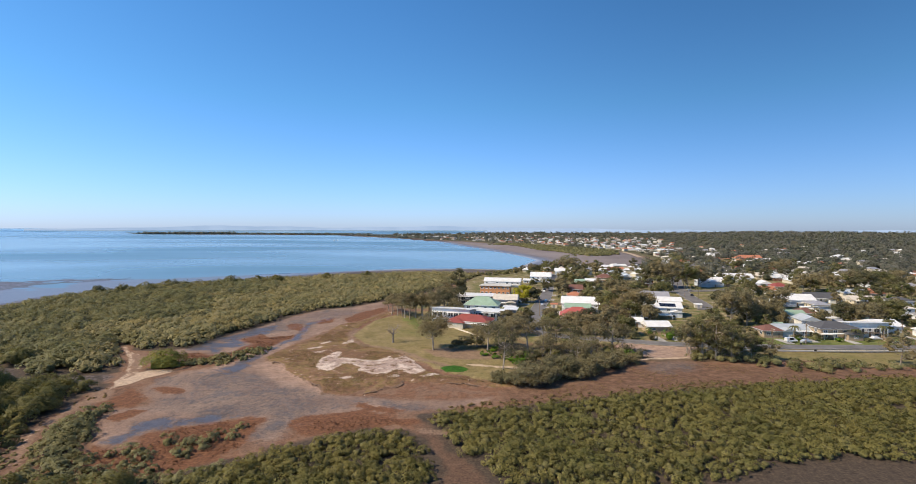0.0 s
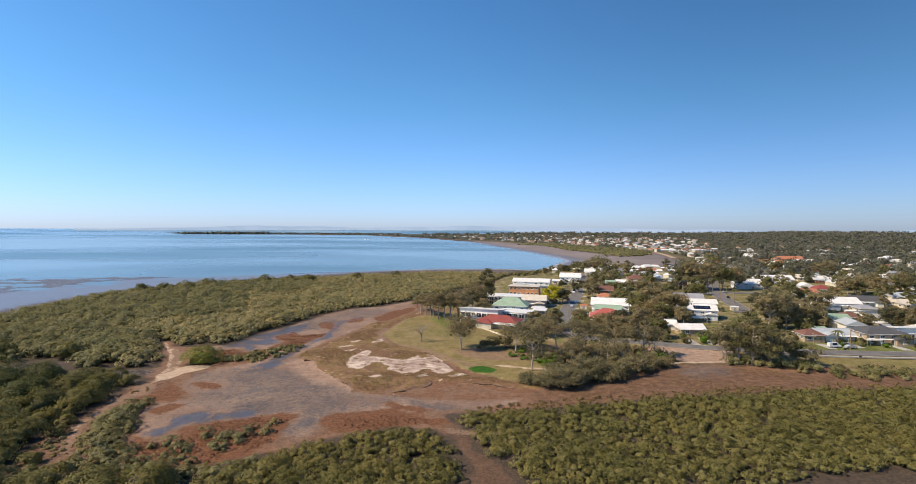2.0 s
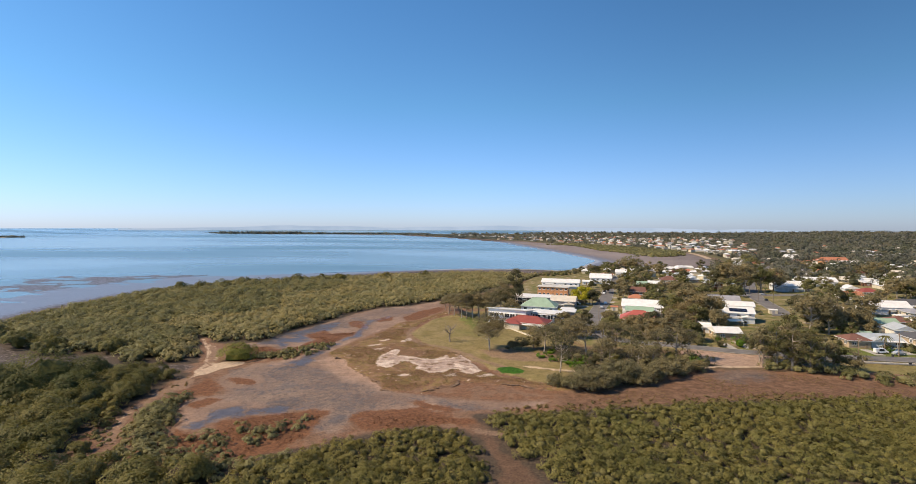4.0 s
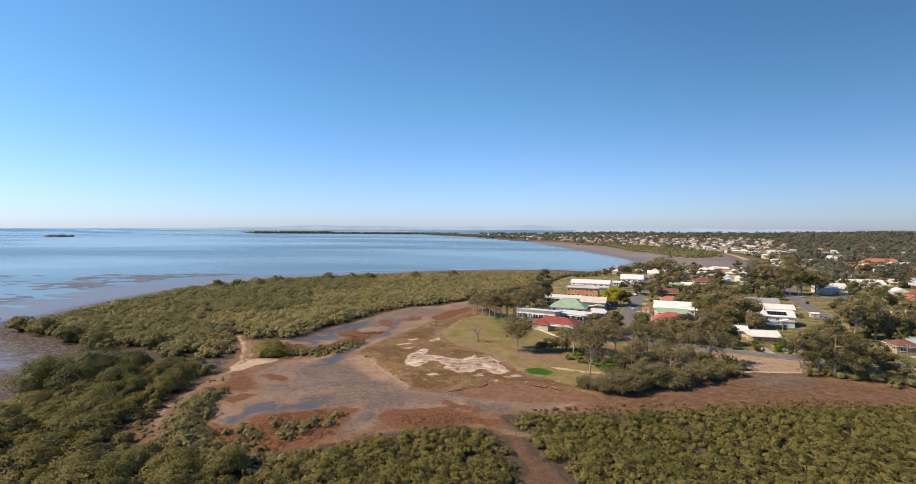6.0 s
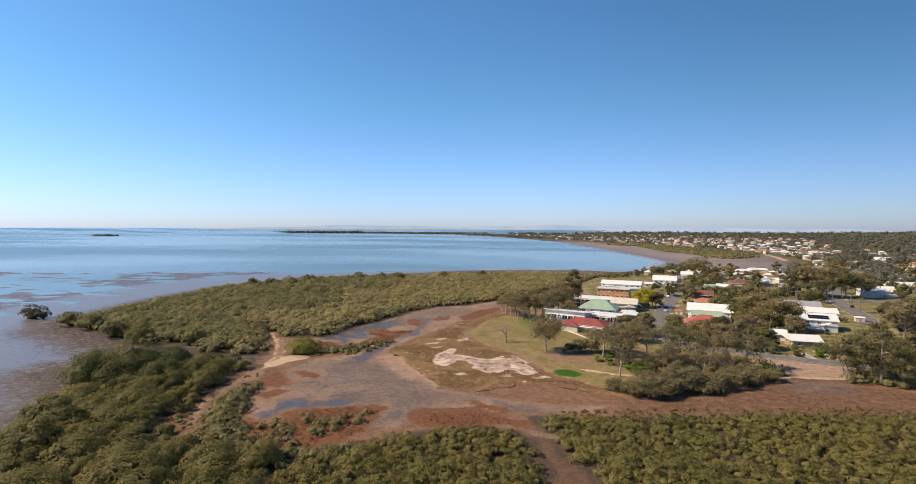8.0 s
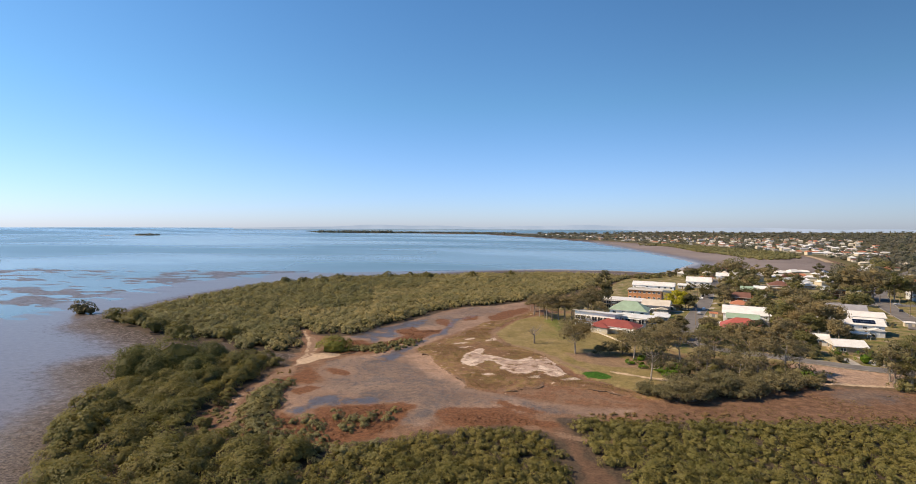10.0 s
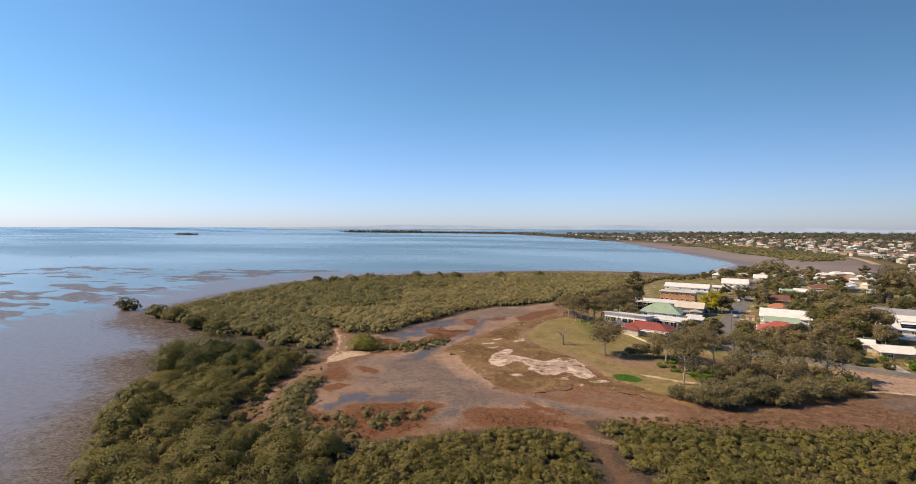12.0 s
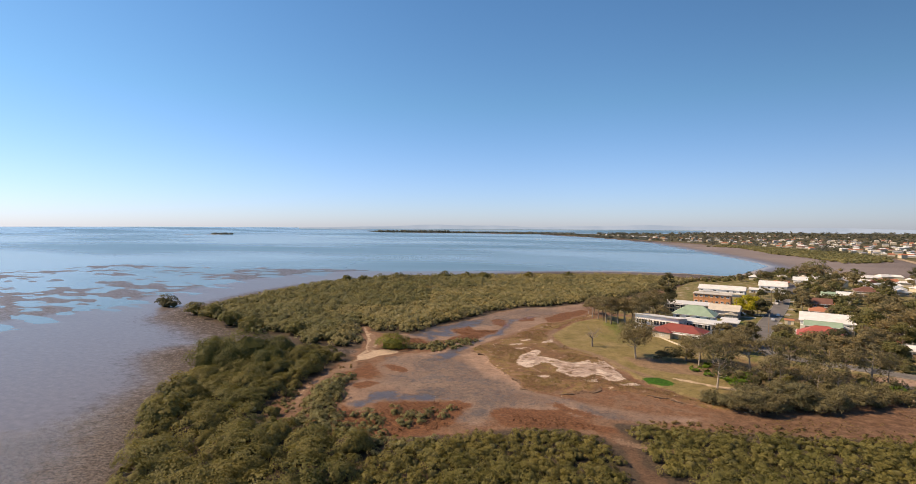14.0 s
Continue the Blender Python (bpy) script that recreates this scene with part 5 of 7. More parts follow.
    if w > 12.5 and kind in ("gable", "hip"):
        a, b, e2, r2 = w * 0.19, d / 2 + 3.2, min(eave, 3.0), 1.5
        side = -1 if int(x + y) % 2 else 1
        u = side * w * 0.27
        wing = part("wing", unit((u - a, -b, -0.4), (u + a, -d / 2 - 0.01, e2)), MAT[wall], ob)
        bm = bmesh.new()
        top = e2 + (r2 if eave < 4 else 1.1)
        solid(bm, [(u - a - 0.5, -b - 0.5, e2 - 0.08), (u + a + 0.5, -b - 0.5, e2 - 0.08), (u + a + 0.5, -d / 2 + 0.3, e2 - 0.08), (u - a - 0.5, -d / 2 + 0.3, e2 - 0.08), (u, -b + (a if kind == "hip" else -0.5), top), (u, -d / 2 + 0.3, top)],
              [(0, 1, 4), (1, 2, 5, 4), (3, 0, 4, 5), (2, 3, 5), (3, 2, 1, 0)])
        bmesh.ops.recalc_face_normals(bm, faces=bm.faces)
        part("wing_roof", bm, MAT[roof], wing)
        win = part("wing_window", WINDOW, None, wing)
        win.location = (u, -b - 0.03, e2 - 1.3)
        n_post = 3
        v0, v1 = (-w / 2, u - a - 0.3) if side > 0 else (u + a + 0.3, w / 2)
        porch = part("porch_roof", unit((v0, -d / 2 - 2.4, min(eave, 3.0) - 0.32), (v1, -d / 2 - 0.62, min(eave, 3.0) - 0.2)), MAT["trim"], ob)
        for i in range(n_post):
            pu = v0 + 0.15 + (v1 - v0 - 0.3) * i / (n_post - 1)
            part("porch_post", unit((pu - 0.06, -d / 2 - 2.3, -0.4), (pu + 0.06, -d / 2 - 2.18, min(eave, 3.0) - 0.32)), MAT["trim"], porch)
    if modern and w > 8:
        deck = part("deck", unit((-w * 0.45, -d / 2 - 1.9, eave * 0.5 - 0.2), (w * 0.25, -d / 2 - 0.02, eave * 0.5)), MAT["timber"], ob)
        for i in range(4):
            u = -w * 0.44 + i * w * 0.68 / 3
            part("post", unit((u - 0.06, -d / 2 - 1.85, -0.4), (u + 0.06, -d / 2 - 1.73, eave * 0.5 - 0.2)), MAT["trim"], deck)
        part("railing", railing(-w * 0.45, w * 0.25, -d / 2 - 1.85, eave * 0.5), MAT["dark_metal"], deck, "dark metal railing")
        part("balcony_roof", unit((-w * 0.46, -d / 2 - 2.1, eave - 0.42), (w * 0.26, -d / 2 - 1.02, eave - 0.26)), MAT["trim"], ob)
        for i in range(3):
            u = -w * 0.44 + i * w * 0.68 / 2
            part("balcony_post", unit((u - 0.05, -d / 2 - 1.84, eave * 0.5), (u + 0.05, -d / 2 - 1.74, eave - 0.42)), MAT["trim"], deck)
    return ob


def railing(x0, x1, y, z):
    bm = bmesh.new()
    box(bm, (x0, y - 0.03, z + 0.95), (x1, y + 0.03, z + 1.02))
    n = max(2, int((x1 - x0) / 0.6))
    for i in range(n + 1):
        u = x0 + (x1 - x0) * i / n
        box(bm, (u - 0.02, y - 0.02, z), (u + 0.02, y + 0.02, z + 0.95))
    return bm


HOUSES = """-1.9 252.6 20.7 11 6.6 1.6 skillion white_roof white_wall 2|17.1 258.5 16.6 10 5.2 1.0 flat white_roof white_wall 2|6.9 242.7 20.5 11 3.3 2.6 hip red_roof cream_wall 1
14.3 278 19.1 12 5.8 4.2 hip green_roof white_wall 2|11.8 317.3 23.4 12 5.5 1 flat white_roof grey_wall 2|28.5 361.6 22 10 6.4 1 flat cream_roof orange_wall 2
38.3 409.6 30.3 12 4.8 2.4 gable white_roof white_wall 1|31 309.3 14.7 14 4.6 2.4 gable cream_roof grey_wall 1|29.5 266 5.7 8 4.9 0.9 flat white_roof grey_wall 2
76.8 445.6 18.1 14 5.3 3.4 gable white_roof white_wall 2|62.7 435 6.2 8 2.8 1.1 gable white_roof white_wall 1|91.7 497.2 11.3 12 3.5 1.8 hip terracotta_roof cream_wall 1
73.9 290.9 21.3 14 4.9 3.3 gable white_roof white_wall 1|69.1 277 13.9 8 4.4 1.8 gable green_roof tan_wall 1|63.9 256.8 17.3 12 3.5 3.9 hip bright_red_roof brick_wall 1
86.4 355.3 10.6 12 5.1 2.8 gable brown_roof brick_wall 2|81.7 336.8 9.3 9 2.9 2.2 hip terracotta_roof brick_wall 1|100.1 395.2 7.1 12 5.6 2.2 gable green_roof orange_wall 2
109.7 398.1 8.1 10 5.7 2.3 gable white_roof white_wall 2|136.3 446.6 14.9 14 4.1 3.2 hip brown_roof tan_wall 1|158 482.5 23.6 14 3.9 3.2 hip blue_roof white_wall 1
111.2 515.8 14.2 12 4.2 2.6 gable white_roof white_wall 1|130.3 530.1 17.7 14 4.3 2.6 gable white_roof white_wall 1|173.6 566.4 16.9 14 3.2 2.2 gable cream_roof cream_wall 1
84 254 12 8 3.0 2.2 hip bright_red_roof brick_wall 1|89.8 242.8 6.7 7 3.0 1.6 gable white_roof white_wall 1|95.1 230 10.5 9 3.4 1.9 gable white_roof tan_wall 1|103.8 270.8 11.3 10 5 2.4 gable white_roof white_wall 2
119.4 275.5 14.7 12 4.9 2.5 gable white_roof blue_wall 2|131 321.1 17.2 12 4.1 3.4 gable grey_roof white_wall 1|131.3 305.7 19 9 4 2.1 gable white_roof white_wall 1
143 221 8.4 8 3.3 2 hip brown_roof tan_wall 1|155.6 226.1 14.7 9 2.7 2 gable blue_roof white_wall 1|171.6 220.9 17 12 4.7 2.4 hip dark_roof tan_wall 2
187.5 224.3 17.1 12 4.9 2 skillion white_roof white_wall 2|205.9 234.1 12.4 12 3.2 2.2 gable white_roof white_wall 1|181.5 262.6 12 10 3.1 2.1 gable green_roof cream_wall 1
191.4 265 8.7 10 3.7 2.1 hip brown_roof cream_wall 1|203.3 268.7 8.9 12 4.3 2.5 skillion white_roof white_wall 2|223.7 298.6 9.5 12 3 1.5 hip grey_roof cream_wall 1
217.9 267.9 12 12 4.6 2.2 skillion white_roof grey_wall 1|233.1 273.4 11.3 14 3.7 2.5 gable dark_roof brick_wall 1|217.2 312.5 22.1 12 3.9 3.2 gable white_roof blue_wall 1
246 326.9 19.3 12 3.2 3 gable dark_roof white_wall 1|266.3 317.9 15 12 3.1 2.2 gable cream_roof cream_wall 1|257.9 386.7 10.1 12 3.4 2.5 hip red_roof cream_wall 1
237 372.9 13.3 12 2.6 2.4 gable terracotta_roof white_wall 1|257.4 448.6 28.4 14 4.5 3.1 gable white_roof white_wall 1|215.4 412.3 19.7 12 4.6 3.2 gable white_roof blue_wall 1
300.9 478.6 11.5 12 3 2.9 gable cream_roof cream_wall 1|278.9 499.7 12 10 3.2 3 gable white_roof white_wall 1|348.6 502 15 12 3.1 3.1 gable white_roof white_wall 1
394.6 540.1 30 10 3.2 2.8 gable cream_roof cream_wall 1|199.1 537.2 9.7 12 3.6 2.1 gable white_roof white_wall 1|408 640.8 23 16 6.2 4 gable white_roof white_wall 2
429.9 617.7 17 12 4.5 3.3 gable white_roof cream_wall 2|441.5 730.1 28.8 18 5.4 4 gable terracotta_roof orange_wall 1|432.7 811 24.4 14 4.1 4.5 gable white_roof white_wall 1
380.7 490 11.8 10 2.9 2.5 gable white_roof blue_wall 1|246.6 250 9 12 3.9 2.4 gable grey_roof white_wall 1|216 218 9 10 3.2 2 gable white_roof white_wall 1"""
for row in HOUSES.replace("\n", "|").split("|"):
    c = row.split()
    x, y, w, d, eave, rise = (float(v) for v in c[:6])
    turn = -12.0 if x < 135 and y < 580 and y > 240 else (-2.0 if y < 240 else -8.0)
    if y < 262 and x < 30:
        turn = -20.0
    built = house(x, y, w, d, eave, rise, c[6], c[7], c[8], int(c[9]), turn)
    if (x, y) == (119.4, 275.5):
        slope = math.degrees(math.atan(rise / (d / 2 + 0.6)))
        for i in range(8):
            for j in range(2):
                v = -4.6 + j * 1.75
                pnl = part("solar_panel", unit((-0.5, -0.82, 0), (0.5, 0.82, 0.05)), MAT["solar"], built, "dark blue solar panel")
                pnl.matrix_basis = pose(-3.7 + i * 1.06, v, eave + 0.14 + (v + d / 2 + 0.6) * math.tan(radians(slope)), slope, 0, 0)

# the rest of the suburb, in loose rows between the streets
rng = np.random.default_rng(31)
placed = 0
for trial in range(3000):
    x, y = rng.uniform(150, 470), rng.uniform(246, 640)
    if placed >= 42 or x > y * 0.97 or not off_street(x, y, 8) or reach(TOWN, np.array([x]), np.array([y]))[0] < 15:
        continue
    if any(abs(x - hx) < r + 7 and abs(y - hy) < r + 6 for hx, hy, r in footprints) or math.hypot(x - 145, y - 250) < 26:
        continue
    placed += 1
    roof = ("white_roof", "grey_roof", "terracotta_roof", "white_roof", "cream_roof", "brown_roof", "white_roof", "dark_roof", "blue_roof")[placed % 9]
    wall = ("white_wall", "cream_wall", "tan_wall", "brick_wall", "blue_wall")[placed % 5]
    two = placed % 4 == 0
    house(x, y, rng.uniform(9, 14), rng.uniform(8, 11), 5.4 if two else 3.1, rng.uniform(1.9, 2.8), ("gable", "hip", "gable")[placed % 3], roof, wall, 2 if two else 1, -8 + 90 * (placed % 2) + rng.uniform(-6, 6))

# ---- fence by the park ----
fence = thing("fence", pose(0, 0, 0), "low white paling fence at the edge of the park", "fence")
fa, fb = Vector((-8.5, 247, 0.5)), Vector((10, 217, 0.5))
fd = (fb - fa) / 14
turn = math.degrees(math.atan2(fd.y, fd.x))
for i in range(15):
    p = fa + fd * i
    q = part("post", unit((-0.07, -0.07, -0.4), (0.07, 0.07, 0.95)), MAT["cream_wall"], fence)
    q.location = p
    if i < 14:
        q = part("panel", unit((0.07, -0.03, 0.05), (fd.length - 0.07, 0.03, 0.75)), MAT["cream_wall"], fence)
        q.matrix_basis = pose(p.x, p.y, p.z, 0, 0, turn)


def carport(x, y, w, d, yaw, roof):
    ob = thing("carport", pose(x, y, floor_at(x, y), 0, 0, yaw), "open steel carport with a low roof beside a house", "carport", "carports")
    part("roof", unit((-w / 2, -d / 2, 2.4), (w / 2, d / 2, 2.54), 0.02), MAT[roof], ob)
    for u in (-1, 1):
        for v in (-1, 1):
            part("post", unit((u * (w / 2 - 0.2) - 0.05, v * (d / 2 - 0.2) - 0.05, -0.3), (u * (w / 2 - 0.2) + 0.05, v * (d / 2 - 0.2) + 0.05, 2.4)), MAT["trim"], ob)


for row in "31 288 8 7 -12 white_roof|97 283 7 6 -12 white_roof|112 262 9 6 -12 white_roof|127 286 6 5 -12 white_roof|164 215 6 6 0 cream_roof|198 254 7 6 -8 white_roof|186 250 6 6 -8 cream_roof|226 252 8 6 -8 white_roof|214 252 7 6 -8 green_roof|60 269 8 5 -12 white_roof|83 298 7 5 -12 cream_roof".split("|"):
    c = row.split()
    carport(*(float(v) for v in c[:5]), c[5])


# ---- driveways, back fences, bins ----
def fence_run(ax, ay, bx, by, h, mat, label):
    ob = thing("fence", pose(ax, ay, floor_at(ax, ay), 0, 0, math.degrees(math.atan2(by - ay, bx - ax))), label, "fence", "garden fences")
    length = math.hypot(bx - ax, by - ay)
    n = max(2, int(length / 2.4))
    k = length / n
    for i in range(n + 1):
        part("post", unit((i * k - 0.06, -0.06, -0.4), (i * k + 0.06, 0.06, h + 0.1)), mat, ob)
    for i in range(n):
        part("panel", unit((i * k + 0.06, -0.025, 0.05), ((i + 1) * k - 0.06, 0.025, h)), mat, ob)
    return ob


for row in ("195 223 186 207|232 257 244 246|178 240 212 243|150 238 176 238|166 232 166 214|180 232 179 214|206 282 250 284|170 283 210 281|52 246 82 240|84 240 84 262|-6 262 12 268|22 246 30 262|90 300 122 296|125 250 150 252|"
            "240 300 280 300|100 310 122 330|60 310 78 306|26 330 46 326|212 226 212 208|198 246 226 248").split("|"):
    fence_run(*(float(v) for v in row.split()), 1.7, MAT["timber"], "weathered timber paling fence between gardens")
for row in ("46 276 7 3.2 -12|53 300 8 3.2 -12|42 312 9 4 -12|62 330 8 3 -12|70 352 8 3 -12|50 322 7 3 -12|143 210 3.2 9 0|172 210 3.4 10 0|190 212 3.2 12 0|205 214 3 16 0|98 216 5 12 0|90 214 3 10 0|156 214 3 12 0|76 392 8 3 -12|66 380 7 3 -12|82 436 8 3 -12").split("|"):
    x, y, w, d, turn = (float(v) for v in row.split())
    ob = part("driveway", unit((-w / 2, -d / 2, -0.3), (w / 2, d / 2, 0.16)), MAT["concrete"])
    ob.matrix_basis = pose(x, y, 0.5, 0, 0, turn)
    tagged(ob, "pale concrete driveway beside a house", "driveway", kind="structure")
for i, row in enumerate("187.5 205.6 green|189 205.8 green|146 203.8 green|101 209.5 green".split("|")):
    c = row.split()
    ob = thing("wheelie_bin", pose(float(c[0]), float(c[1]), 0.62, 0, 0, 10 * i), "dark plastic wheeled bin at the kerb", "bin", "bins at the kerb")
    bm = bmesh.new()
    solid(bm, [(-0.24, -0.26, 0.06), (0.24, -0.26, 0.06), (0.24, 0.26, 0.06), (-0.24, 0.26, 0.06), (-0.3, -0.36, 1.0), (0.3, -0.36, 1.0), (0.3, 0.36, 1.0), (-0.3, 0.36, 1.0)],
          [(3, 2, 1, 0), (4, 5, 6, 7), (0, 1, 5, 4), (1, 2, 6, 5), (2, 3, 7, 6), (3, 0, 4, 7)])
    part("body", bm, MAT["dark_metal"], ob)
    part("lid", unit((-0.32, -0.4, 1.0), (0.32, 0.38, 1.07), 0.02), MAT["green_roof"], ob)
    for sgn in (-1, 1):
        bm = bmesh.new()
        tube(bm, [(sgn * 0.2, 0.3, 0.1), (sgn * 0.3, 0.3, 0.1)], [0.1, 0.1], 10)
        part("wheel", bm, MAT["rubber"], ob)
sign = thing("street_sign", pose(143, 191.5, floor_at(143, 191.5)), "small dark sign on a post beside the footpath", "sign")
part("post", unit((-0.04, -0.04, -0.4), (0.04, 0.04, 1.3)), MAT["timber"], sign)
part("board", unit((-0.5, -0.09, 1.0), (0.5, -0.04, 1.7)), MAT["dark_metal"], sign)
for i, row in enumerate("26 272 4 3 grey_roof|48 250 3.5 4 cream_roof|80 280 4 5 grey_roof|112 286 4 3 white_roof|160 240 4 3 green_roof|196 248 4 3 grey_roof|176 252 5 3 cream_roof|228 286 4 3 grey_roof|60 300 4 4 terracotta_roof|20 296 5 4 cream_roof|150 300 4 3 white_roof|210 290 5 3 white_roof".split("|")):
    c = row.split()
    x, y, w, d = (float(v) for v in c[:4])
    ob = thing("shed", pose(x, y, floor_at(x, y) - 0.05, 0, 0, -10), "small steel garden shed behind a house", "shed", "garden sheds")
    part("wall", unit((-w / 2, -d / 2, -0.3), (w / 2, d / 2, 2.2)), MAT["cream_wall"], ob)
    part("roof", roof_mesh("gable", w, d, 2.3, 0.6, 0.25, 0.06), MAT[c[4]], ob)
    part("door", unit((-0.7, -d / 2 - 0.05, 0), (0.7, -d / 2 - 0.004, 1.9)), MAT["grey_roof"], ob)
    footprints.append((x, y, 3.0))


# ---- trees ----
def gum(name, x, y, h, w, leaf, bark, seed, label, count=46, size=0.40, bare=False, low=0.38, dense=1.0, lobes=None, core=0.5):
    rng = np.random.default_rng(seed)
    z = floor_at(x, y)
    ob = thing(name, pose(x, y, z), label, "tree", "trees round the houses")
    bm = bmesh.new()
    lean = rng.uniform(-0.06, 0.06, 2)
    top = h * 0.72
    r0 = (0.016 * h + 0.06) * (1.7 if bare else 1.0)
    path = [(lean[0] * k * top + 0.12 * math.sin(k * 5 + seed), lean[1] * k * top + 0.1 * math.cos(k * 4 + seed), k * top - 0.3 * (k == 0)) for k in (0, 0.2, 0.4, 0.6, 0.8, 1.0)]
    tube(bm, path, [r0 * 1.25, r0, r0 * 0.82, r0 * 0.62, r0 * 0.42, r0 * 0.2])
    ends = []
    for i in range(lobes or max(9, int(h * 0.85))):
        k = rng.uniform(low, 0.85)
        s = Vector(path[int(k * 5)]).lerp(Vector(path[min(5, int(k * 5) + 1)]), k * 5 - int(k * 5))
        a = i * 2.4 + rng.uniform(-0.5, 0.5)
        out = w / 2 * rng.uniform(0.45, 0.82)
        e = s + Vector((math.cos(a) * out, math.sin(a) * out, h * rng.uniform(0.10, 0.26)))
        e.z = min(e.z, h * 0.93)
        m = s.lerp(e, 0.5) + Vector((0, 0, -0.04 * h))
        tube(bm, [s, m, e], [r0 * 0.42, r0 * 0.28, r0 * 0.1], 4)
        if bare:
            for j in range(4):
                t = e + Vector(rng.normal(size=3)) * w * 0.16 + Vector((0, 0, 0.08 * h))
                tube(bm, [m.lerp(e, 0.3 + 0.2 * j), t], [r0 * 0.14, r0 * 0.05], 4)
        ends.append(e)
    ends.append(Vector(path[-1]) + Vector((0, 0, h * 0.14)))
    part("trunk", bm, bark, ob)
    if bare:
        return ob
    pile = Pile()
    for e in ends:
        r = w * rng.uniform(0.19, 0.28)
        if core:
            pile.add(BALL_V * (r * core, r * core, r * core * 0.72) * (1 + 0.15 * rng.normal(size=(len(BALL_V), 1))) + np.array(e), BALL_Q, 0, BALL_V + np.array([0, 0, 0.2]))
        pile.add(*clumps(rng, e, (r, r, r * 0.72), int(count * dense * 1.15), size, wild=0.6, grain=0.3))
    part("crown", pile.mesh("crown", leaf), None, ob)
    return ob


GUM_LABEL = "tall gum tree with sparse olive brown crown"
GROVE = "-38 276 13 8|-31 268 14 8|-20 268 15 8|-14 258 14 8|-8 280 15 9|-24 272 14 8|-16 276 15 9|-38 284 11 7|-6 286 15 9|0 298 14 9|-12 288 14 9|-34 271 13 7|-29 263 15 8|-26 259 15 8|-23 263 16 8|-19 261 15 8|-16 263 15 8|-12 270 15 9|-42 289 9 7|-5 293 14 10|-9 304 17 9|-2 274 10 8"
FRONT = ("8 199 10 7|12 192 13 8|16 168 15 10|22 190 14 8|28 192 13 8|34 190 14 8|40 194 13 8|45 190 12 8|51 194 13 8|55 190 12 8|61 190 14 8|66 192 11 8|20 195 10 8|35 180 10 7|49 177 10 6|"
         "90 185 14 8|94 184 17 9|98 182 17 10|103 180 15 9|109 182 12 8|103 196 14 10|162 175 13 11|115 186 9 7|29 182 9 7|42 182 10 7|58 182 9 7|70 190 9 6|13 203 9 7|17 200 11 8|74 196 10 7|31 176 10 7|44 176 9 7|86 190 11 8|110 190 10 8|96 190 14 9|100 188 15 10|106 190 13 9|92 192 13 9|113 184 10 8|118 181 8 7")
BEHIND = ("138 243 20 14|147 244 18 12|158 249 14 10|169 259 12 10|92 262 19 15|102 262 15 12|84 268 15 11|161 405 22 16|167 398 25 18|178 398 24 18|190 398 22 16|200 400 20 16|"
          "202 252 11 10|209 244 12 11|221 246 12 11|292 378 14 15|286 385 14 15|320 378 18 17|334 378 17 17|350 379 17 17|323 396 16 16|76 349 12 11|71 378 10 10|199 298 13 12|271 377 15 15|"
          "352 521 17 18|171 292 14 11|118 469 15 15|133 574 13 14|130 590 13 16|97 362 10 10|119 372 10 12|49 323 9 8|120 350 12 11|145 340 12 11|112 300 12 11|30 233 9 8|34 243 9 8|45 231 9 8|47 243 9 8|27 222 9 8|53 226 10 9|58 234 9 8|24 236 9 8|62 222 10 9|70 228 11 9|78 222 9 8|66 238 10 8|76 238 11 9|82 246 10 8|90 252 12 9|98 244 11 8|110 330 12 10|150 262 13 12|226 251 13 13|204 253 11 8|187 246 8 6|166 246 7 6|166 259 9 9|166 252 9 9|208 253 10 8|217 248 11 10")
seed = 100
for text, leaf, label in ((GROVE, "gum", GUM_LABEL), (FRONT, "gum", GUM_LABEL), (BEHIND, "gum", "broad gum tree with olive brown crown")):
    for row in text.split("|"):
        x, y, h, w = (float(v) for v in row.split())
        seed += 1
        if text is FRONT and (18 < x < 75 and h < 10 and y > 178 or 66 < x < 88 and y > 182):
            continue
        big = text is BEHIND
        m = MAT["gum" if 200 < y < 262 and 130 < x < 172 else ("gum_green" if text is FRONT and x > 80 and seed % 2 else "gum_dark" if seed % 5 == 0 else ("gum_green" if seed % 4 == 1 and big else leaf))]
        h *= 1.1 if text is FRONT and 18 < x < 112 else 1.0
        gum("gum_tree", x, y, h, w * (1.08 if text is FRONT else 1.08), m, MAT["pale_bark" if seed % 3 else "bark"], seed, label, (160 if text is FRONT else 170) if not big else 110, (0.165 if text is FRONT else 0.2) if not big else 0.31, low=(0.36 if x < 80 else 0.14) if text is FRONT else (0.4 if not big else 0.2), lobes=None if not big else int(9 + h * 0.6), core=(0.25 if x < 80 else 0.45) if text is FRONT else (0.34 if not big else 0.5))
        footprints.append((x, y, 2.0))
gum("gum_tree", -10, 195, 15.5, 13.5, MAT["gum"], MAT["pale_bark"], 71, "lone gum tree with rounded olive crown on turf", 300, 0.17, low=0.34, lobes=26, core=0.25)
gum("bare_tree", -28, 207, 9.5, 6.5, None, MAT["dead_wood"], 72, "small bare grey tree on dry turf", bare=True, low=0.45, lobes=10)
for x, y, h, w in ((3, 197.5, 5, 7), (8, 199.5, 5.5, 7), (-1, 196, 3.5, 5)):
    gum("low_tree", x, y, h, w, MAT["gum_dark"], MAT["bark"], int(80 + x), "low dark spreading tree on dry turf", 120, 0.16, low=0.05, lobes=14, core=0.3)
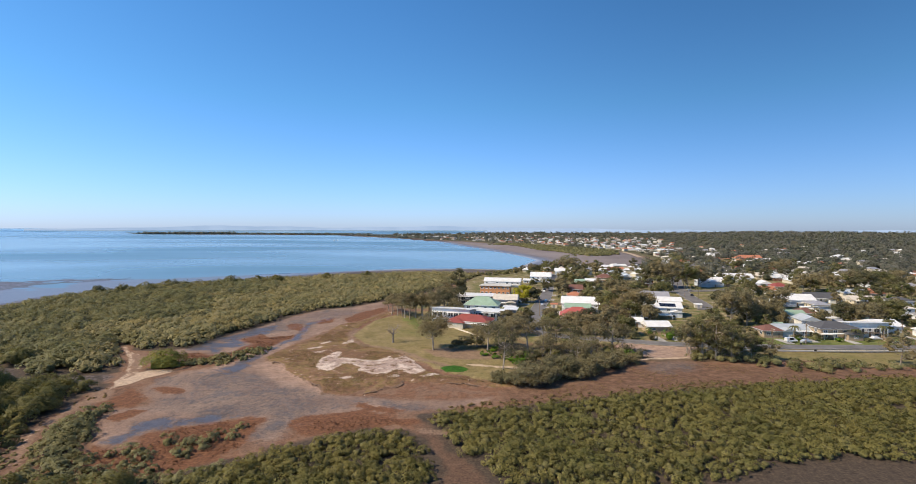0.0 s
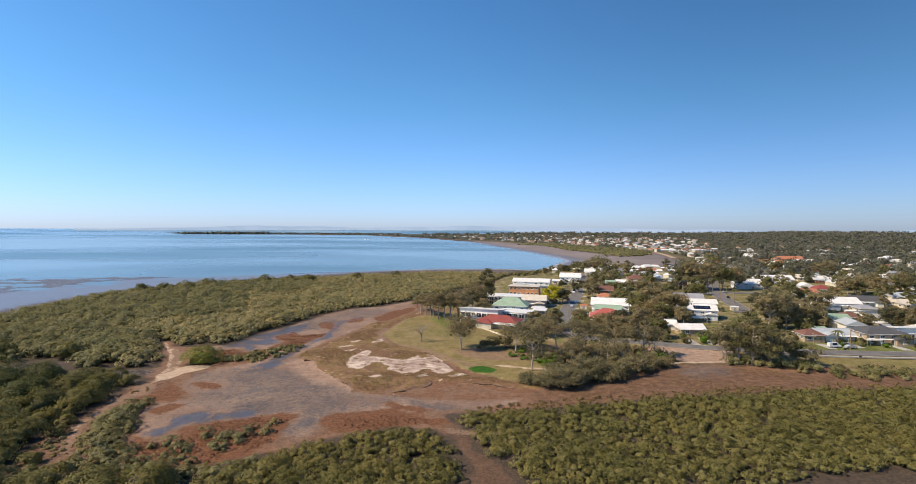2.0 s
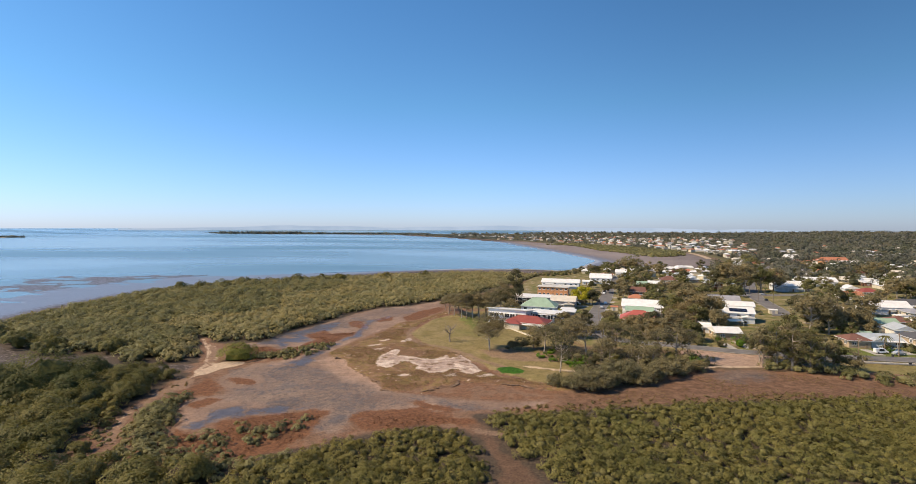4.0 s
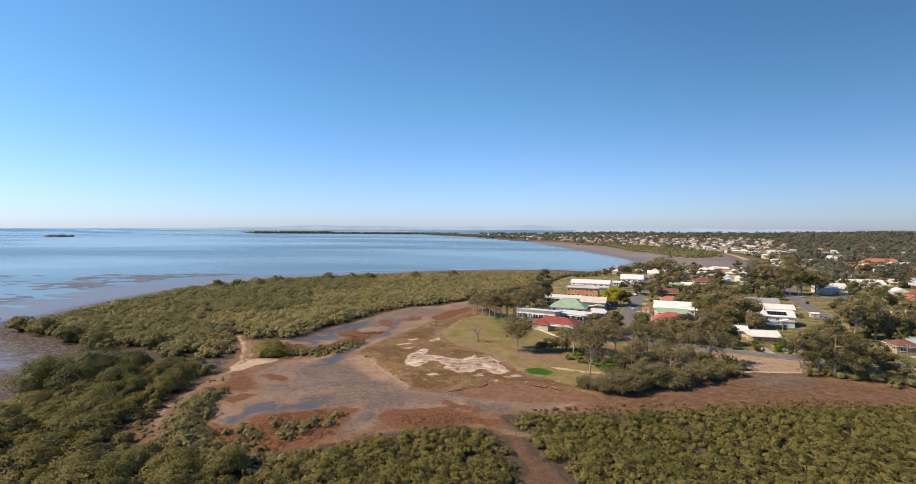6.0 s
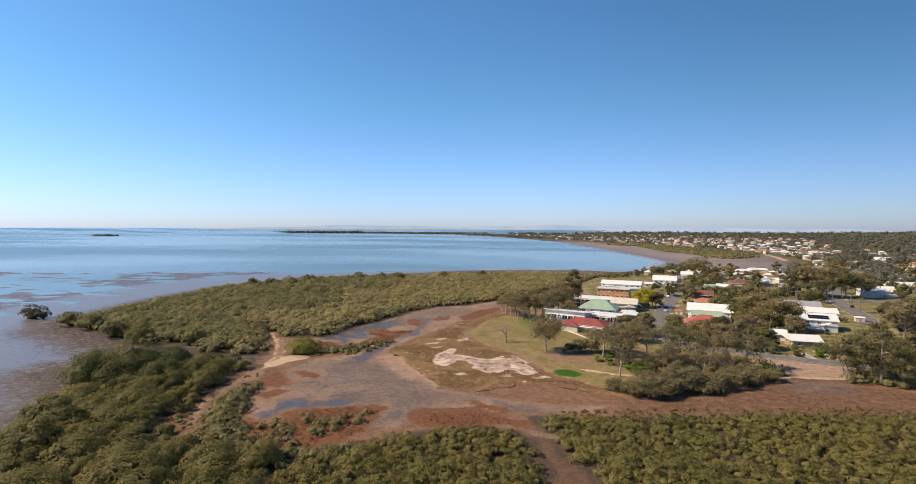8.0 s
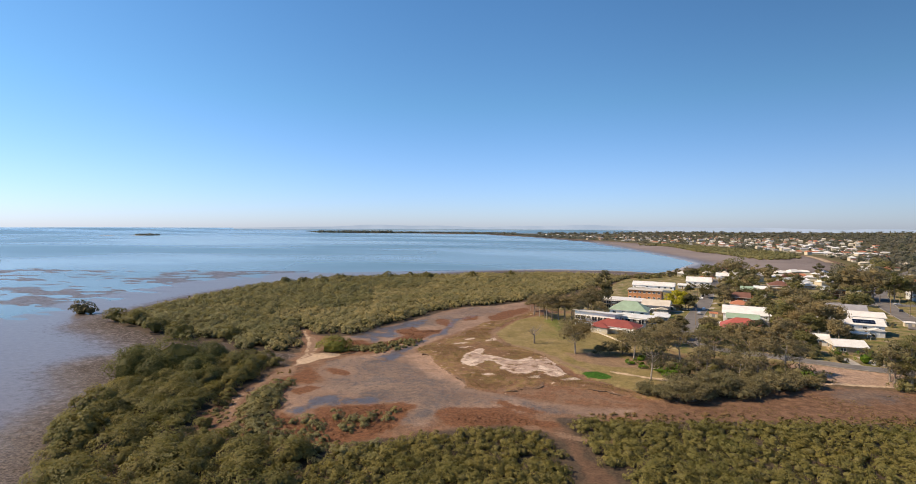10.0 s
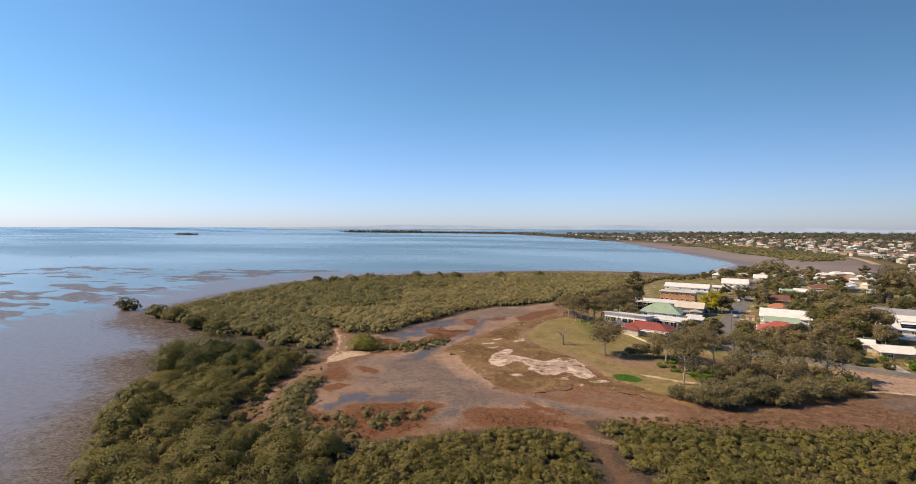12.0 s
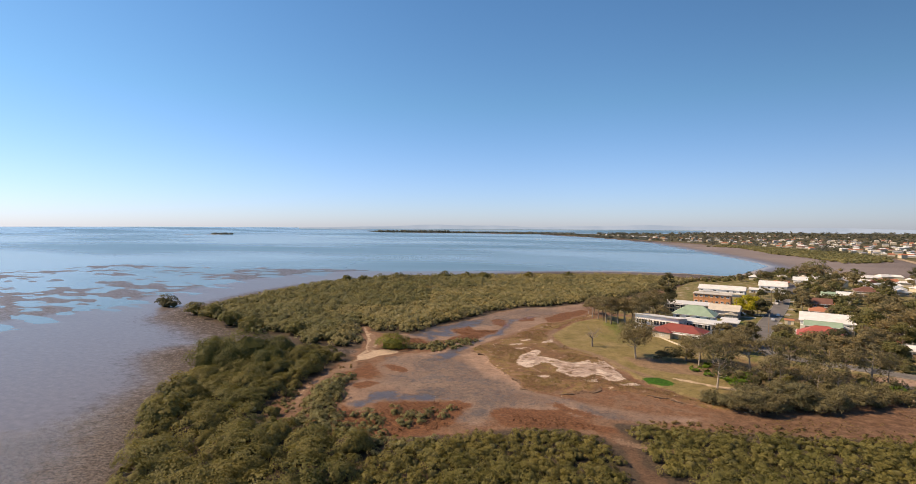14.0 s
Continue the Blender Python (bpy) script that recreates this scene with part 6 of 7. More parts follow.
gum("conifer_tree", 1, 330, 24, 11, MAT["gum_dark"], MAT["bark"], 73, "tall dark pine tree behind the houses", 80, 0.45, low=0.1, lobes=20)
gum("garden_tree", 43, 321, 11, 12, MAT["yellow_tree"], MAT["bark"], 74, "round yellow green garden tree", 280, 0.40, low=0.25, lobes=14)
gum("garden_tree", 50, 319, 10, 9, MAT["gum_dark"], MAT["bark"], 75, "dark green garden tree", 100, 0.42, low=0.2, lobes=12)


MAT["bush_bright"] = foliage("bright bush leaves", (0.105, 0.118, 0.022), (0.18, 0.19, 0.038), (0.26, 0.255, 0.065))


def shrub(name, x, y, w, h, leaf, seed, label, count=160, size=0.26, lobes=9, core=0.56):
    rng, pile = np.random.default_rng(seed), Pile()
    ob = thing(name, pose(x, y, floor_at(x, y)), label, "shrub", "")
    bush(pile, rng, 0, 0, -0.1, w, h, count, size, lobes, core, 0.2, 0.12, 0.32)
    part("crown", pile.mesh("crown", leaf), None, ob)
    bm = bmesh.new()
    for i in range(4):
        a = i * 1.6 + seed
        tube(bm, [(0.1 * math.cos(a), 0.1 * math.sin(a), -0.4), (0.12 * w * math.cos(a), 0.12 * w * math.sin(a), h * 0.3), (0.26 * w * math.cos(a), 0.26 * w * math.sin(a), h * 0.6)], [0.12, 0.08, 0.03], 5)
    part("trunk", bm, MAT["bark"], ob)
    return ob


for i, row in enumerate(("13 153 5 5|17 151 6 7|21 151 7 8|25 153 7 9|29 155 8 10|34 158 8 10|38 160 8 10|42 161 7 9|46 164 7 9|50 167 7 8|55 170 6 7|22 158 7 9|30 162 8 10|38 167 8 10|47 172 7 9|60 174 6 6|66 177 6 6").split("|")):
    x, y, w, h = (float(v) for v in row.split())
    gum("shore_tree", x + 1.5 * math.sin(i * 7.0), y + 1.2 * math.cos(i * 5.0), h * (0.64 + 0.16 * math.sin(i * 4.3)), w * (1.08 + 0.22 * math.sin(i * 3.0)), MAT["shore_leaf"],
        MAT["bark"], 300 + i, "dense olive shore tree at the mud's edge", 105, 0.155, low=0.03, lobes=26, core=0.4)
for i, row in enumerate(("109 180 6 3.6|113 177 7 3|117 175 6 3.4|121 172 7 3|126 171 8 3.6|131 170 8 4|136 172 7 3|141 172 7 3|146 173 5 2|105 182 7 4|99 181 6 3|91 182 6 3|157 171 6 2.4|172 172 5 1.6|180 174 5 1.6|115 179 5 2.5|124 175 5 2.5|134 175 5 2.6|103 179 5 2.4|150 170 5 1.8|128 167 5 2|119 169 5 2|111 173 4 1.6|164 170 4 1.4|140 167 4 1.4|96 184 7 4|92 182 6 4").split("|")):
    x, y, w, h = (float(v) for v in row.split())
    shrub("shrub", x, y, w, h, MAT["gum_green" if i % 2 else "mangrove"], 340 + i, "olive shrub on the grassy verge", 420, 0.18)
for i, row in enumerate(("78 214 6 5|86 212.5 5 4|94 213 6 5|102 212 6 4.5|72 216 7 6|109 215 7 6|116 213 6 5|70 184.5 6 4|65 181.5 6 4|80 219 6 6|98 219 5 5|112 221 6 6|84 234 4 3|100 221 5 3.5|89 222 5 3|105 226 5 4|83 226 4 3|150 211 3 2|158 212 5 3.5|161 215 4 3|167 210 3 2|180 210 3 1.6|196 211 4 2.4|176 213 4 3|206 211 4 3|152 216 4 3").split("|")):
    x, y, w, h = (float(v) for v in row.split())
    shrub("garden_shrub", x, y, w, h, MAT[("gum_green", "gum_dark", "lush")[i % 3]], 720 + i, "dense green shrub before a house", 320, 0.18, 11)
for i, row in enumerate(("24 184 7 4|31 185 7 4.5|38 186 7 4.5|45 184 7 4.5|52 184 7 4.5|58 185 7 5|64 187 7 5|28 178 6 4|40 178 6 4|54 179 6 4|18 181 5 3|68 192 6 4|36 192 6 4|48 192 6 4|60 193 6 4").split("|")):
    x, y, w, h = (float(v) for v in row.split())
    shrub("understorey_shrub", x, y, w, h, MAT[("shore_leaf", "gum_dark", "gum_green")[i % 3]], 760 + i, "dense olive shrub under gum trees", 420, 0.17, 12)
for i, row in enumerate(("11 186 4 1.6|15 183 4 1.6|20 178 5 2|24 178 5 2|22 174 4 1.5|14 192 4 2|26 183 4 2").split("|")):
    x, y, w, h = (float(v) for v in row.split())
    shrub("shrub", x, y, w, h, MAT["lush"], 370 + i, "bright green lush shrub under gum trees", 320, 0.2)
shrub("shrub", -105.5, 172, 12.5, 4.6, MAT["bush_bright"], 390, "rounded bright green bush beside sandy track", 3600, 0.2, 40, 0.8)
for i, row in enumerate(("-148.5 118.5 13 10.5|-159 130 10 8|-144 131 19 11|-135 138 11 8|-128 126 10 7.5|-139 120 11 8|-130 93 10 7|-117 80 10 7|-250 191 10 7|-232 187 10 7|-205 176 10 7|-186 171 9 7|-160 174 8 6|-264 351 9 7|-250 358 8 7|-230 385 10 8|-197 417 10 8|-179 427 8 7|-163 428 9 7|-233 363 8 7|-158 422 9 8|-120 440 9 8|-90 470 9 8").split("|")):
    x, y, w, h = (float(v) for v in row.split())
    shrub("mangrove_tree", x, y, w, h, MAT["mangrove_deep" if i < 6 else "mangrove_dark"], 400 + i, "large rounded mangrove tree at the mudflat's edge", 5200 if i < 6 else 1900, 0.21 if i < 6 else 0.28, 60 if i < 6 else 30, 0.84 if i < 6 else 0.56)
for i, (x, y, w, h) in enumerate(((-291, 203, 10.5, 8.0), (-296, 203.5, 8.5, 7.6), (-285.5, 203, 8.0, 5.6), (-290.5, 201, 9.0, 4.2))):
    shrub("mangrove_tree", x, y, w, h, MAT["gum_dark"], 410 + i, "lone dark mangrove standing in shallow water", 620, 0.26, 14)


def palm(x, y, h, seed):
    rng = np.random.default_rng(seed)
    ob = thing("palm_tree", pose(x, y, floor_at(x, y)), "slender palm tree with drooping green fronds", "tree", "garden palms")
    bm = bmesh.new()
    tube(bm, [(0, 0, -0.3), (0.1, 0.05, h * 0.5), (0.2, 0, h)], [0.24, 0.17, 0.13])
    part("trunk", bm, MAT["bark"], ob)
    for i in range(13):
        a, up = i * 2.4, rng.uniform(0.1, 0.9)
        bm = bmesh.new()
        prev = None
        for k in range(6):
            t = k / 5
            out = 2.9 * t
            zz = h + up * 1.6 * t - 2.3 * t * t
            wd = 0.42 * (1 - 0.75 * t) + 0.03
            c = Vector((0.2 + math.cos(a) * out, math.sin(a) * out, zz))
            n = Vector((-math.sin(a), math.cos(a), 0)) * wd
            row = [bm.verts.new(c + n - Vector((0, 0, wd * 0.6))), bm.verts.new(c), bm.verts.new(c - n - Vector((0, 0, wd * 0.6)))]
            if prev:
                bm.faces.new((prev[0], prev[1], row[1], row[0]))
                bm.faces.new((prev[1], prev[2], row[2], row[1]))
            prev = row
        part("frond", bm, MAT["gum_green"], ob)
    return ob


for i, row in enumerate("160 385 10|164 392 11|178 390 10|184 392 11|168 386 9|142 386 10|188 388 9|80 262 9|83 259 8|78 267 10|86 263 9|165 330 9|172 392 10|156 390 10|149 388 9|190 214 6|176 212 5|150 214 6|85 470 9".split("|")):
    palm(*(float(v) for v in row.split()), 500 + i)

# gardens and street trees, spread over the near town
rng = np.random.default_rng(77)
made = 0
for trial in range(4000):
    x, y = rng.uniform(60, 430), rng.uniform(205, 620)
    if made >= 262 or abs(x) > y * 0.98:
        continue
    if reach(TOWN, np.array([x]), np.array([y]))[0] < 6 or not off_street(x, y, 2.0):
        continue
    if y < 232 and rng.uniform() < 0.6 or 23.5 < math.degrees(math.atan2(x, y)) < 28 and 235 < y < 365:
        continue
    if any(abs(x - hx) < r + 1 and abs(y - hy) < r + 1 for hx, hy, r in footprints):
        continue
    made += 1
    h = rng.uniform(4, 9) if y < 300 else rng.uniform(6, 14)
    footprints.append((x, y, 3.0))
    gum("garden_tree", x, y, h, h * rng.uniform(0.75, 1.0), MAT[("gum", "gum_green", "gum_dark", "gum_green")[made % 4]], MAT["bark"], 1000 + made, "leafy garden tree among the houses", 50, 0.36, low=0.2, lobes=8, core=0.55)

rng = np.random.default_rng(91)
made = 0
for trial in range(2500):
    hx, hy, r = footprints[rng.integers(0, len(footprints))]
    x, y = hx + rng.uniform(-12, 12), hy + rng.uniform(-11, 7)
    if made >= 190 or not 214 < y < 420 or x < -5 or x > y * 0.97 or not off_street(x, y, 1.5):
        continue
    if any(abs(x - fx) < fr * 0.75 and abs(y - fy) < fr * 0.75 for fx, fy, fr in footprints) or reach(TOWN, np.array([x]), np.array([y]))[0] < 4:
        continue
    made += 1
    w = rng.uniform(1.6, 4.2)
    shrub("garden_shrub", x, y, w, w * rng.uniform(0.6, 0.9), MAT[("gum_green", "lush", "gum_dark", "mangrove", "gum")[made % 5]], 2000 + made, "leafy green shrub beside a house", 110, 0.24, 6)


# ---- cars, poles ----
def car_body(kind):
    bm = bmesh.new()
    long = 4.5 if kind != "van" else 4.9
    tall = 1.45 if kind != "van" else 1.95
    a = long / 2
    prof = [(-a, 0.35), (-a, 0.85), (-a * 0.92, 0.95), (-a * 0.8, 1.0), (-a * 0.52, tall), (a * 0.22, tall), (a * 0.5, 0.98), (a * 0.92, 0.85), (a, 0.7), (a, 0.35)]
    if kind == "van":
        prof = [(-a, 0.35), (-a, 1.8), (-a * 0.95, tall), (a * 0.45, tall), (a * 0.75, 1.15), (a * 0.95, 1.0), (a, 0.7), (a, 0.35)]
    sides = []
    for s in (-1, 1):
        sides.append([bm.verts.new((u, s * (0.88 if z < 1.02 else 0.72), z)) for u, z in prof])
    n = len(prof)
    for i in range(n):
        bm.faces.new((sides[0][i], sides[0][(i + 1) % n], sides[1][(i + 1) % n], sides[1][i]))
    bm.faces.new(sides[0][::-1])
    bm.faces.new(sides[1])
    bmesh.ops.recalc_face_normals(bm, faces=bm.faces)
    return bm, a, tall


def car(x, y, yaw, paint, kind, label):
    ob = thing("car", pose(x, y, 0.72, 0, 0, yaw), label, "car", "parked cars")
    bm, a, tall = car_body(kind)
    part("body", bm, MAT["paint_" + paint], ob)
    for s in (-1, 1):
        bm = bmesh.new()
        solid(bm, [(-a * 0.55, s * 0.845, 1.03), (a * 0.36, s * 0.845, 1.03), (a * 0.2, s * 0.755, tall - 0.08), (-a * 0.45, s * 0.755, tall - 0.08)], [(0, 1, 2, 3) if s < 0 else (3, 2, 1, 0)])
        bmesh.ops.solidify(bm, geom=bm.faces[:], thickness=-0.03)
        part("side_window", bm, MAT["pane"], ob)
    bm = bmesh.new()
    top_u, low_u = (a * 0.24, a * 0.47) if kind != "van" else (a * 0.48, a * 0.72)
    solid(bm, [(low_u + 0.02, -0.7, 1.03 if kind != "van" else 1.2), (low_u + 0.02, 0.7, 1.03 if kind != "van" else 1.2), (top_u + 0.02, 0.62, tall - 0.06), (top_u + 0.02, -0.62, tall - 0.06)], [(0, 1, 2, 3)])
    bmesh.ops.solidify(bm, geom=bm.faces[:], thickness=-0.03)
    part("windscreen", bm, MAT["pane"], ob)
    for u in (-a * 0.6, a * 0.62):
        for s in (-1, 1):
            bm = bmesh.new()
            tube(bm, [(u, s * 0.72, 0.33), (u, s * 0.92, 0.33)], [0.33, 0.33], 14)
            wheel = part("tyre", bm, MAT["rubber"], ob)
            bm = bmesh.new()
            tube(bm, [(u, s * 0.90, 0.33), (u, s * 0.935, 0.33)], [0.2, 0.18], 10)
            part("rim", bm, MAT["trim"], wheel)
    return ob


for row in ("59 322 78 white sedan|55 339 78 white sedan|53.5 305 80 silver sedan|40 317 -12 white van|35 316 -10 silver sedan|145 208.5 5 white van|150.5 207 8 silver sedan|171 351 70 dark sedan|69 382 77 dark sedan|"
            "66.5 371 77 white sedan|73 391 77 dark sedan|186 213 0 white sedan|183 380 5 silver sedan|56 332 78 dark sedan|100 236 80 dark sedan").split("|"):
    c = row.split()
    car(float(c[0]), float(c[1]), float(c[2]), c[3], c[4], "%s %s parked on the street" % (c[3], "van" if c[4] == "van" else "car"))


def power_pole(x, y, yaw, h=9.0):
    ob = thing("power_pole", pose(x, y, floor_at(x, y), 0, 0, yaw), "weathered grey timber power pole", "power pole", "street poles")
    bm = bmesh.new()
    tube(bm, [(0, 0, -0.4), (0, 0, h * 0.5), (0, 0, h)], [0.17, 0.15, 0.12], 8)
    part("post", bm, MAT["timber"], ob)
    for z in (h - 0.5, h - 1.4):
        arm = part("crossarm", unit((-1.1, -0.22, z - 0.06), (1.1, -0.12, z + 0.06)), MAT["timber"], ob)
        for u in (-1.0, -0.45, 0.45, 1.0):
            bm = bmesh.new()
            tube(bm, [(u, -0.17, z + 0.06), (u, -0.17, z + 0.2)], [0.05, 0.04], 6)
            part("insulator", bm, MAT["trim"], arm)
    return ob


for row in "128 195 90|149 205 90|190 205 90|163 345 20|103 452 78|121 455 78|37 314 78|64 374 78|110 196 90|232 205 90|46 270 78".split("|"):
    power_pole(*(float(v) for v in row.split()))


# ---- far shore ----
def far_place(rng, lo_az, hi_az, near, far):
    a = radians(rng.uniform(lo_az, hi_az))
    r = 1 / rng.uniform(1 / far, 1 / near)
    return math.sin(a) * r, math.cos(a) * r


SUBURB = [(352, 880), (340, 1080), (292, 1240), (190, 1520), (66, 1730), (-92, 2020), (-245, 2420), (-500, 2900), (500, 3400), (900, 2400), (760, 1500), (520, 880)]
far_spots = []


def far_houses(name, label, count, roof, seed, zones, big=1.0):
    rng = np.random.default_rng(seed)
    walls, tops = Pile(), Pile()
    n = 0
    for trial in range(count * 12):
        lo, hi, near, far, poly = zones[trial % len(zones)]
        x, y = far_place(rng, lo, hi, near, far)
        if n >= count or reach(poly, np.array([x]), np.array([y]))[0] < 12 or not off_street(x, y, 8):
            continue
        if any(abs(x - ox) < 15 and abs(y - oy) < 15 for ox, oy in far_spots[-400:]):
            continue
        n += 1
        far_spots.append((x, y))
        z = floor_at(x, y)
        w, d, h, up = big * rng.uniform(9, 15), big * rng.uniform(7, 9), rng.choice([2.8, 3.0, 3.2, 5.4]), rng.uniform(1.4, 2.4)
        t = rng.choice([-0.2, 1.37, 0.4]) + rng.uniform(-0.1, 0.1)
        c, s = math.cos(t), math.sin(t)
        a, b = w / 2, d / 2
        p = np.array([(-a, -b, -1), (a, -b, -1), (a, b, -1), (-a, b, -1), (-a, -b, h), (a, -b, h), (a, b, h), (-a, b, h)])
        rot = np.array([[c, s, 0], [-s, c, 0], [0, 0, 1]])
        walls.add(p @ rot + (x, y, z), np.array([(0, 1, 5), (0, 5, 4), (1, 2, 6), (1, 6, 5), (2, 3, 7), (2, 7, 6), (3, 0, 4), (3, 4, 7)]))
        a, b = a + 0.6, b + 0.6
        p = np.array([(-a, -b, h), (a, -b, h), (a, b, h), (-a, b, h), (-a * 0.6, 0, h + up), (a * 0.6, 0, h + up)])
        tops.add(p @ rot + (x, y, z), np.array([(0, 1, 5), (0, 5, 4), (2, 3, 4), (2, 4, 5), (1, 2, 5), (3, 0, 4)]))
    ob = tagged(new(name, walls.mesh(name, MAT["cream_wall"])), label, "houses", kind="stuff")
    top = new("roof", tops.mesh("roof", MAT[roof]))
    top.parent = ob
    return ob


FAR_ZONES = [(-4, 24, 850, 3400, SUBURB), (-4, 24, 1100, 2600, SUBURB), (14, 46, 520, 1500, TOWN), (7, 21, 545, 700, TOWN)]
far_houses("far_houses", "rows of small far houses with white roofs", 160, "white_roof", 21, FAR_ZONES)
far_houses("far_houses", "rows of small far houses with terracotta roofs", 110, "terracotta_roof", 22, FAR_ZONES[:2] + FAR_ZONES[:2] + FAR_ZONES[2:])
far_houses("far_houses", "rows of small far houses with grey roofs", 100, "grey_roof", 23, FAR_ZONES)
far_houses("far_houses", "rows of small far houses with cream roofs", 60, "cream_roof", 24, FAR_ZONES)
far_houses("far_houses", "small far houses with red tile roofs", 30, "brown_roof", 26, FAR_ZONES)
LONG_ROOFS = [(345, 985), (352, 1060), (420, 1120), (470, 1010), (400, 940)]
far_houses("far_halls", "long white roofed halls near the far shore", 9, "white_roof", 27, [(14, 28, 900, 1200, LONG_ROOFS)], 2.0)
COAST = [(-880, 3310), (-530, 2890), (-245, 2410), (-95, 2020), (60, 2100), (-90, 2520), (-380, 3000), (-800, 3420)]
far_houses("headland_houses", "small white houses on the far headland", 40, "white_roof", 25, [(-18, 2, 2300, 3500, COAST)])


# ---- far trees: none over a far house, few in front of it ----
hx, hy = np.array([s[0] for s in far_spots]), np.array([s[1] for s in far_spots])
hr = np.hypot(hx, hy)


def blocked(x, y):
    """True where a crown would stand on a far house or hide it."""
    r = math.hypot(x, y)
    aside = np.abs(hx * y - hy * x) / r
    shield = 20 + r * 0.06 if r < 850 else 12 + r * 0.03
    return bool(((aside < 9) & (hr - r < shield) & (hr - r > -9)).any())


rng = np.random.default_rng(5)
piles = [Pile(), Pile()]
spots = np.array([far_place(rng, -3, 46, 540, 2600) for _ in range(4600)] + [far_place(rng, -8, 46, 2000, 4700) for _ in range(1900)])
sx, sy = spots[:, 0], spots[:, 1]
in_suburb = reach(SUBURB, sx, sy)
bayside = (np.degrees(np.arctan2(sx, sy)) < 21) & (np.hypot(sx, sy) < 780)
ok = (reach(TOWN, sx, sy) > 14) & ((in_suburb < 0) | (rng.uniform(size=len(sx)) < 0.5)) & ~bayside
ok &= np.array([off_street(x, y, 5) for x, y in spots]) & (np.hypot(sx - 432, sy - 720) > 30)
sx, sy, in_suburb = sx[ok], sy[ok], in_suburb[ok]
for x, y, z, inside in zip(sx, sy, ground_height(sx, sy), in_suburb):
    r = math.hypot(x, y)
    if r < 2300 and blocked(x, y):
        continue
    w = rng.uniform(9, 19) * (1 + r / 5000)
    h = rng.uniform(8, 16) if inside < 0 else rng.uniform(3.5, 7)
    n = 110 if r < 900 else (56 if r < 1500 else (26 if r < 2200 else 12))
    s = 0.75 if r < 900 else (1.15 if r < 1500 else (1.7 if r < 2200 else 2.6))
    bush(piles[int(wobble(np.array([x]), np.array([y]), 60, 3.0)[0] + rng.normal() * 0.5 > 0.25)], rng, x, y, z, w, h, n, s, 5, 0.5, 0.2)
tagged(new("far_woods", piles[0].mesh("far_woods", MAT["far_gum_haze"])), "olive gum woods, greyed by haze, between far houses", "woods", kind="stuff")
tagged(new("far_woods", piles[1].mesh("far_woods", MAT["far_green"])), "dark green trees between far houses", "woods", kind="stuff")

rng, pile = np.random.default_rng(15), Pile()
BAYSIDE = [(20, 506), (60, 548), (100, 590), (160, 612), (230, 622), (262, 668), (285, 720), (300, 700), (245, 612), (170, 598), (112, 578), (80, 545), (40, 500)]
px, py = strew(rng, BAYSIDE, 7)
for x, y in zip(px, py):
    if rng.uniform() < 0.7:
        bush(pile, rng, x, y, floor_at(x, y) - 0.2, rng.uniform(5, 9), rng.uniform(2, 4.5), 60, 0.6, 6)
for x, y, w, h in ((146, 622, 22, 17), (140, 628, 16, 13), (300, 660, 20, 13), (312, 690, 20, 14)):
    bush(pile, rng, x, y, floor_at(x, y) - 0.2, w, h, 700, 0.6, 16)
tagged(new("bayside_scrub", pile.mesh("bayside_scrub", MAT["bay_scrub"])), "low olive scrub along the bay's edge", "scrub", kind="stuff")

ribbon("beach", [(347, 1010), (332, 912), (312, 822)], 9, 0.35, MAT["dirt"], "pale sandy strip along the far shore", "beach", 1.5)

rng, pile = np.random.default_rng(6), Pile()
FAR_BELT = [(86, 1435), (158, 1366), (185, 1081), (213, 996), (228, 856), (266, 865), (306, 906), (322, 1040), (278, 1186), (229, 1330), (175, 1470)]
px, py = strew(rng, FAR_BELT, 11)
for x, y in zip(px, py):
    bush(pile, rng, x, y, -0.2, 15, rng.uniform(4, 6), 40, 1.0, 6)
tagged(new("far_mangroves", pile.mesh("far_mangroves", MAT["mangrove"])), "olive mangrove belt on the far tidal flat", "mangroves", kind="stuff")

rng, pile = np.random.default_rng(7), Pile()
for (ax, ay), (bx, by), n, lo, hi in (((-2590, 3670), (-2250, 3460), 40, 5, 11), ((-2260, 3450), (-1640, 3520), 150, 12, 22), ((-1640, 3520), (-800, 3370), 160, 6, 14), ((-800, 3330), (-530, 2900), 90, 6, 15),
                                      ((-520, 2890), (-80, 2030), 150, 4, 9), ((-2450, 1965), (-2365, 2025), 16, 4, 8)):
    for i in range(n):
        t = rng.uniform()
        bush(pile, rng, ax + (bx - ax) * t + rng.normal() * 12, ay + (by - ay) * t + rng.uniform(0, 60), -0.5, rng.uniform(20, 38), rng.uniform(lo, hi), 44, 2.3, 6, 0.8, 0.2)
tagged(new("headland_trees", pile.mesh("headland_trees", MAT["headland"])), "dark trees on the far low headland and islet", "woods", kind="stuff")

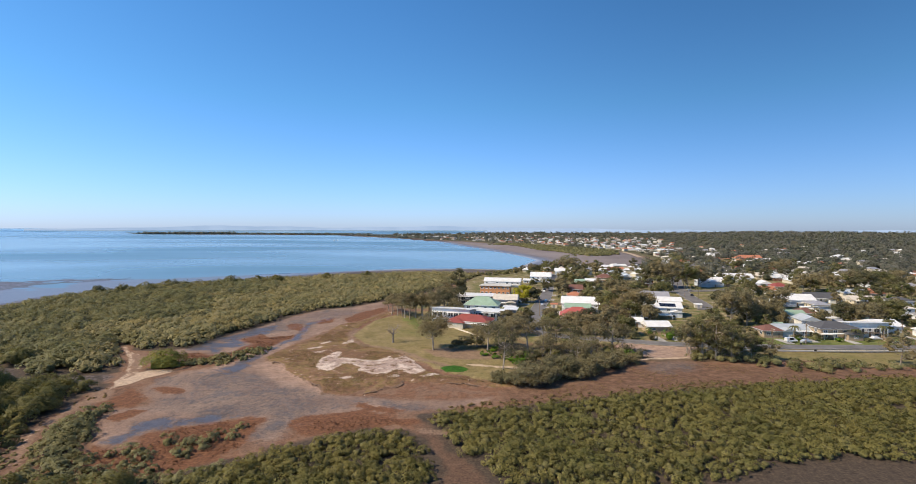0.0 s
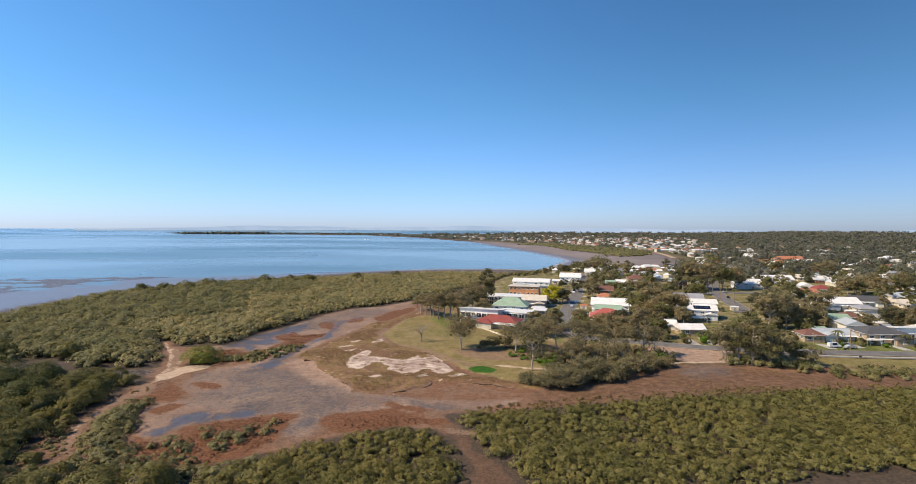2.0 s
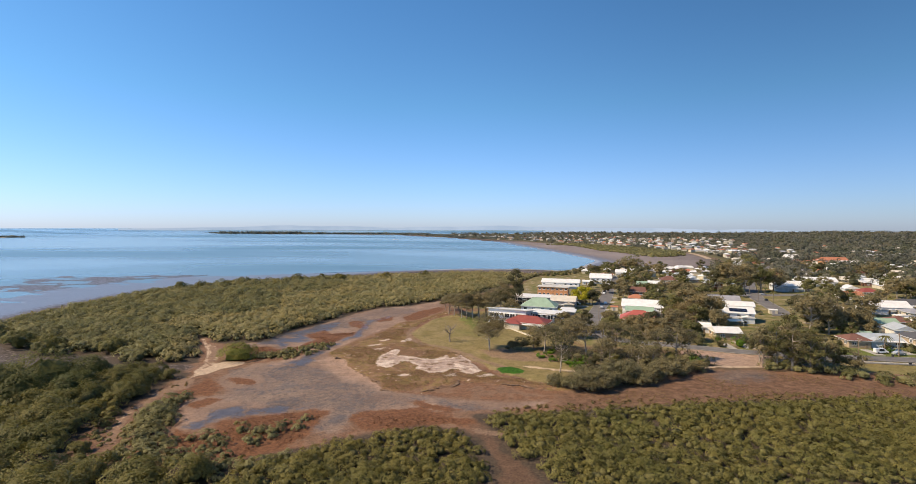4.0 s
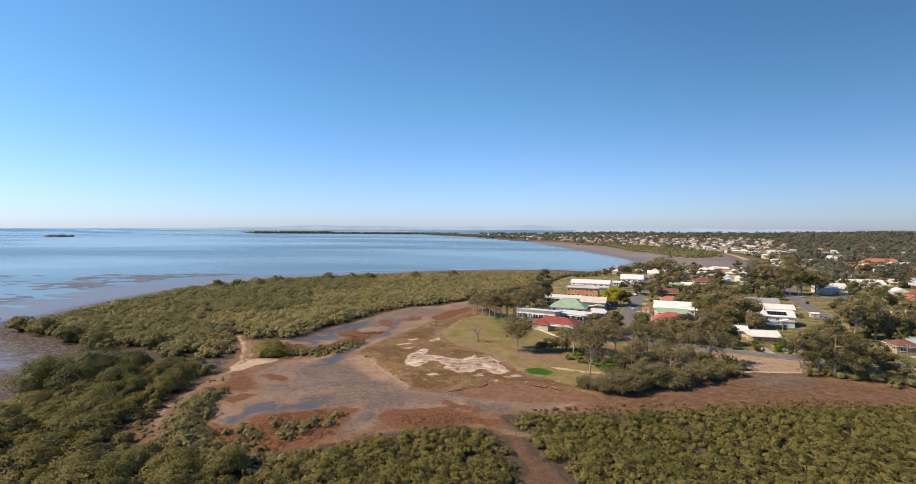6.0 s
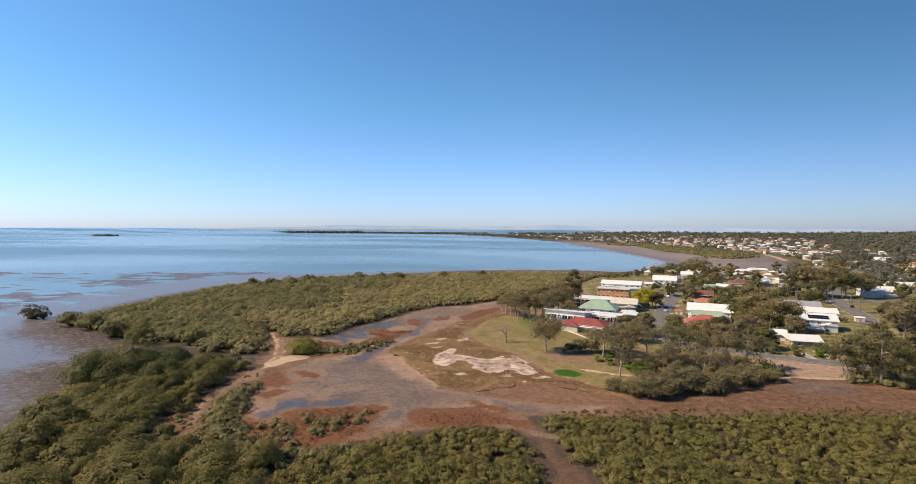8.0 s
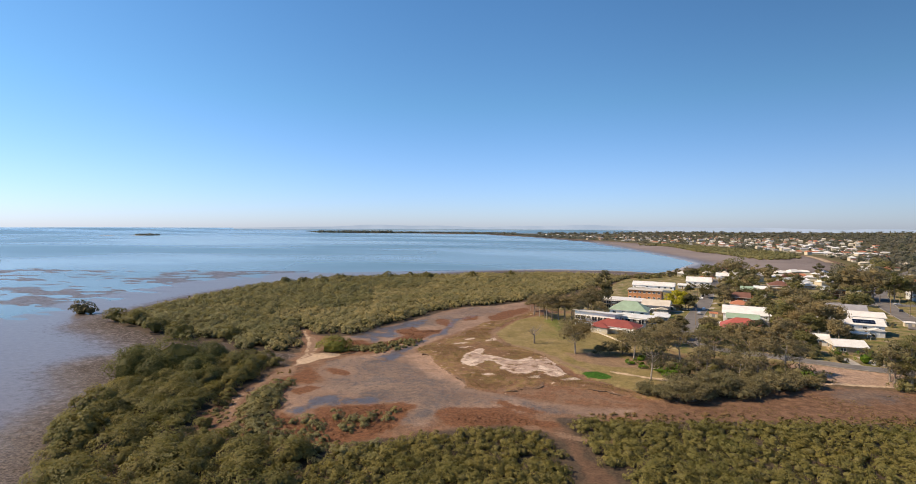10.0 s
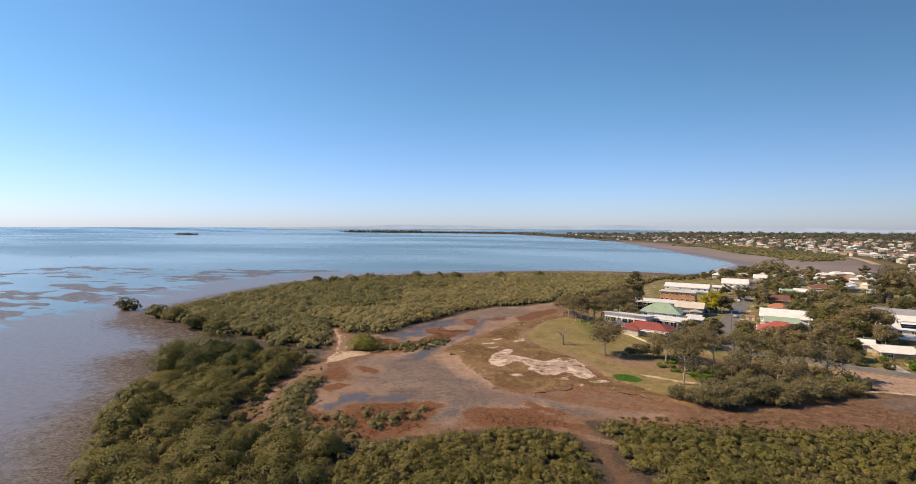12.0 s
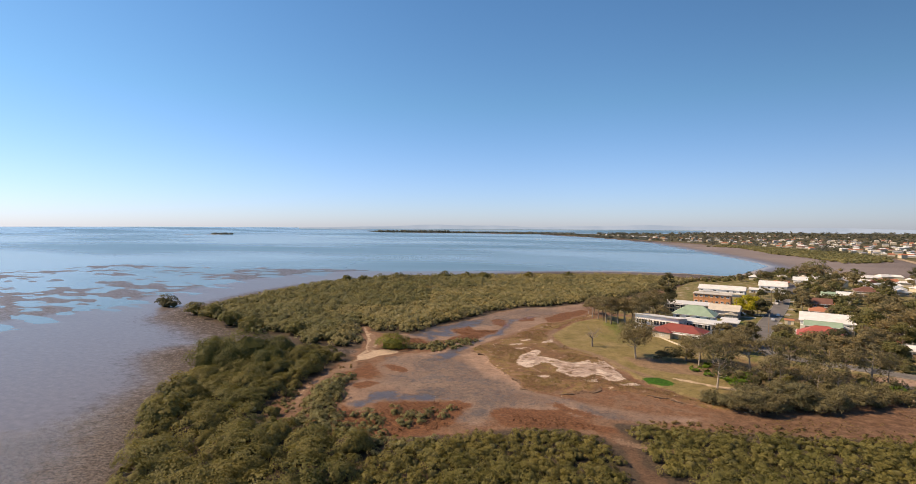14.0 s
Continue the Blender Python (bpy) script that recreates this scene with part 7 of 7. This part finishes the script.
bm = bmesh.new()
for ax, ay, bx, by in ((-2480, 1930, -2350, 2040), (-2580, 1868, -2480, 1940)):
    d = Vector((bx - ax, by - ay, 0))
    n = Vector((-d.y, d.x, 0)).normalized() * 22
    c = [(ax, ay), (ax + d.x * 0.5 + n.x, ay + d.y * 0.5 + n.y), (bx, by), (ax + d.x * 0.5 - n.x, ay + d.y * 0.5 - n.y)]
    solid(bm, [(*p, -1.5) for p in c] + [(ax + d.x / 2, ay + d.y / 2, 1.4)], [(0, 4, 3), (3, 4, 2), (2, 4, 1), (1, 4, 0), (0, 1, 2, 3)])
tagged(part("islet", bm, MAT["dirt"]), "low sandy islet in the bay", "island", kind="structure")


# distant hills beyond the bay, and the far rim of the land; a backdrop that glows
bm = bmesh.new()
for near, base_h, lo, hi, seed_h in ((4840, 58, -42, 20, 3.0), (4790, 30, 2, 60, 8.0)):
    prev = None
    for i in range(161):
        a = radians(lo + (hi - lo) * i / 160)
        fade = min(1, i / 30, (160 - i) / 30)
        h = min(36, base_h) + fade * (base_h - min(36, base_h) + 8 * math.sin(i * 0.11 + seed_h) + 4 * math.sin(i * 0.29 + seed_h) + 1.0 * math.sin(i * 1.1))
        p = [bm.verts.new((math.sin(a) * r, math.cos(a) * r, z)) for r, z in ((near, 0), (near + 60, h), (near + 110, 0))]
        if prev:
            bm.faces.new((prev[0], p[0], p[1], prev[1]))
            bm.faces.new((prev[1], p[1], p[2], prev[2]))
        prev = p
bmesh.ops.recalc_face_normals(bm, faces=bm.faces)
# emission stands in for the pale haze in front of the hills
MAT["hill"], nt, b = empty_material("far hills with haze glow", 1.0, 0.0, 0.0)
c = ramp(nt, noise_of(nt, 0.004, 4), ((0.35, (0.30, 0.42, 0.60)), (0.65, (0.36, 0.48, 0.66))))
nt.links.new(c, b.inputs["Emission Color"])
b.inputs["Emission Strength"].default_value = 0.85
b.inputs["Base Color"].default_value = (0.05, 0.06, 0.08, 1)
tagged(part("backdrop", bm, MAT["hill"]), "distant hills on the horizon, pale blue haze as glow", "hills", kind="structure")


# ---- on the water ----
def boat(x, y, yaw):
    ob = thing("boat", pose(x, y, -0.3, 0, 0, yaw), "small white boat moored in the bay", "boat", "moored boats")
    bm = bmesh.new()
    solid(bm, [(-4, -1.2, -0.3), (2.5, -1.2, -0.3), (5, 0, -0.3), (2.5, 1.2, -0.3), (-4, 1.2, -0.3), (-4, -1.6, 1.2), (2.8, -1.6, 1.3), (6, 0, 1.5), (2.8, 1.6, 1.3), (-4, 1.6, 1.2)],
          [(4, 3, 2, 1, 0), (5, 6, 7, 8, 9), (0, 1, 6, 5), (1, 2, 7, 6), (2, 3, 8, 7), (3, 4, 9, 8), (4, 0, 5, 9)])
    part("hull", bm, MAT["trim"], ob)
    part("cabin", unit((-2.2, -1.0, 1.2), (1.4, 1.0, 2.7), 0.2), MAT["trim"], ob)
    bm = bmesh.new()
    tube(bm, [(0, 0, 2.6), (0, 0, 9)], [0.1, 0.06], 6)
    part("mast", bm, MAT["dark_metal"], ob)


for row in "-853 1891 20|-478 1919 -10|-492 1925 40".split("|"):
    boat(*(float(v) for v in row.split()))
for row in "-1081 974|-1091 1087|-837 471|-826 474|-861 511".split("|"):
    x, y = (float(v) for v in row.split())
    ob = thing("channel_marker", pose(x, y, -1.5), "dark timber channel marker post in the bay", "marker post", "channel markers")
    bm = bmesh.new()
    tube(bm, [(0, 0, 0), (0, 0, 2.3)], [0.28, 0.24], 8)
    part("post", bm, MAT["timber"], ob)
    part("board", unit((-0.55, -0.34, 2.0), (0.55, -0.26, 2.8)), MAT["dark_metal"], ob)
